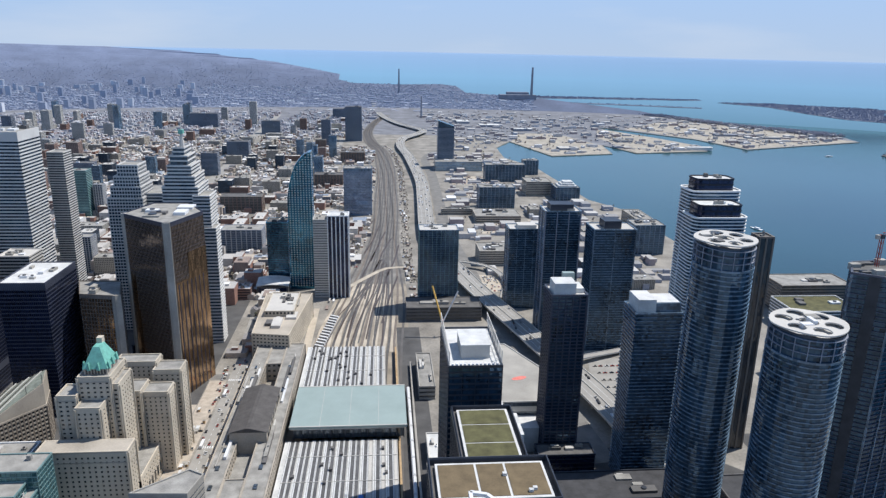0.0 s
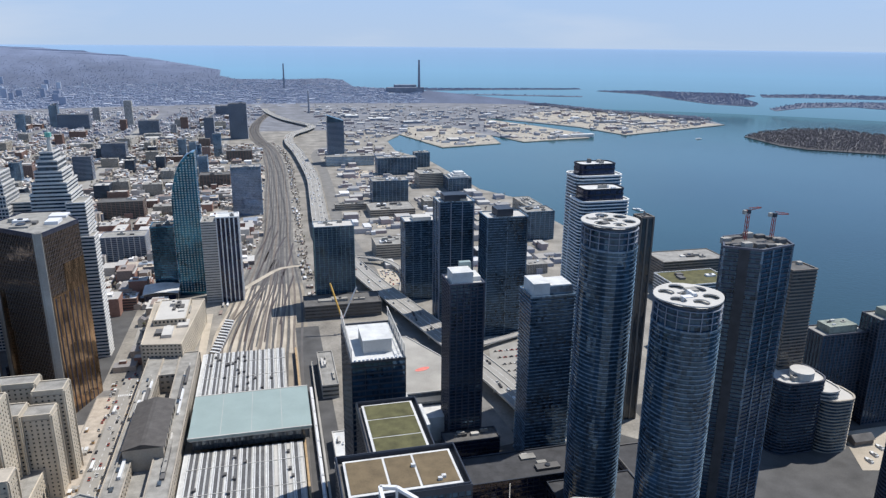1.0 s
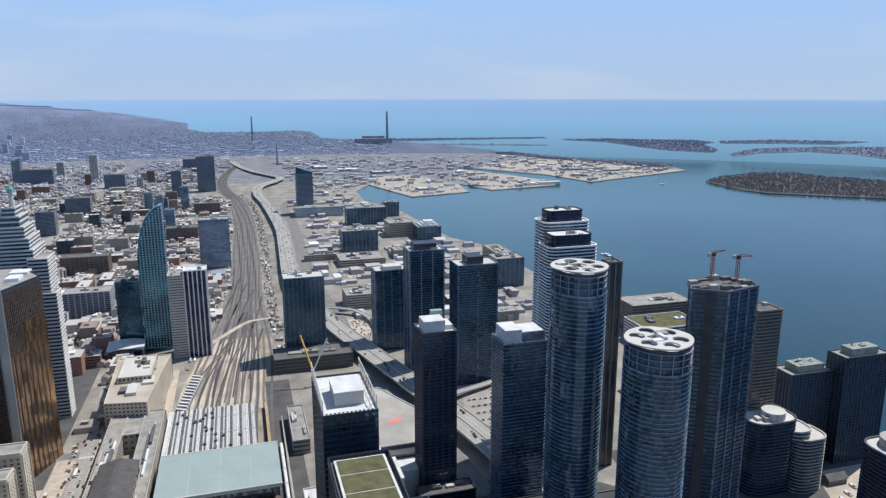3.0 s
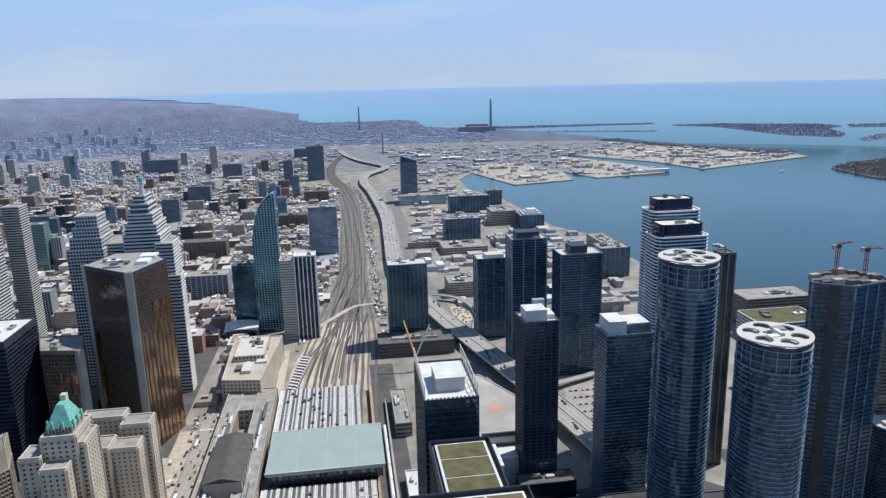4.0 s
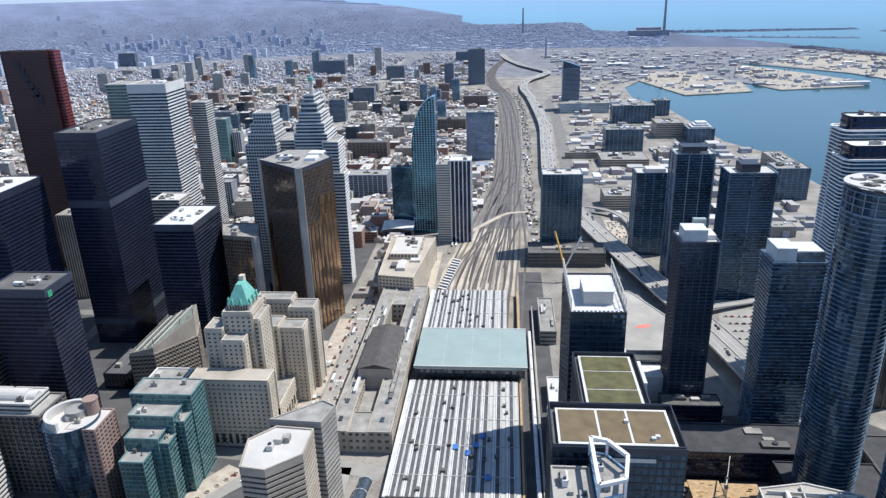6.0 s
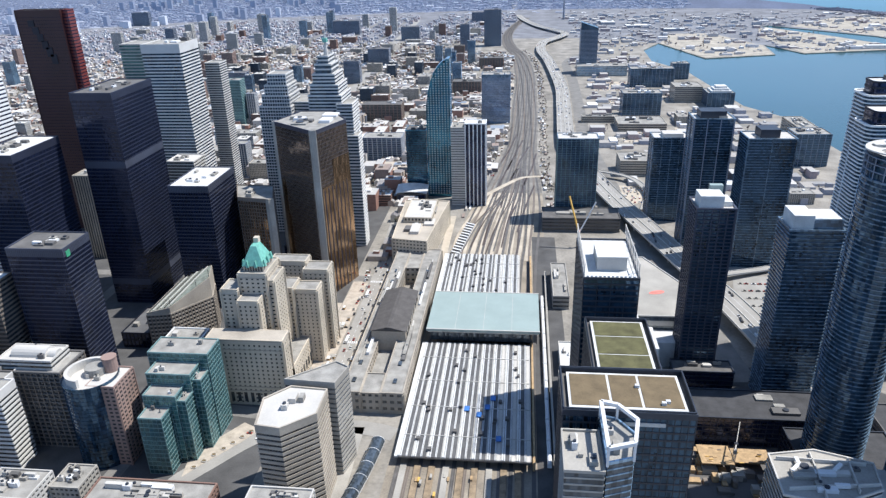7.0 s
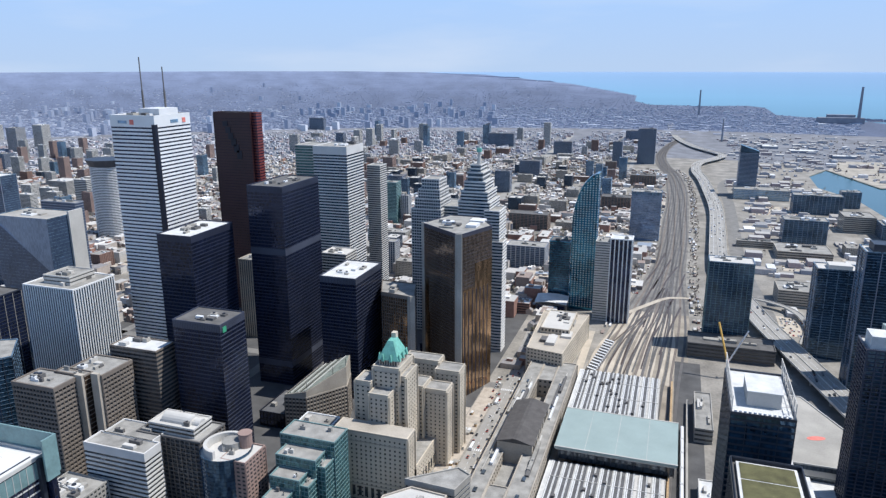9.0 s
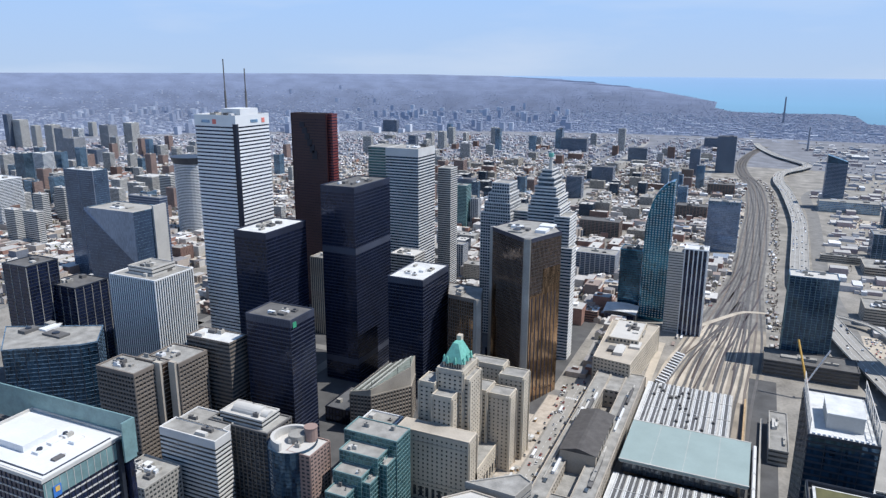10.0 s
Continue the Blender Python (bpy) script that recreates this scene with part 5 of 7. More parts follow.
def ring_tower(label, cx, cy, a, bb, h, name="ring_roof_tower"):
    """A rounded glass condominium under a white roof disc with round holes."""
    o = thing(name, label, "apartment tower", cx, cy, group="ring roofed towers")
    body = ellipse(cx, cy, a, bb, 36)
    tier(o, body, 0, h - 16, glass_m="g_blue", band="balcony", fh=2.95, bh=0.75, proud=0.45, split=True, roof="darkroof", parapet=1.0)
    tier(o, grow(body, -0.8), h - 16, h - 1.6, glass_m="g_navy", band="darksteel", fh=4, bh=0.5, proud=0.2, roof="lightconc", parapet=0.8, units=5)
    for i in range(0, 36, 2):
        x, y = body[i]
        part("crown_post", Geo().beam((x, y, h - 15), (x, y, h - 3), 0.4), M["hazeconc"], o)
    for z in (h - 11, h - 7, h - 3.2):
        part("crown_rail", Geo().prism(grow(body, 0.15), z, z + 0.35), M["hazeconc"], o)
    for i in range(0, 36, 6):
        x, y = body[i]
        qx, qy = cx + (x - cx) * 0.82, cy + (y - cy) * 0.82
        part("disc_strut", Geo().beam((qx, qy, h - 2), (qx, qy, h + 0.2), 0.7), M["lightconc"], o)
    m = bmesh.new()
    # disc with holes: outline and hole rings, filled as one plate
    def ring(r1, r2, px, py, n, sq=2.0):
        vs = []
        for i in range(n):
            t = 2 * math.pi * i / n
            c, s = math.cos(t), math.sin(t)
            vs.append(m.verts.new((px + r1 * abs(c) ** (2 / sq) * math.copysign(1, c), py + r2 * abs(s) ** (2 / sq) * math.copysign(1, s), 0)))
        return [m.edges.new((vs[i], vs[(i + 1) % n])) for i in range(n)]
    ed = ring(a * 1.1, bb * 1.0, cx, cy, 40, 1.7)
    ed += ring(a * 0.27, bb * 0.27, cx, cy, 18)
    for k in range(6):
        t = math.pi / 6 + k * math.pi / 3
        ed += ring(a * 0.245, bb * 0.245, cx + a * 0.64 * math.cos(t), cy + bb * 0.64 * math.sin(t), 16)
    bmesh.ops.triangle_fill(m, use_beauty=True, use_dissolve=False, edges=ed)
    ext = bmesh.ops.extrude_face_region(m, geom=m.faces[:])
    for v in ext["geom"]:
        if isinstance(v, bmesh.types.BMVert):
            v.co.z += 0.8
    for v in m.verts:
        v.co.z += h
    bmesh.ops.recalc_face_normals(m, faces=m.faces[:])
    me = bpy.data.meshes.new("roof_disc")
    m.to_mesh(me)
    m.free()
    me.materials.append(M["lightconc"])
    part("roof_disc", None, None, o, "white roof disc with round openings", mesh=me)
    return o


ring_tower("tall rounded blue glass tower with white holed roof disc", 212, 404, 17.8, 20, 234)
ring_tower("lower rounded blue glass tower with white holed roof disc", 237, 347, 19.5, 21, 201)
b = thing("condominium", "white-banded glass towers with black stepped crowns", "apartment tower", 285, 595)
tier(b, rounded(272, 318, 588, 616, 6), 0, 226, glass_m="g_blue", band="white", fh=3.0, bh=0.9, proud=0.9, split=True, roof="whiteroof")
tier(b, rounded(277, 313, 592, 612, 5), 226, 236, glass_m="g_black", band="black", fh=5, bh=1.5, roof="whiteroof", units=3)
tier(b, rounded(264, 311, 558, 587, 6), 0, 209, glass_m="g_blue", band="white", fh=3.0, bh=0.9, proud=0.9, split=True, roof="whiteroof")
tier(b, rounded(268, 307, 561, 584, 5), 209, 219, glass_m="g_black", band="black", fh=5, bh=1.5, roof="whiteroof", units=3)
tower("brown_tower", "brown striped apartment tower behind glass towers", 311, 323, 536, 549, 198, glass_m="g_window", band=None, pier="brownconc", pw=1.6, gap=5, proud=0.5, roof="darkroof", units=2)
b = condo("tall unfinished dark blue glass tower with a rough top", [(281, 379), (300, 366), (328, 373), (333, 388), (312, 402), (295, 400)], 219, "g_navy", "steelband", units=0, pier="balcony", gap=11, roof="darkroof")
p, q, o = Vector((281, 379)), Vector((300, 366)), Vector((-0.565, -0.826)) * 1.0
c, d = p + (q - p) * 0.4, p + (q - p) * 0.68
part("bare_shaft", Geo().prism([tuple(c + o), tuple(d + o), tuple(d), tuple(c)], 0, 219), M["tar"], b, "dark unglazed vertical strip")
for i in range(14):
    t = 2 * math.pi * i / 14
    x, y = 307 + 19 * math.cos(t), 385 + 12 * math.sin(t)
    part("formwork", Geo().box(x - 3, x + 3, y - 2, y + 2, 218, 219.5 + RNG.uniform(0, 3)), M["darkconc" if i % 3 else "concrete"], b)
tower("brown_tower", "brown apartment slab beside unfinished tower", 425, 449, 478, 500, 160, glass_m="g_window", band="brownconc", fh=3.1, bh=1.3, proud=0.5, roof="darkroof", units=2)
for x0, x1, y0, y1, h in ((478, 528, 489, 513, 90), (526, 577, 477, 498, 106)):
    b = tower("harbour_condominium", "grey-brown waterfront apartment tower with a green-grey penthouse", x0, x1, y0, y1, h, glass_m="g_navy", band="lilac", fh=3.0, bh=0.7, pier="lilac", pw=1.1, gap=4, proud=0.35, roof="gravel", group="waterfront apartment towers")
    part("penthouse", Geo().box(x0 + 10, x1 - 10, y0 + 4, y1 - 4, h, h + 7), M["palegreen"], b)
    roof_kit(b, rect(x0 + 12, x1 - 12, y0 + 5, y1 - 5), h + 7, 4, "lightconc", 2)
b = condo("curved apartment tower with pale balconies and drum penthouse", rounded(410, 456, 450, 486, 12), 68, "g_navy", "lilac", bh=0.8, proud=1.0)
tier(b, rounded(452, 484, 444, 474, 11), 0, 50, glass_m="g_navy", band="stone", fh=3.0, bh=0.8, proud=1.0, split=True, roof="lightconc")
tier(b, rounded(448, 470, 448, 474, 9), 50, 57, glass_m="g_navy", band="lightconc", fh=3.5, bh=0.9, proud=0.8, roof="lightconc")
part("drum_penthouse", Geo().prism(ellipse(436, 462, 10, 10, 24), 68, 75), M["lightconc"], b)
b = condo("dark curved apartment tower with drum penthouse", rounded(438, 500, 340, 378, 12), 88, "g_black", "lilac", bh=0.9, proud=0.9)
part("drum_penthouse", Geo().prism(ellipse(458, 362, 12, 12, 24), 88, 95), M["concrete"], b)
b = tower("terminal_building", "broad pale terminal building on the waterfront", 538, 640, 855, 905, 42, glass_m="g_window", band="brownconc", fh=4, bh=2.2, roof="gravel", units=5)
b = tower("office_block", "low office with planted roof near the quay", 520, 610, 790, 848, 30, glass_m="g_grey", band="white", fh=4, bh=1.2, roof="sedum", units=3)
tower("parking_deck", "pale open parking structure roof", 430, 500, 620, 690, 26, glass_m="g_window", band="white", fh=3.5, bh=1.2, roof="lightconc", units=3)
tower("podium_block", "long dark glazed podium block below towers", 122, 226, 436, 472, 24, glass_m="g_black", band="darksteel", fh=4, bh=0.8, pier="bronze", pw=0.4, gap=5, roof="tar", units=3, unit_mat="darkconc")
tower("podium_block", "dark glazed podium between rounded glass towers", 190, 258, 372, 430, 22, glass_m="g_black", band="darksteel", fh=4, bh=0.9, pier="darksteel", pw=0.4, gap=6, roof="tar", units=3, unit_mat="darkconc")
tower("podium_block", "low dark podium behind an unfinished tower", 262, 345, 408, 470, 18, glass_m="g_black", band="darkconc", fh=4, bh=1.1, roof="tar", units=3, unit_mat="darkconc")
tower("podium_block", "low dark glazed podium under a rounded tower", 214, 300, 300, 346, 20, glass_m="g_black", band="darksteel", fh=4, bh=0.9, roof="tar", units=3, unit_mat="darkconc")
tower("podium_block", "low dark podium under a slim condominium", 130, 178, 508, 526, 16, glass_m="g_black", band="darksteel", fh=4, bh=1, roof="darkroof", units=5)
b = thing("curved_office", "low curved building with white ribbed roof plant", "building", 180, 338)
tier(b, [(150, 322), (176, 316), (206, 330), (210, 352), (180, 362), (152, 356)], 0, 58, glass_m="g_window", band="lightconc", fh=3.7, bh=1.6, roof="concrete", units=8, split=True)
for x0, x1, y0, y1, h, lab in ((271, 378, 1827, 1866, 44, "blue glass waterfront office with pale frames"), (393, 436, 1930, 1960, 40, "small dark glass block beside waterfront office"), (211, 290, 1500, 1540, 48, "dark glass office with pale grid near harbour"),
                               (345, 405, 1640, 1700, 34, "long grey waterfront building"), (405, 462, 1590, 1640, 30, "stepped waterfront glass building with white roofs"), (157, 212, 1088, 1140, 24, "brown warehouse with flat roof"),
                               (188, 280, 1372, 1440, 14, "pale flat warehouse near highway"), (436, 490, 1146, 1190, 52, "blue glass pavilion block beside the quay"), (500, 535, 1290, 1400, 22, "pale terminal shed with long roof"), (124, 196, 1445, 1462, 12, "dark long low building beside highway")):
    gl = "glass" in lab
    b = tower("waterfront_block", lab, x0, x1, y0, y1, h, glass_m="g_blue" if gl else "g_window", band="balcony" if gl else "stone", fh=4, bh=1.0 if gl else 2.4, pier="hazeconc" if gl else None, pw=0.7, gap=9, roof="gravel", units=8)
    if "stepped" in lab:
        for k in range(3):
            part("roof_terrace", Geo().box(x0 + 8 + k * 6, x1 - 6 - k * 4, y0 + 6 + k * 5, y1 - 6 - k * 3, h + 0.2 + k * 4, h + 4.2 + k * 4), M["whiteroof"], b)
# partitions and ducts on the curved office
b = bpy.data.objects["curved_office"]
for a, c in (((154, 326), (206, 333)), ((172, 319), (176, 358)), ((192, 326), (196, 354)), ((155, 352), (205, 350))):
    part("roof_partition", Geo().beam((a[0], a[1], 59.4), (c[0], c[1], 59.4), 0.7, 2.6), M["lightconc"], b)
for a, c in (((160, 340), (166, 346)), ((166, 346), (166, 352)), ((180, 330), (188, 330)), ((184, 342), (190, 348))):
    part("white_duct", Geo().beam((a[0], a[1], 60), (c[0], c[1], 60), 2.2, 2.2), M["whitepaint"], b)
part("curved_terrace", Geo().prism(ellipse(212, 338, 20, 15, 24), 50, 54), M["lightconc"], b)


# ---- cranes, chimneys ----
def tower_crane(label, x, y, z0, h, jib, turn, mat, group="tower cranes"):
    o = thing("tower_crane", label, "crane", x, y, z0, group=group)
    g = Geo()
    for dx in (-0.8, 0.8):
        for dy in (-0.8, 0.8):
            g.beam((x + dx, y + dy, z0), (x + dx, y + dy, z0 + h), 0.3)
    k = int(h / 3)
    for i in range(k):
        z = z0 + i * h / k
        g.beam((x - 0.8, y - 0.8, z), (x + 0.8, y - 0.8, z + h / k), 0.2).beam((x + 0.8, y + 0.8, z), (x - 0.8, y + 0.8, z + h / k), 0.2)
    part("mast", g, M[mat], o)
    d = Vector((math.sin(radians(turn)), math.cos(radians(turn)), 0))
    e = Vector((x, y, z0 + h))
    up = Vector((0, 0, 1))
    g = Geo().beam(e, e + d * jib, 0.5).beam(e + up * 1.6, e + d * jib + up * 0.4, 0.35)
    for i in range(int(jib / 4)):
        g.beam(e + d * (4 * i), e + d * (4 * i + 2) + up * 1.5, 0.2)
    part("jib", g, M[mat], o)
    part("counter_jib", Geo().beam(e, e - d * jib * 0.3, 0.8), M[mat], o)
    part("counterweight", Geo().beam(e - d * jib * 0.3 + up * -2, e - d * jib * 0.3 + up * 0.6, 2.0), M["concrete"], o)
    part("cab", Geo().box(x - 1.2, x + 1.2, y - 1.2, y + 1.2, z0 + h - 2, z0 + h + 0.6), M["darksteel"], o)
    return o


tower_crane("red tower crane standing over an unfinished tower", 301, 386, 221, 20, 14, 70, "cranered")
tower_crane("dark red tower crane beside an unfinished tower", 323, 388, 221, 16, 9, 110, "cranered")
b = thing("luffing_crane", "yellow luffing crane jib and white jib at a building site", "crane", 100, 860)
part("jib", Geo().beam((72, 800, 20), (60, 812, 62), 1.6), M["yellow"], b)
part("second_jib", Geo().beam((73, 800, 20), (92, 812, 55), 1.2), M["whitepaint"], b)
part("mast", Geo().beam((72.5, 800, 0), (72.5, 800, 22), 2.0), M["redpaint"], b)
tower_crane("white folding crane in the excavation", 152, 408, 0, 24, 26, 20, "lightconc")
site = thing("building_site", "open excavation with timber formwork decks", "building site", 150, 405, kind="structure")
part("dirt_floor", Geo().box(118, 186, 378, 433, 0.05, 0.4), M["darkconc"], site)
for i in range(44):
    x, y = RNG.uniform(122, 180), RNG.uniform(383, 428)
    w = RNG.uniform(1, 5)
    part("formwork_deck", Geo().box(x - w, x + w, y - 2.5, y + 2.5, 0.4, RNG.uniform(1.5, 6)), M[RNG.choice(("wood", "wood", "darkconc", "concrete", "brownconc"))], site)


part("timber_deck", Geo().box(130, 152, 404, 424, 8.6, 9.4), M["wood"], site, "yellow timber formwork deck")
part("timber_deck", Geo().box(153, 178, 407, 422, 8.2, 9.0), M["wood"], site)
for i in range(18):
    x, y = RNG.uniform(131, 177), RNG.uniform(405, 421)
    part("deck_timber", Geo().box(x - 1.5, x + 1.5, y - 0.3, y + 0.3, 9.4, 9.8), M[RNG.choice(("wood", "brownconc", "yellow"))], site)


def stack(name, label, x, y, h, r):
    o = thing(name, label, "chimney", *far(x, y, 0)[:2])
    g = Geo()
    n = 16
    for z, q in ((0, r), (h * 0.5, r * 0.8), (h, r * 0.62)):
        g.v += [far(x + q * math.cos(2 * math.pi * i / n), y + q * math.sin(2 * math.pi * i / n), z) for i in range(n)]
    g.f += [(j * n + i, j * n + (i + 1) % n, (j + 1) * n + (i + 1) % n, (j + 1) * n + i) for j in range(2) for i in range(n)]
    g.f.append(tuple(2 * n + i for i in range(n)))
    # shaft colour includes the haze of its distance
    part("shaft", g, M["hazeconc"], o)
    return o


stack("chimney_stack", "tall concrete power station chimney", 1011, 4815, 215, 10)
stack("chimney_stack", "tall pale incinerator chimney", 120, 5300, 175, 7)
stack("chimney_stack", "shorter concrete chimney stack", 190, 3500, 105, 5)


def far_boxes(rows):
    g = Geo()
    for x0, x1, y0, y1, z0, z1 in rows:
        k = len(g.v)
        g.v += [far(x, y, z) for z in (z0, z1) for x, y in rect(x0, x1, y0, y1)]
        g.f += [(k + i, k + (i + 1) % 4, k + 4 + (i + 1) % 4, k + 4 + i) for i in range(4)] + [(k + 4, k + 5, k + 6, k + 7)]
    return g


b = thing("power_station", "long dark disused power station hall", "power station", *far(900, 4780)[:2])
# both halls use the concrete with haze painted in
part("turbine_hall", far_boxes([(790, 1040, 4790, 4850, 0, 34)]), M["hazeconc"], b)
part("boiler_house", far_boxes([(850, 1000, 4850, 4900, 0, 48)]), M["hazeconc"], b)

# ---- low city fabric ----
ROOFS = islands("mixed_roofs", [(0, (0.42, 0.405, 0.385)), (0.20, (0.25, 0.235, 0.23)), (0.32, (0.53, 0.51, 0.48)), (0.48, (0.28, 0.22, 0.19)), (0.58, (0.47, 0.445, 0.415)), (0.72, (0.18, 0.17, 0.175)), (0.79, (0.46, 0.395, 0.32)), (0.89, (0.25, 0.29, 0.35)), (0.94, (0.78, 0.78, 0.78))])
WALLS = islands("mixed_walls", [(0, (0.32, 0.18, 0.14)), (0.18, (0.45, 0.385, 0.33)), (0.42, (0.22, 0.185, 0.175)), (0.54, (0.54, 0.51, 0.47)), (0.80, (0.16, 0.175, 0.21)), (0.88, (0.62, 0.61, 0.60))])
SHEDS = islands("industrial_roofs", [(0, (0.41, 0.395, 0.375)), (0.3, (0.50, 0.485, 0.46)), (0.48, (0.35, 0.325, 0.295)), (0.70, (0.28, 0.275, 0.275)), (0.88, (0.60, 0.60, 0.60)), (0.96, (0.80, 0.80, 0.80))])
# far roofs carry painted haze: blue and low in contrast
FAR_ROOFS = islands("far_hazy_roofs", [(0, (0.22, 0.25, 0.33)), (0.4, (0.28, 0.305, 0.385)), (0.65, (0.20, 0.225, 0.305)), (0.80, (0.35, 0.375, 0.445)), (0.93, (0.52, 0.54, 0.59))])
# middle-distance roofs and walls, greyed by haze in the colour
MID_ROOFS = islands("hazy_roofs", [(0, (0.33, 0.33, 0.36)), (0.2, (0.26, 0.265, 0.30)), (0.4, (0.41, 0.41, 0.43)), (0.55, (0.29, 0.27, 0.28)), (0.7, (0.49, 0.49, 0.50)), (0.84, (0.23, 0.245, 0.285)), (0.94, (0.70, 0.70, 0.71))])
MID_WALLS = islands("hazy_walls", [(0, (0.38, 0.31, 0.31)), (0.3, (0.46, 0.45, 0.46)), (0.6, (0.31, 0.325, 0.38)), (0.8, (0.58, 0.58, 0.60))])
# far walls painted pale, as haze would lift their shaded sides
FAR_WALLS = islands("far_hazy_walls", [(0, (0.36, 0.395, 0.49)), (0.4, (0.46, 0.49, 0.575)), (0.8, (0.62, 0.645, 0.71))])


def taken(x, y):
    if -150 < x < 120 and y < 1000:
        return True
    if any(a < x < c and d < y < e for a, c, d, e in ((-790, 110, -200, 720), (-640, -170, 700, 930), (-180, 0, 930, 1060), (-130, -10, 1420, 1500), (140, 300, 1970, 2090), (-240, -60, 2450, 2670), (-1100, -930, 780, 860), (-1150, -1060, 1100, 1180))):
        return True
    h = corridor_half(y) + 6
    cx = min(RAIL, key=lambda p: abs(p.y - y)).x
    if abs(x - cx) < h:
        return True
    hx = min(HWY, key=lambda p: abs(p.y - y)).x
    return abs(x - hx) < 62 if x > hx else abs(x - hx) < 24


def on_street(x, y, m=10):
    return any((abs(x - s) < m for s in (-262, -450, -560, -690, -850, -1000, -1350, -1750, -2200))) or any((abs(y - s) < m for s in (420, 700, 960, 1180, 1420, 1700, 2050, 2450, 2900)))


class City:
    def __init__(self):
        self.v, self.f, self.m = [], [], []

    def house(self, x, y, w, d, h, gable=0.0, z=0.0, turn=False):
        k = len(self.v)
        r = [(x - w / 2, y - d / 2), (x + w / 2, y - d / 2), (x + w / 2, y + d / 2), (x - w / 2, y + d / 2)]
        self.v += [far(a, c, z) for a, c in r] + [far(a, c, z + h) for a, c in r]
        self.f += [(k + i, k + (i + 1) % 4, k + 4 + (i + 1) % 4, k + 4 + i) for i in range(4)]
        self.m += [0] * 4
        if gable:
            self.v += [far(x, y - d / 2, z + h + gable), far(x, y + d / 2, z + h + gable)]
            self.f += [(k + 4, k + 8, k + 9, k + 7), (k + 5, k + 6, k + 9, k + 8), (k + 4, k + 5, k + 8), (k + 6, k + 7, k + 9)]
            self.m += [1, 1, 0, 0]
        else:
            self.f.append((k + 4, k + 5, k + 6, k + 7))
            self.m.append(1)

    def done(self, name, mats, label, category):
        me = bpy.data.meshes.new(name)
        me.from_pydata(self.v, [], self.f)
        for m in mats:
            me.materials.append(m)
        me.polygons.foreach_set("material_index", self.m)
        return tagged(new(name, me), label, category, kind="stuff")


rng = random.Random(11)
city, outer = City(), City()
trees = []
fartrees = []


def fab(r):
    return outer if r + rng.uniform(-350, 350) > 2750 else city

for bx in range(-3300, -30, 30):
    for by in range(640, 3800, 34):
        r = math.hypot(bx, by)
        az = math.degrees(math.atan2(-bx, by))
        if r > 3850 or az > 62:
            continue
        for k in range(3 if r < 1900 else 2 if r < 2800 else 1):
            x, y = bx + rng.uniform(2, 28), by + rng.uniform(2, 32)
            if taken(x, y) or on_street(x, y):
                continue
            if abs(x + 450 + (40 if y > 2300 else 0)) < 24 and y > 1300:
                continue
            u = rng.random()
            core = smooth(2200, 900, r)
            if u < 0.16 + 0.25 * core:
                w, d, h = rng.uniform(12, 30), rng.uniform(12, 34), rng.uniform(6, 11 + 14 * core)
                fab(r).house(x, y, w, d, h)
                if w > 22 and rng.random() < 0.35:
                    fab(r).house(x + 6, y + 30, w * 1.1, d * 1.5, h * 0.8)
                if w > 20:
                    fab(r).house(x + rng.uniform(-4, 4), y + rng.uniform(-4, 4), w * 0.3, d * 0.3, h + 3)
            elif u < 0.72:
                for j in range(2):
                    fab(r).house(x + j * 9 + rng.uniform(-1, 1), y + rng.uniform(-3, 3), rng.uniform(6, 9), rng.uniform(8, 13), rng.uniform(5, 9), rng.uniform(1.5, 3) if rng.random() < 0.55 else 0)
            else:
                (trees if r < 2750 else fartrees).append((x, y, rng.uniform(3.0, 5.5)))
            if rng.random() < 0.55:
                (trees if r < 2750 else fartrees).append((x + rng.uniform(-14, 14), y + rng.uniform(-14, 14), rng.uniform(2.5, 5)))
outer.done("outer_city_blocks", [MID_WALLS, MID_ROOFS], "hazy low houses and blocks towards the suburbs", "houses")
city.done("low_city_blocks", [WALLS, ROOFS], "dense low brick houses, shops and flat-roofed blocks", "houses")

south = City()
for bx in range(130, 480, 34):
    for by in range(940, 2300, 40):
        x, y = bx + rng.uniform(2, 30), by + rng.uniform(2, 36)
        if taken(x, y) or not inside(COAST, x + 25, y) or rng.random() < 0.15 or any(a - 15 < x < c + 15 and d - 15 < y < e + 15 for a, c, d, e in ((168, 240, 750, 930), (262, 445, 1815, 1965), (205, 300, 1490, 1550), (150, 220, 1080, 1150), (180, 290, 1362, 1450), (428, 540, 1140, 1400), (340, 470, 1580, 1705), (120, 200, 1440, 1466))):
            continue
        south.house(x, y, rng.uniform(10, 34), rng.uniform(10, 34), rng.uniform(3, 12))
        south.house(x + rng.uniform(-16, 16), y + rng.uniform(-16, 16), rng.uniform(3, 12), rng.uniform(3, 12), rng.uniform(2, 9))
        if rng.random() < 0.3:
            trees.append((x + 22, y + 22, rng.uniform(2.5, 4.5)))
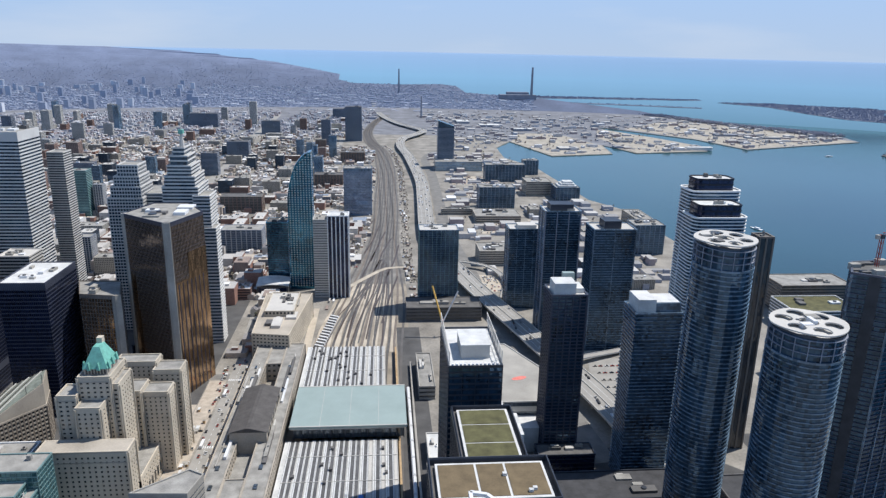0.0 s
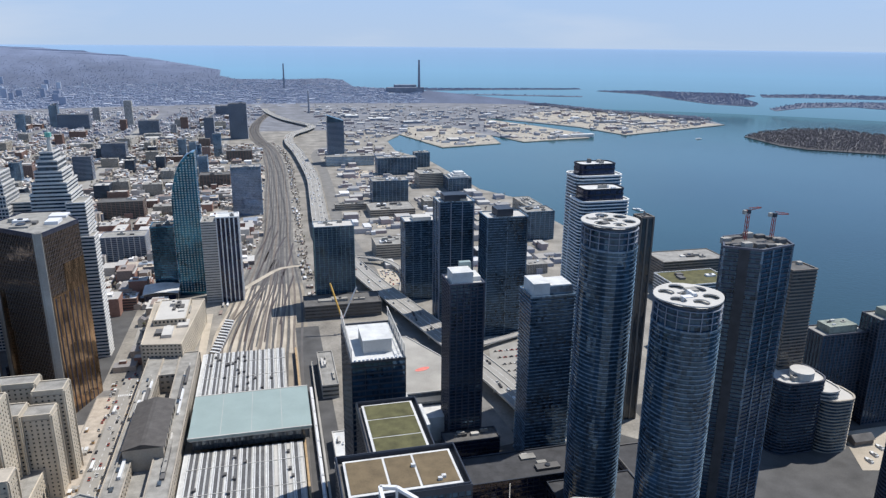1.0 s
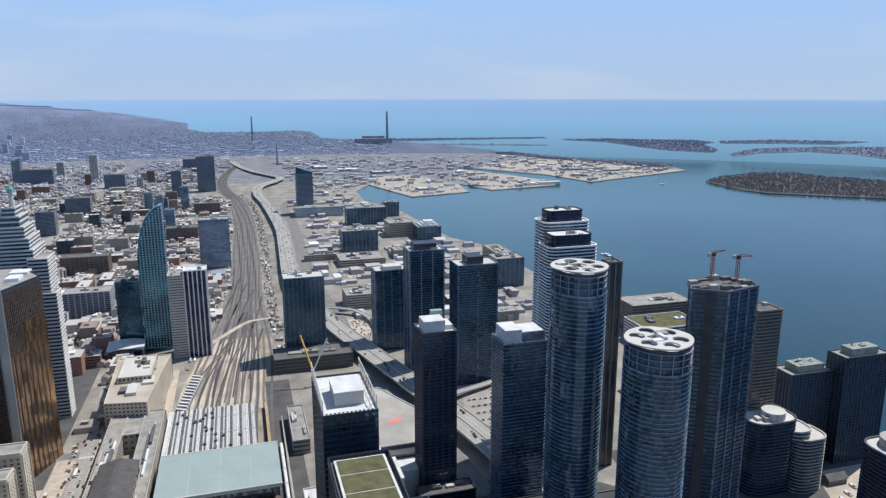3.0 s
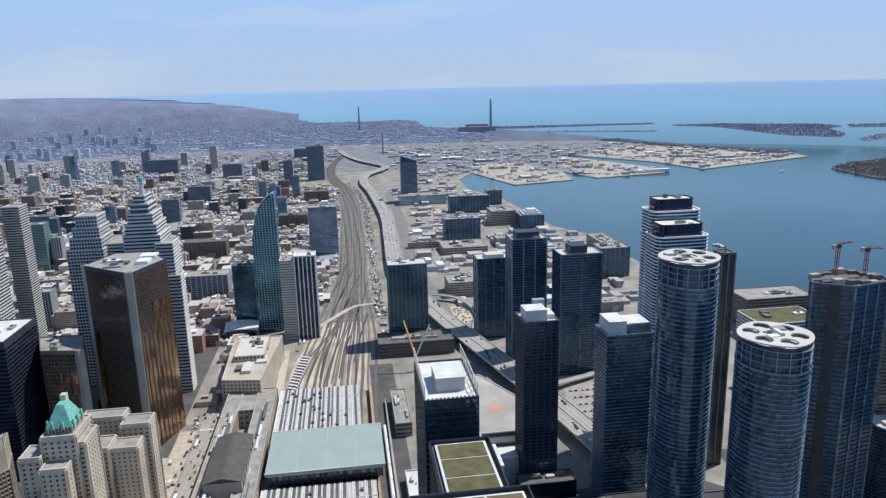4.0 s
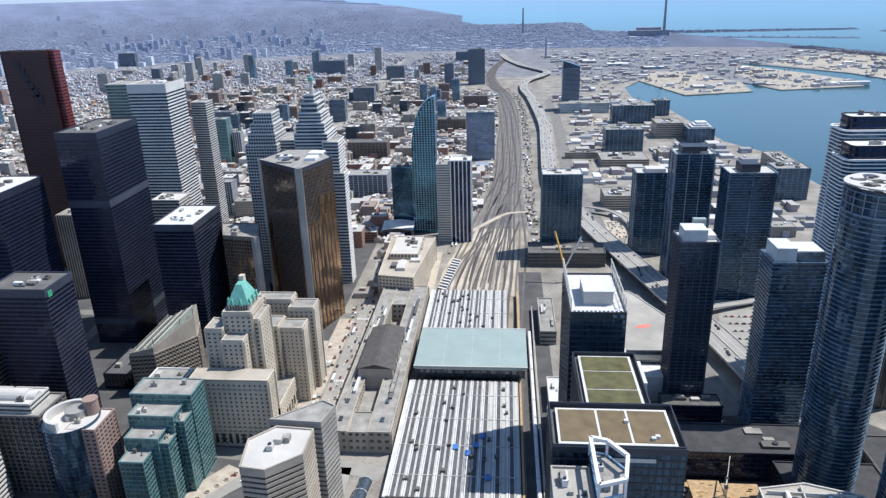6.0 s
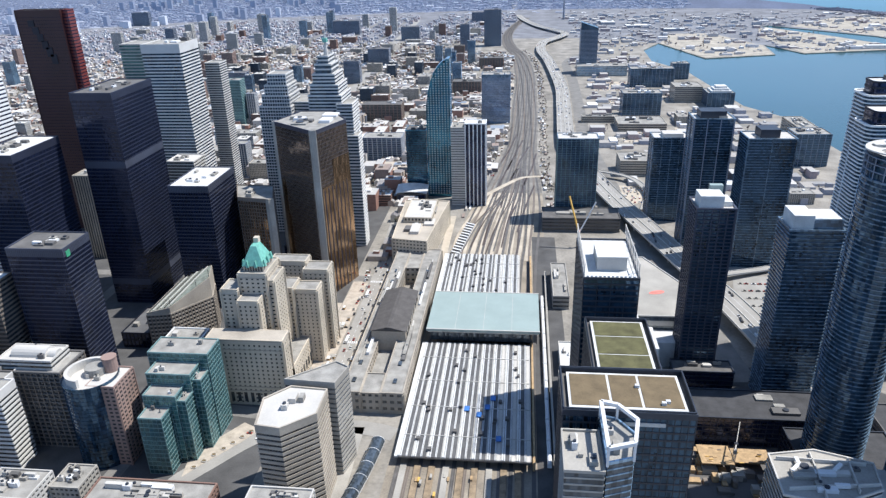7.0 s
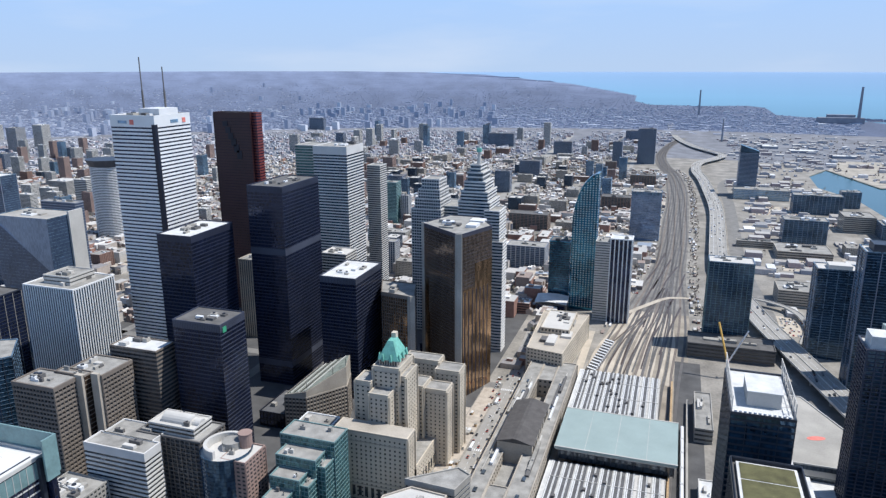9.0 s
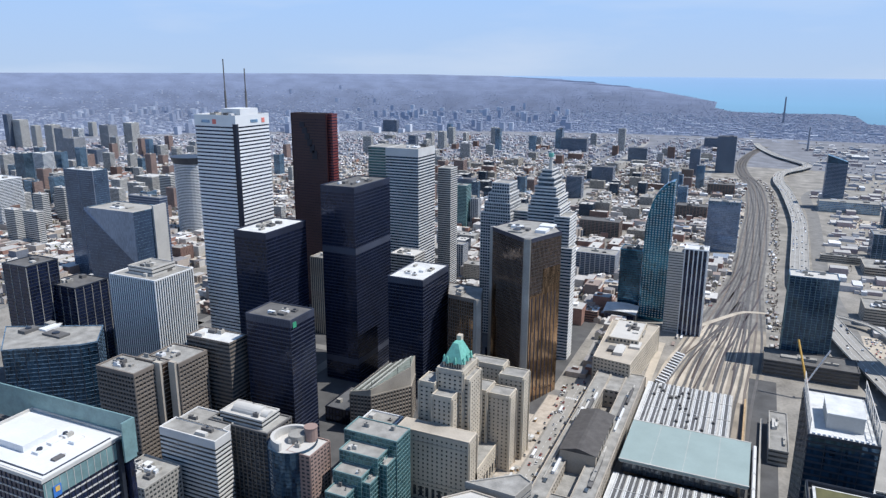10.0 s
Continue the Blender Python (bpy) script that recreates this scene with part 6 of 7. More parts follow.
for _ in range(1250):
    x, y = rng.uniform(150, 1950), rng.uniform(2280, 3900)
    if not (inside(COAST, x, y) and inside(COAST, x + 30, y) and inside(COAST, x, y - 30)) or math.hypot(x, y) > 3850 or abs(x - 60) < 130:
        continue
    u = rng.random()
    if u < 0.42:
        w, d = rng.uniform(10, 38), rng.uniform(10, 36)
        south.house(x, y, w, d, rng.uniform(4, 11), rng.choice((0, 0, 2.5)))
    elif u < 0.75:
        for j in range(4):
            south.house(x + rng.uniform(-25, 25), y + rng.uniform(-25, 25), rng.uniform(3, 10), rng.uniform(3, 12), rng.uniform(2, 5))
    else:
        trees.append((x, y, rng.uniform(3, 5.5)))
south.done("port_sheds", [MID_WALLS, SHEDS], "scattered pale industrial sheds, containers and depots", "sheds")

far_city = City()
for _ in range(19000):
    a = rng.uniform(-12, 60)
    r = 3780 * math.exp(abs(rng.gauss(0, 0.42)))
    x, y = -r * math.sin(radians(a)), r * math.cos(radians(a))
    if r > 20000 or not inside(COAST, x, y):
        continue
    if r > 6000 and rng.random() < (0.94 if 3 < a < 26 else 0.55):
        continue
    s = r / 3900
    u = rng.random()
    z = hill(x, y)
    if u < 0.012 and a > 14:
        far_city.house(x, y, rng.uniform(20, 34), rng.uniform(18, 30), rng.uniform(25, 60), z=z)
    elif u < 0.05:
        far_city.house(x, y, rng.uniform(20, 55), rng.uniform(20, 40), rng.uniform(5, 9), z=z)
    else:
        far_city.house(x, y, rng.uniform(7, 16) * s ** 0.4, rng.uniform(8, 16) * s ** 0.4, rng.uniform(3, 5.5), rng.choice((0, 0, 2)), z=z)
# pale tower clusters on the far ridges
for a0, r0, n, hh in ((44.0, 5150, 9, 70), (46.5, 5900, 8, 50), (51.5, 5600, 8, 50), (21.0, 5600, 5, 35), (28.0, 5200, 6, 45)):
    for k in range(n):
        a, r = radians(a0 + rng.uniform(-1.3, 1.3)), r0 + rng.uniform(-260, 260)
        x, y = -r * math.sin(a), r * math.cos(a)
        far_city.house(x, y, rng.uniform(22, 40), rng.uniform(18, 30), hh * rng.uniform(0.6, 1.15), z=hill(x, y))
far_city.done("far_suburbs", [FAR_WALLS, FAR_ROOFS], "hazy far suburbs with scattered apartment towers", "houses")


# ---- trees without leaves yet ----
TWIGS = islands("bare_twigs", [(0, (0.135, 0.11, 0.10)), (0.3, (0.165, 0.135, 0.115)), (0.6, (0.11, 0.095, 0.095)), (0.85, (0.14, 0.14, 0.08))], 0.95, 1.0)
# distant twigs are pale blue instead of brown: haze painted in
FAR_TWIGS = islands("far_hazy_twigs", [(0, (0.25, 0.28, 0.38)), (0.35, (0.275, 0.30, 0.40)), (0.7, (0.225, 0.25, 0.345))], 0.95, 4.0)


def tree_cloud(name, spots, mat, label, clumps=4, low=1.0):
    """Bare crowns: each a thin trunk and several ragged clumps of twigs."""
    g = Geo()
    for x, y, s in spots:
        z = hill(x, y)
        t = 0.12 * s
        k = len(g.v)
        g.v += [far(x - t, y - t, z), far(x + t, y - t, z), far(x, y + t, z), far(x, y, z + s * 1.6 * low)]
        g.f += [(k, k + 1, k + 3), (k + 1, k + 2, k + 3), (k + 2, k, k + 3)]
        for c in range(clumps):
            cx, cy, cz = x + rng.uniform(-0.6, 0.6) * s, y + rng.uniform(-0.6, 0.6) * s, z + s * rng.uniform(1.1, 2.2) * low
            q = s * rng.uniform(0.35, 0.65)
            k = len(g.v)
            for dx, dy, dz in ((1, 0, 0), (0.1, 1, 0.2), (-1, 0.1, -0.1), (0, -1, 0.1), (0.1, 0, 1), (0, 0.1, -0.8)):
                j = q * rng.uniform(0.6, 1.25)
                g.v.append(far(cx + dx * j, cy + dy * j, cz + dz * j))
            g.f += [(k, k + 1, k + 4), (k + 1, k + 2, k + 4), (k + 2, k + 3, k + 4), (k + 3, k, k + 4), (k + 1, k, k + 5), (k + 2, k + 1, k + 5), (k + 3, k + 2, k + 5), (k, k + 3, k + 5)]
    return single(name, g, mat, label, "trees", "stuff")


tree_cloud("street_trees", trees, TWIGS, "bare brown street trees between houses", 3)
isl = []
for nm in ("island_near",):
    o = ISLANDS[nm]
    for _ in range(17000):
        x, y = rng.uniform(1730, 2710), rng.uniform(1490, 2530)
        if inside(o, x, y) and rng.random() < 0.75:
            isl.append((x, y, rng.uniform(2.6, 4.6)))
ISLE_TWIGS = islands("island_twigs", [(0, (0.15, 0.135, 0.145)), (0.4, (0.135, 0.125, 0.14)), (0.7, (0.165, 0.15, 0.155)), (0.9, (0.14, 0.145, 0.12))], 0.95, 1.5)
tree_cloud("island_woods", isl[:6500], ISLE_TWIGS, "bare brown woods covering a low island", 4)
wood = []
for _ in range(5200):
    t = rng.random()
    x, y = 1985 - 480 * t + rng.uniform(-110, 10), 2900 + 850 * t + rng.uniform(-60, 40)
    if inside(COAST, x, y):
        wood.append((x, y, rng.uniform(3.5, 6)))
# port trees get twig colours blued by painted haze
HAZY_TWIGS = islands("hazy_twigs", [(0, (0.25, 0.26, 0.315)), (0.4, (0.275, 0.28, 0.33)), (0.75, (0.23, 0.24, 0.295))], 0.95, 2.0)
tree_cloud("port_woods", wood[:2600], HAZY_TWIGS, "hazy blue-grey belt of bare trees along the port shore", 4)
farw = []
for nm, n in (("island_mid", 9000), ("island_far", 9000), ("island_outer", 3000), ("spit", 2500), ("spit_inner", 700)):
    o = ISLANDS[nm]
    xs, ys = [p[0] for p in o], [p[1] for p in o]
    c = 0
    while c < n:
        x, y = rng.uniform(min(xs), max(xs)), rng.uniform(min(ys), max(ys))
        c += 1
        if inside(o, x, y) and rng.random() < 0.7:
            farw.append((x, y, rng.uniform(3.5, 6)))
for _ in range(17000):
    a = rng.uniform(-3, 60)
    r = 3800 * math.exp(abs(rng.gauss(0, 0.5)))
    x, y = -r * math.sin(radians(a)), r * math.cos(radians(a))
    if r < 16000 and inside(COAST, x, y):
        farw.append((x, y, rng.uniform(3.0, 5) * (r / 3900) ** 0.4))
farw += fartrees
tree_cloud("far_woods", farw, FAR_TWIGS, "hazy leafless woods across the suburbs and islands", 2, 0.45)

# ---- apartment blocks among the low city ----
PROTO = []
for i, (w, d, h, gl, bd, pr, lab) in enumerate(((26, 20, 48, "g_window", "brick", "brick", "brick apartment block with gridded windows"), (34, 18, 60, "g_grey", "lightconc", None, "pale apartment slab with balcony bands"),
                                               (24, 24, 75, "g_blue", "g_pale", None, "blue glass apartment tower with pale slabs"), (44, 20, 36, "g_window", "stone", "stone", "stone-coloured mid-rise block with flat roof"),
                                               (30, 26, 42, "g_navy", "darksteel", None, "dark glass mid-rise office with flat roof"), (22, 22, 66, "g_window", "pinkbrick", "pinkbrick", "pink brick apartment tower with flat roof"),
                                               (40, 30, 28, "g_window", "concrete", "concrete", "grey concrete commercial block with gridded windows"), (50, 24, 24, "g_window", "brick", "brick", "long low red brick warehouse building"))):
    o = thing("apartment_block", lab, "building", 0, 0, group="city blocks")
    tier(o, rect(-w / 2, w / 2, -d / 2, d / 2), 0, h, glass_m=gl, band=bd, fh=3.2, bh=1.5, proud=0.3, pier=pr, pw=1.4, gap=3.2, roof=("gravel", "lightconc", "darkroof")[i % 3], units=3)
    PROTO.append((o, max(w, d)))
spots = []


# known mid-rise blocks and apartment towers of the middle distance
for x, y, w, d, h, gl, bd, pr, rf, lab in (
    (-2989, 2034, 28, 24, 144, "g_navy", "hazeconc", None, "darkroof", "dark blue glazed block with a flat roof"),
    (-2947, 2060, 46, 39, 120, "g_grey", "lightconc", "lightconc", "lightconc", "pale concrete apartment slab with ribbed balconies"),
    (-2771, 2000, 29, 24, 106, "g_grey", "lightconc", "lightconc", "lightconc", "pale concrete apartment slab with ribbed balconies"),
    (-2677, 2006, 46, 38, 112, "g_grey", "lightconc", "lightconc", "lightconc", "pale concrete apartment slab with ribbed balconies"),
    (-2505, 1921, 48, 40, 111, "g_grey", "hazeconc", "lightconc", "gravel", "grey apartment tower with pale end walls"),
    (-2617, 2079, 33, 27, 94, "g_navy", "white", None, "whiteroof", "white-banded apartment tower with deep balconies"),
    (-3040, 2498, 30, 25, 78, "g_grey", "lightconc", "lightconc", "lightconc", "pale concrete apartment slab with ribbed balconies"),
    (-2618, 2229, 54, 45, 98, "g_grey", "hazeconc", "lightconc", "gravel", "grey apartment tower with pale end walls"),
    (-2602, 2341, 50, 42, 101, "g_grey", "lightconc", "lightconc", "lightconc", "pale concrete apartment slab with ribbed balconies"),
    (-1824, 1328, 40, 33, 112, "g_navy", "white", None, "whiteroof", "white-banded apartment tower with deep balconies"),
    (-1934, 1349, 41, 34, 104, "g_blue", "balcony", None, "lightconc", "blue-grey glass apartment tower"),
    (-1522, 996, 68, 57, 107, "g_navy", "white", None, "whiteroof", "white-banded apartment tower with deep balconies"),
    (-2365, 1856, 59, 49, 85, "g_grey", "hazeconc", "lightconc", "gravel", "grey apartment tower with pale end walls"),
    (-2225, 1833, 48, 40, 52, "g_navy", "hazeconc", None, "darkroof", "dark blue glazed block with a flat roof"),
    (-1618, 1396, 33, 27, 43, "g_grey", "lightconc", "lightconc", "lightconc", "pale concrete apartment slab with ribbed balconies"),
    (-1580, 1473, 62, 52, 45, "g_window", "lightconc", None, "lightconc", "broad pale block with rooftop plant"),
    (-1862, 3434, 84, 30, 70, "g_navy", "hazeconc", None, "darkroof", "dark blue glazed block with a flat roof"),
    (-1424, 2833, 36, 30, 55, "g_navy", "hazeconc", None, "darkroof", "dark blue glazed block with a flat roof"),
    (-1356, 2866, 28, 28, 67, "g_grey", "lightconc", "lightconc", "lightconc", "pale concrete apartment slab with ribbed balconies"),
    (-1279, 2829, 30, 29, 78, "g_grey", "lightconc", "lightconc", "lightconc", "pale concrete apartment slab with ribbed balconies"),
    (-1307, 2997, 24, 23, 82, "g_grey", "lightconc", "lightconc", "lightconc", "pale concrete apartment slab with ribbed balconies"),
    (-601, 1442, 29, 28, 93, "g_green", "paleband", None, "gravel", "green glass apartment tower with pale slab edges"),
    (-783, 1877, 74, 30, 36, "g_navy", "hazeconc", None, "darkroof", "dark blue glazed block with a flat roof"),
    (-898, 1907, 18, 17, 51, "g_window", "brick", "brick", "gravel", "red brick apartment block among low houses"),
    (-964, 2136, 26, 25, 47, "g_window", "pinkbrick", "pinkbrick", "gravel", "pinkish brick apartment slab"),
    (-887, 2106, 33, 30, 57, "g_window", "pinkbrick", "pinkbrick", "gravel", "pinkish brick apartment slab"),
    (-675, 1709, 17, 16, 57, "g_blue", "balcony", None, "lightconc", "blue-grey glass apartment tower"),
    (-459, 1910, 43, 28, 59, "g_navy", "hazeconc", None, "darkroof", "dark blue glazed block with a flat roof"),
    (-554, 3120, 29, 19, 97, "g_grey", "lightconc", "lightconc", "lightconc", "pale concrete apartment slab with ribbed balconies"),
    (-440, 2198, 65, 38, 52, "g_navy", "hazeconc", None, "darkroof", "dark blue glazed block with a flat roof"),
    (-434, 2819, 71, 38, 50, "g_navy", "hazeconc", None, "darkroof", "dark blue glazed block with a flat roof"),
    (-739, 3032, 114, 38, 55, "g_navy", "hazeconc", None, "darkroof", "dark blue glazed block with a flat roof"),
    (-295, 1480, 84, 38, 34, "g_window", "brownconc", "brick", "darkroof", "long brown brick warehouse with a dark roof"),
    (-239, 1187, 68, 38, 39, "g_navy", "hazeconc", "lightconc", "gravel", "dark glazed office framed in pale piers"),
    (-452, 1074, 21, 21, 56, "g_navy", "hazeconc", "lightconc", "gravel", "dark glazed office framed in pale piers"),
    (-531, 1188, 24, 23, 48, "g_navy", "white", None, "whiteroof", "white-banded apartment tower with deep balconies"),
    (-200, 1716, 45, 29, 29, "g_navy", "hazeconc", None, "darkroof", "dark blue glazed block with a flat roof"),
    (-134, 1752, 69, 38, 32, "g_window", "brownconc", "brick", "darkroof", "long brown brick warehouse with a dark roof"),
    (-208, 2397, 34, 22, 32, "g_window", "brownconc", "brick", "darkroof", "long brown brick warehouse with a dark roof"),
    (-91, 2142, 71, 38, 30, "g_window", "brownconc", "brick", "darkroof", "long brown brick warehouse with a dark roof"),
    (-343, 2764, 19, 16, 38, "g_grey", "hazeconc", "lightconc", "gravel", "grey apartment tower with pale end walls"),
    (-573, 1452, 18, 17, 62, "g_grey", "hazeconc", "lightconc", "gravel", "grey apartment tower with pale end walls"),
    (-202, 3456, 72, 38, 43, "g_navy", "hazeconc", None, "darkroof", "dark blue glazed block with a flat roof"),
):
    tower("apartment_building" if h > 45 else "city_building", lab, x - w / 2, x + w / 2, y - d / 2, y + d / 2, h, glass_m=gl, band=bd, fh=3.2, bh=1.3, proud=0.4, pier=pr, pw=1.2, gap=4.5 if w < 60 else 8, roof=rf, units=2, group="mid-distance buildings")
    spots.append((x, y, max(w, d) * 0.7 + 12))


def place(i, x, y, k=1.0):
    if taken(x, y) or any(math.hypot(x - a, y - c) < q for a, c, q in spots):
        return
    o, q = PROTO[i]
    spots.append((x, y, q + 4))
    copy_thing(o, pose(x, y, 0, 0, 0, rng.choice((0, 90, 0))) @ Matrix.Diagonal((rng.uniform(0.75, 1.25), rng.uniform(0.75, 1.25), rng.uniform(0.45, 1.0) * k, 1)))


for _ in range(150):
    place(rng.choice((2, 3, 4, 5, 6, 7, 7, 6, 3, 4)), rng.uniform(-900, -130), rng.uniform(960, 2300))
for _ in range(70):
    place(rng.choice((1, 1, 2, 0, 5, 4)), rng.uniform(-2300, -800), rng.uniform(700, 2400))
for _ in range(75):
    a, r = radians(rng.uniform(43, 59)), rng.uniform(1500, 3200)
    place(rng.choice((1, 1, 1, 2, 5)), -r * math.sin(a), r * math.cos(a), 1.35)
for _ in range(14):
    place(rng.choice((1, 2, 1)), rng.uniform(-1500, -500), rng.uniform(2300, 3300), 1.3)
for _ in range(40):
    place(rng.choice((0, 3, 6, 7)), rng.uniform(-1800, -150), rng.uniform(2200, 3300))
for _ in range(14):
    place(rng.choice((3, 4, 6)), rng.uniform(300, 420), rng.uniform(960, 1450), 0.6)
for o, q in PROTO:
    o.location = (-1500 - 60 * PROTO.index((o, q)), 1000 + 70 * PROTO.index((o, q)), 0)


# ---- vehicles ----
def make_car(label, mat, length=4.6, h=1.5, name="car"):
    o = thing(name, label, "car" if name == "car" else "bus", 0, 0, group="vehicles")
    w, l = 0.92, length / 2
    if name == "car":
        part("body", Geo().prism(rect(-w, w, -l, l), 0.35, 0.9), M[mat], o)
        part("cabin", Geo().prism(rect(-w + 0.05, w - 0.05, -l * 0.62, l * 0.45), 0.9, h, rect(-w + 0.2, w - 0.2, -l * 0.45, l * 0.22)), M["g_window"], o)
    else:
        w = 1.3
        part("body", Geo().prism(rect(-w, w, -l, l), 0.4, 3.0).prism(rect(-w, w, -l, l), 3.0, 3.2, rect(-w + 0.2, w - 0.2, -l + 0.2, l - 0.2)), M[mat], o)
        part("window_strip", Geo().box(-w - 0.02, w + 0.02, -l + 0.4, l - 0.4, 1.5, 2.4), M["g_window"], o)
    for x in (-w, w):
        for y in (-l * 0.62, l * 0.62):
            part("wheel", Geo().prism([(x - 0.12, y - 0.33), (x + 0.12, y - 0.33), (x + 0.12, y + 0.33), (x - 0.12, y + 0.33)], 0.0, 0.66), M["black"], o)
    return o


CARS = [make_car("white parked car with dark windows", "whitepaint"), make_car("black car with dark tinted windows", "black"), make_car("grey car on the street surface", "concrete"), make_car("dark red car on the street", "cranered")]
BUS = make_car("white and green city bus standing outside", "whitepaint", 12, 3.2, "bus")
crng = random.Random(5)
lot = thing("parking_lot", "pale asphalt parking lot filled with cars", "parking lot", 245, 665, kind="structure")
part("lot_surface", Geo().prism([(212, 625), (232, 598), (284, 640), (284, 728), (236, 728)], 0.13, 0.2), M["roadpale"], lot)


def park(proto, x, y, turn, z=0.1):
    copy_thing(proto, pose(x, y, z, 0, 0, turn))


for i in range(34):
    park(crng.choice(CARS), crng.choice((-163, -159.5, -155, -152)) + crng.uniform(-0.3, 0.3), 400 + i * 10.3 + crng.uniform(-3, 3), 0)
for i in range(30):
    park(crng.choice(CARS), 238 + (i % 6) * 7 + crng.uniform(-0.5, 0.5), 640 + (i // 6) * 17, 90, 0.2)
for i in range(26):
    p = HWY[12 + i * 2] if 12 + i * 2 < len(HWY) else HWY[-1]
    park(crng.choice(CARS), p.x + crng.choice((-10, -5, 5, 10)), p.y, 0, p.z)
for i in range(24):
    park(crng.choice(CARS), -330 + crng.uniform(-150, 170), 420 + crng.choice((-3, 3)), 90)
for i in range(12):
    park(BUS, -76 + i * 1.1, 772 + i * 8.5, 62)
for i in range(3):
    park(BUS, -161, 470 + i * 95, 0)
for i in range(46):
    park(crng.choice(CARS), crng.choice((-171, -168, -147.5, -144, -165.5)) + crng.uniform(-0.5, 0.5), 395 + i * 7.4 + crng.uniform(-2, 2), crng.choice((0, 0, 8, 90)), 0.21)
CARS[0].location, CARS[1].location, CARS[2].location, CARS[3].location, BUS.location = (-150, 720, 0.1), (-153, 735, 0.1), (-163, 745, 0.1), (-158, 765, 0.1), (-152, 790, 0.1)

# dark sheet paints the towers' shade over the southern ground
single("road_shade_south", Geo().prism([(80, 190), (420, 190), (330, 300), (330, 480), (250, 560), (80, 500)], 0.015, 0.05), M["shaderoad"], "asphalt ground darkened with painted tower shade below waterfront towers", "road", "structure")
# downtown asphalt, darkened for the shade between office towers
single("road_shade_downtown", Geo().box(-790, -184, 150, 935, 0.015, 0.05), M["shaderoad"], "asphalt ground darkened with painted shade between office towers", "road", "structure")
# kerbed pavements beside the station and hotel
for x0, x1, y0, y1, lab in ((-151, -140, 380, 745, "pale stone pavement in front of the station"), (-183, -166, 440, 690, "pale stone pavement beside the hotel"), (-215, -184, 577, 640, "stone plaza east of the hotel"),
                            (-95, -86, 700, 900, "pale concrete apron beside the tracks"), (-240, -216, 580, 640, "pale paved crossing at the street corner")):
    single("pavement", Geo().box(x0, x1, y0, y1, 0.05, 0.2), M["pinkpave" if x0 < -180 else "paving"], lab, "pavement", "structure")

# ---- ground details round the station and the hotel ----
for pts, w, mm, lab in (([(-241, 330), (-240, 362), (-222, 390), (-200, 418), (-176, 434), (-120, 437), (-92, 430)], 8, "roadpale", "pale curving street round an office plaza"),
                        ([(-118, 300), (-121, 380), (-122, 437)], 5, "concrete", "narrow service street beside the skywalk"),
                        ([(-330, 440), (-260, 452), (-184, 446)], 7, "asphalt", "asphalt street west of the hotel")):
    single("road", strip(Geo(), spline(pts, 10), -w, w, 0.14, 0.2), M[mm], lab, "road", "structure")
plaza = [(-237, 372), (-226, 388), (-208, 412), (-198, 428), (-214, 436), (-226, 418), (-240, 390)]
single("plaza", Geo().prism(plaza, 0.2, 0.32), M["pinkpave"], "pale curving paved plaza with planters", "plaza", "structure")
for i in range(7):
    x, y = -232 + i * 4.6, 382 + i * 7.2
    p = thing("planter", "round concrete planter on the plaza", "planter", x, y, 0.32, group="plaza planters")
    part("rim", Geo().prism(ellipse(x, y, 2.2, 1.6, 12), 0.32, 1.1), M["lightconc"], p)
    part("soil", Geo().prism(ellipse(x, y, 1.8, 1.2, 12), 1.1, 1.25), M["drysedum"], p)
for i in range(40):
    y = 392 + i * 9
    single("lane_mark", Geo().box(-157.3, -157.0, y, y + 4, 0.205, 0.215), M["whitepaint"], "short white painted lane line on asphalt", "lane marking", "structure")
for k, y in enumerate((446, 560, 690)):
    for i in range(7):
        single("crosswalk_bar", Geo().box(-164 + i * 2, -163 + i * 2, y, y + 4, 0.205, 0.215), M["whitepaint"], "white painted crosswalk bar on the street", "crosswalk", "structure")
grng = random.Random(23)
for i in range(64):
    x, y = grng.uniform(-182, -142), grng.uniform(400, 720)
    if -166 < x < -151:
        x = grng.choice((-168.5, -148.5))
    w, d, h = grng.uniform(1.5, 3), grng.uniform(2, 7), grng.uniform(1.6, 2.8)
    p = thing("site_cabin", "small pale kiosk or hoarding on the pavement", "kiosk", x, y, 0.2, group="street kiosks")
    part("cabin_wall", Geo().box(x - w / 2, x + w / 2, y - d / 2, y + d / 2, 0.2, 0.2 + h), M[grng.choice(("lightconc", "whitepaint", "wood", "concrete"))], p)
    part("cabin_roof", Geo().box(x - w / 2 - 0.15, x + w / 2 + 0.15, y - d / 2 - 0.15, y + d / 2 + 0.15, 0.2 + h, 0.4 + h), M[grng.choice(("whiteroof", "gravel", "concrete"))], p)
# platform clutter west of the shed
for i in range(26):
    x, y = grng.choice((-77, -67, -57, -47, -37, -27)) + grng.uniform(-3, 3), grng.uniform(330, 392)
    single("material_stack", Geo().box(x - 0.8, x + 0.8, y - 2, y + 2, 1.3, 1.3 + grng.uniform(0.6, 2.2)), M[grng.choice(("wood", "darkconc", "yellow", "bluepaint", "concrete"))], "stack of building material on a platform", "building material", group="material stacks")
# cars filling the lots south of the highway and beside the tracks
PAINTS = islands("car_paints", [(0, (0.75, 0.75, 0.75)), (0.3, (0.05, 0.05, 0.055)), (0.55, (0.35, 0.36, 0.38)), (0.75, (0.16, 0.16, 0.17)), (0.9, (0.35, 0.05, 0.04)), (0.95, (0.06, 0.12, 0.32))], 0.35)
lots = City()
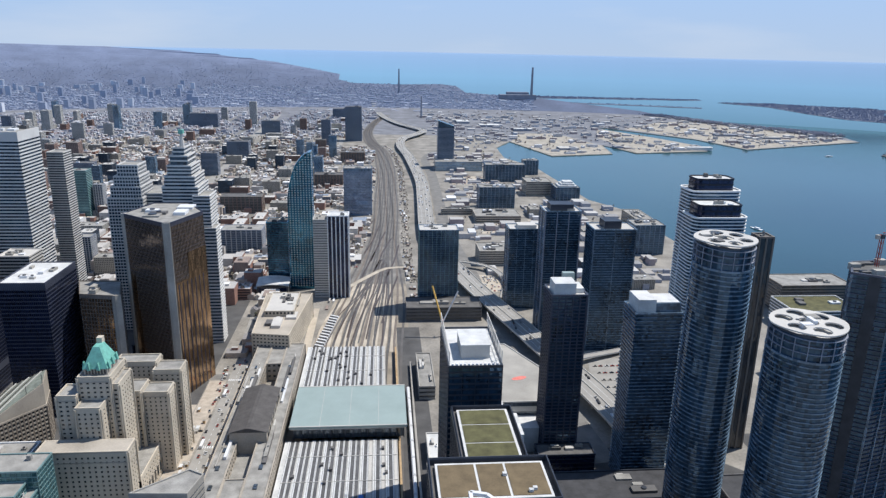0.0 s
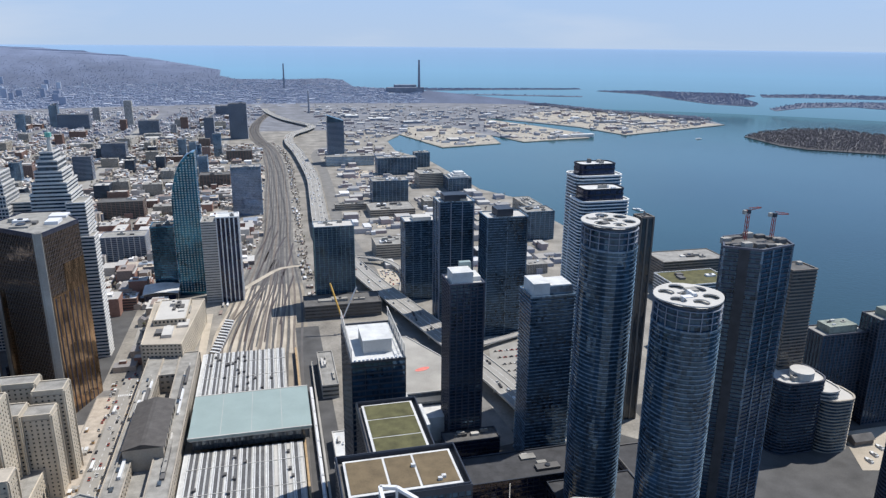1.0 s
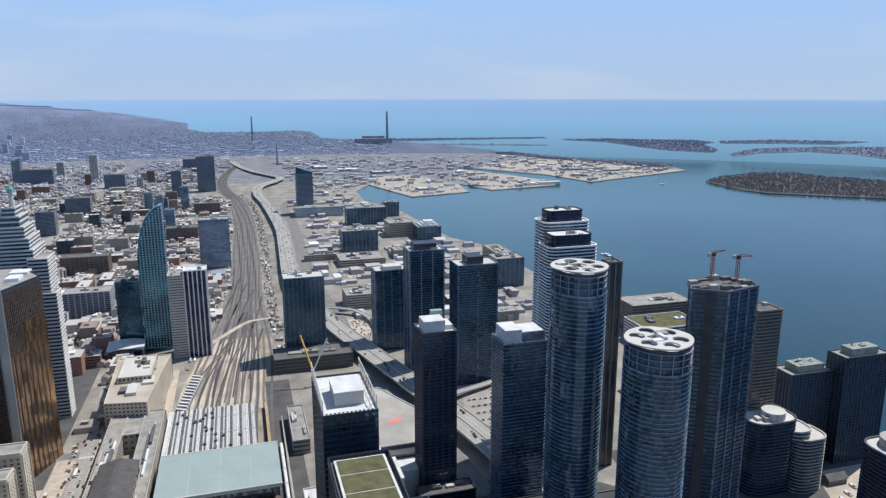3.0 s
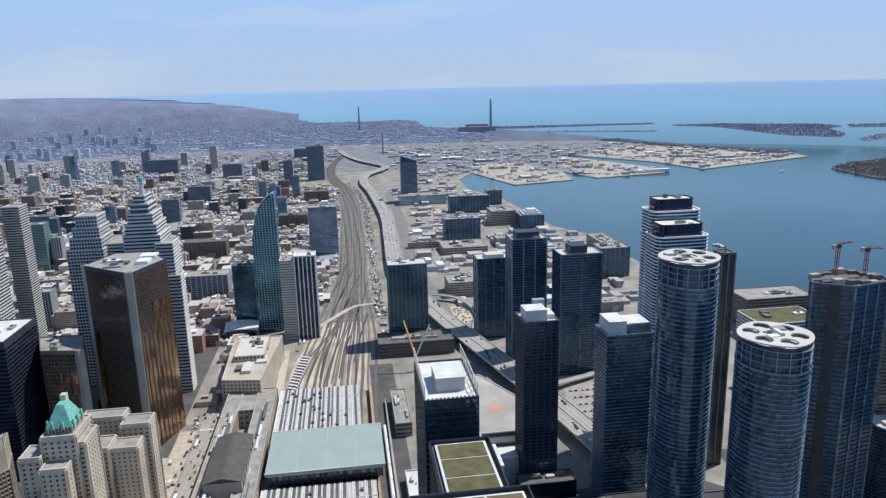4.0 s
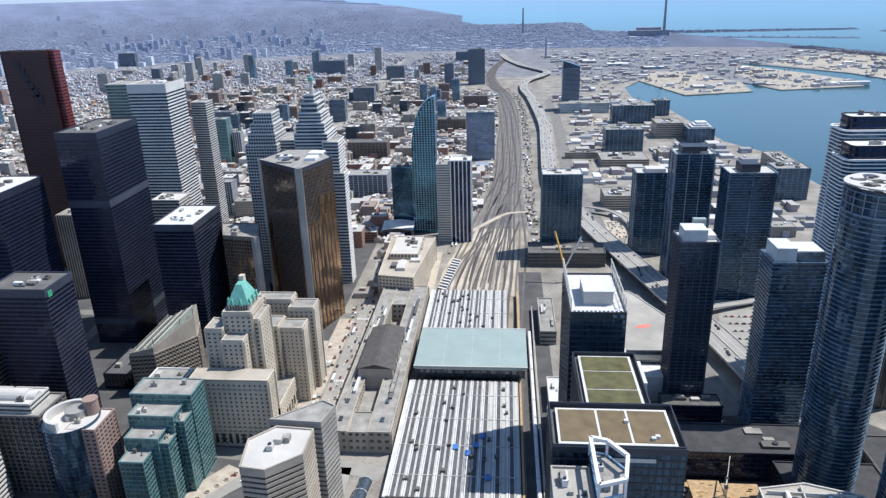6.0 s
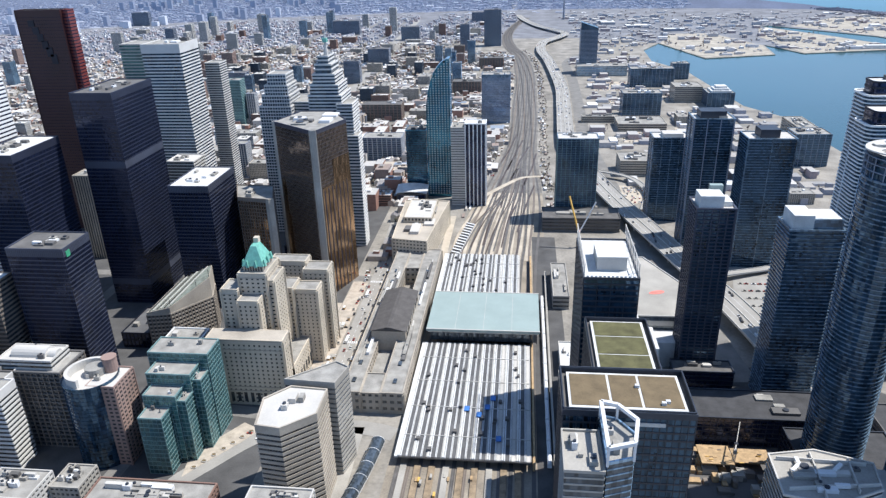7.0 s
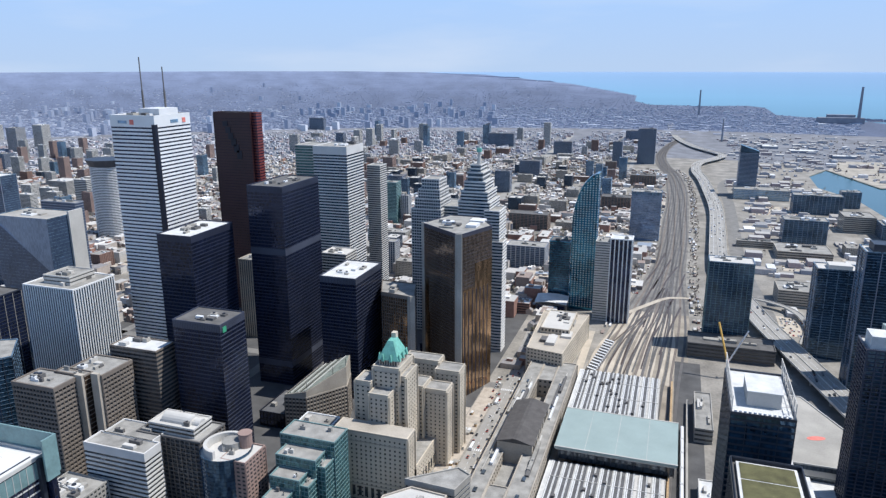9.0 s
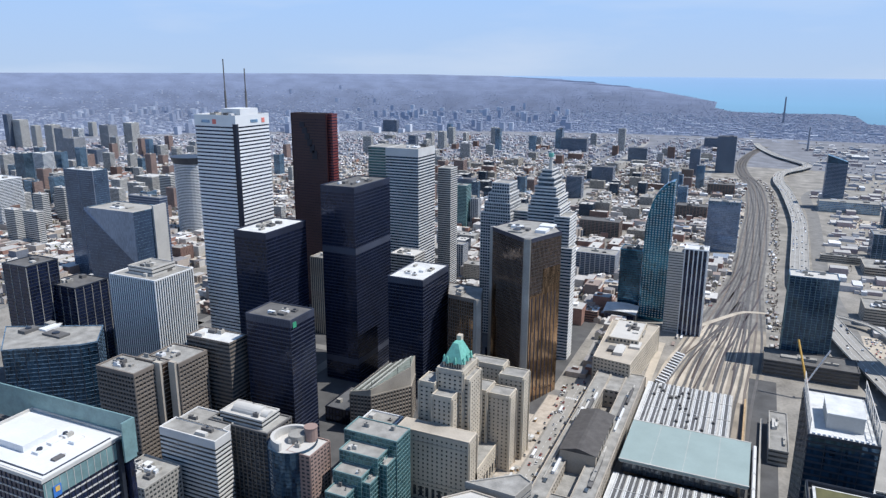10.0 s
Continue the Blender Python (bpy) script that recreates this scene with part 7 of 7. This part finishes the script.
for x0, x1, y0, y1 in ((150, 230, 960, 1040), (250, 330, 1180, 1240), (190, 280, 1290, 1380), (300, 400, 1250, 1400), (200, 300, 1580, 1690), (330, 420, 1660, 1760), (180, 280, 1780, 1900), (170, 330, 2130, 2270), (-62, -40, 1080, 1420), (-60, -38, 1520, 1980), (300, 420, 980, 1090)):
    for row in range(int((y1 - y0) / 9)):
        for col in range(int((x1 - x0) / 3)):
            if grng.random() < 0.42:
                cx, cy = x0 + 1.5 + col * 3, y0 + 4 + row * 9
                lots.house(cx, cy, 1.85, 4.5, 0.95, 0, 0.2)
                lots.house(cx, cy - 0.2, 1.6, 2.4, 1.45, 0, 0.2)
for i in range(220):
    p = HWY[grng.randrange(6, len(HWY) - 30)]
    if p.y < 3000:
        lots.house(p.x + grng.choice((-11.5, -5, 4, 11)), p.y + grng.uniform(-12, 12), 1.9, grng.choice((4.6, 4.6, 9)), 1.6, 0, p.z)
lots.done("parked_cars", [PAINTS, PAINTS], "rows of parked and queued cars of many colours", "cars")
# lineside sheds, wagons and scrub between tracks and highway
line_stuff = City()
for i in range(260):
    y = grng.uniform(900, 2500)
    cx = min(RAIL, key=lambda p: abs(p.y - y)).x
    side = grng.random()
    x = cx + corridor_half(y) + grng.uniform(2, 16) if side < 0.65 else cx - corridor_half(y) - grng.uniform(1, 12)
    line_stuff.house(x, y, grng.uniform(2, 4), grng.uniform(3, 14), grng.uniform(1.5, 4))
line_stuff.done("lineside_clutter", [WALLS, ROOFS], "parked trucks, wagons and cabins beside the tracks", "vehicles")
tree_cloud("lineside_scrub", [(min(RAIL, key=lambda p: abs(p.y - y)).x + corridor_half(y) + grng.uniform(4, 20), y, grng.uniform(1.5, 3)) for y in (grng.uniform(1000, 2300) for _ in range(240))], TWIGS, "low brown scrub beside the tracks", 3)


# ---- harbour: boats and quays ----
def boat(label, x, y, l, w, turn, cabin="whitepaint", hull="whitepaint"):
    o = thing("boat", label, "boat", x, y, -2, group="harbour boats")
    c, s = math.cos(radians(turn)), math.sin(radians(turn))
    tr = lambda pts: [(x + a * c - d * s, y + a * s + d * c) for a, d in pts]
    part("hull", Geo().prism(tr([(-w * 0.4, -l / 2), (w * 0.4, -l / 2), (w * 0.4, l * 0.2), (0, l / 2), (-w * 0.4, l * 0.2)]), -2.2, -0.4, tr([(-w / 2, -l / 2), (w / 2, -l / 2), (w / 2, l * 0.2), (0, l / 2 + 1), (-w / 2, l * 0.2)])), M[hull], o)
    part("cabin", Geo().prism(tr([(-w * 0.35, -l * 0.3), (w * 0.35, -l * 0.3), (w * 0.35, l * 0.1), (-w * 0.35, l * 0.1)]), -0.4, 1.8), M[cabin], o)
    return o


boat("white ferry crossing the open harbour water", 760, 1330, 30, 8, 20)
boat("small dark workboat on the harbour", 700, 1500, 14, 5, 60, hull="darksteel")
boat("white excursion boat near the island", 1560, 2330, 30, 8, -80)
boat("white motor yacht moored at the quay", 610, 560, 22, 6, 10)
boat("white motor yacht moored at the dock", 625, 600, 18, 5, 10)
single("lake_freighter_hall", Geo().prism(rounded(1090, 1190, 2440, 2466, 10), 0, 11), M["whiteroof"], "long white rounded storage dome on the pier", "storage hall")
quay = thing("quay_lot", "waterfront lot with parked boats and sheds", "quay", 505, 445, kind="structure")
part("lot_surface", Geo().prism([(470, 415), (540, 400), (556, 470), (498, 470)], 0.13, 0.2), M["sand"], quay)
for x, y, tn in ((486, 425, 30), (498, 432, 50), (512, 440, 40), (526, 430, 20), (535, 448, 70)):
    p = thing("stored_boat", "small white boat stored ashore", "boat", x, y, 0.2, group="stored boats")
    part("hull", Geo().prism([(x - 1.5, y - 4), (x + 1.5, y - 4), (x + 1.5, y + 2), (x, y + 5), (x - 1.5, y + 2)], 0.2, 2.0), M["whitepaint"], p)
    part("cover", Geo().box(x - 1, x + 1, y - 3, y, 2.0, 3.0), M["lightconc"], p)
p = thing("boathouse", "brown boathouse with a pitched roof", "shed", 502, 452)
part("wall", Geo().box(492, 512, 447, 457, 0.2, 5), M["brownconc"], p)
part("pitched_roof", Geo().prism(rect(491, 513, 446, 458), 5, 9, rect(491, 513, 451.8, 452.2)), M["darkroof"], p)

# large depots of the port and the east side
for x0, x1, y0, y1, h, rf in ((340, 400, 3250, 3330, 10, "whiteroof"), (430, 520, 3120, 3180, 9, "whiteroof"), (560, 640, 2980, 3020, 9, "whiteroof"), (250, 300, 2900, 2960, 8, "lightconc"), (620, 690, 2420, 2470, 7, "lightconc"),
                              (1400, 1500, 2860, 2900, 8, "hazeconc"), (1560, 1640, 2780, 2810, 8, "lightconc"), (900, 960, 2640, 2700, 8, "gravel"), (-260, -180, 2900, 2960, 10, "whiteroof"), (-420, -330, 2600, 2640, 12, "lightconc")):
    tower("depot_shed", "large low depot with pale metal roof", x0, x1, y0, y1, h, glass_m="hazeconc", band="lightconc", fh=5, bh=1.0, roof=rf, parapet=0.6, units=2, group="port depots")
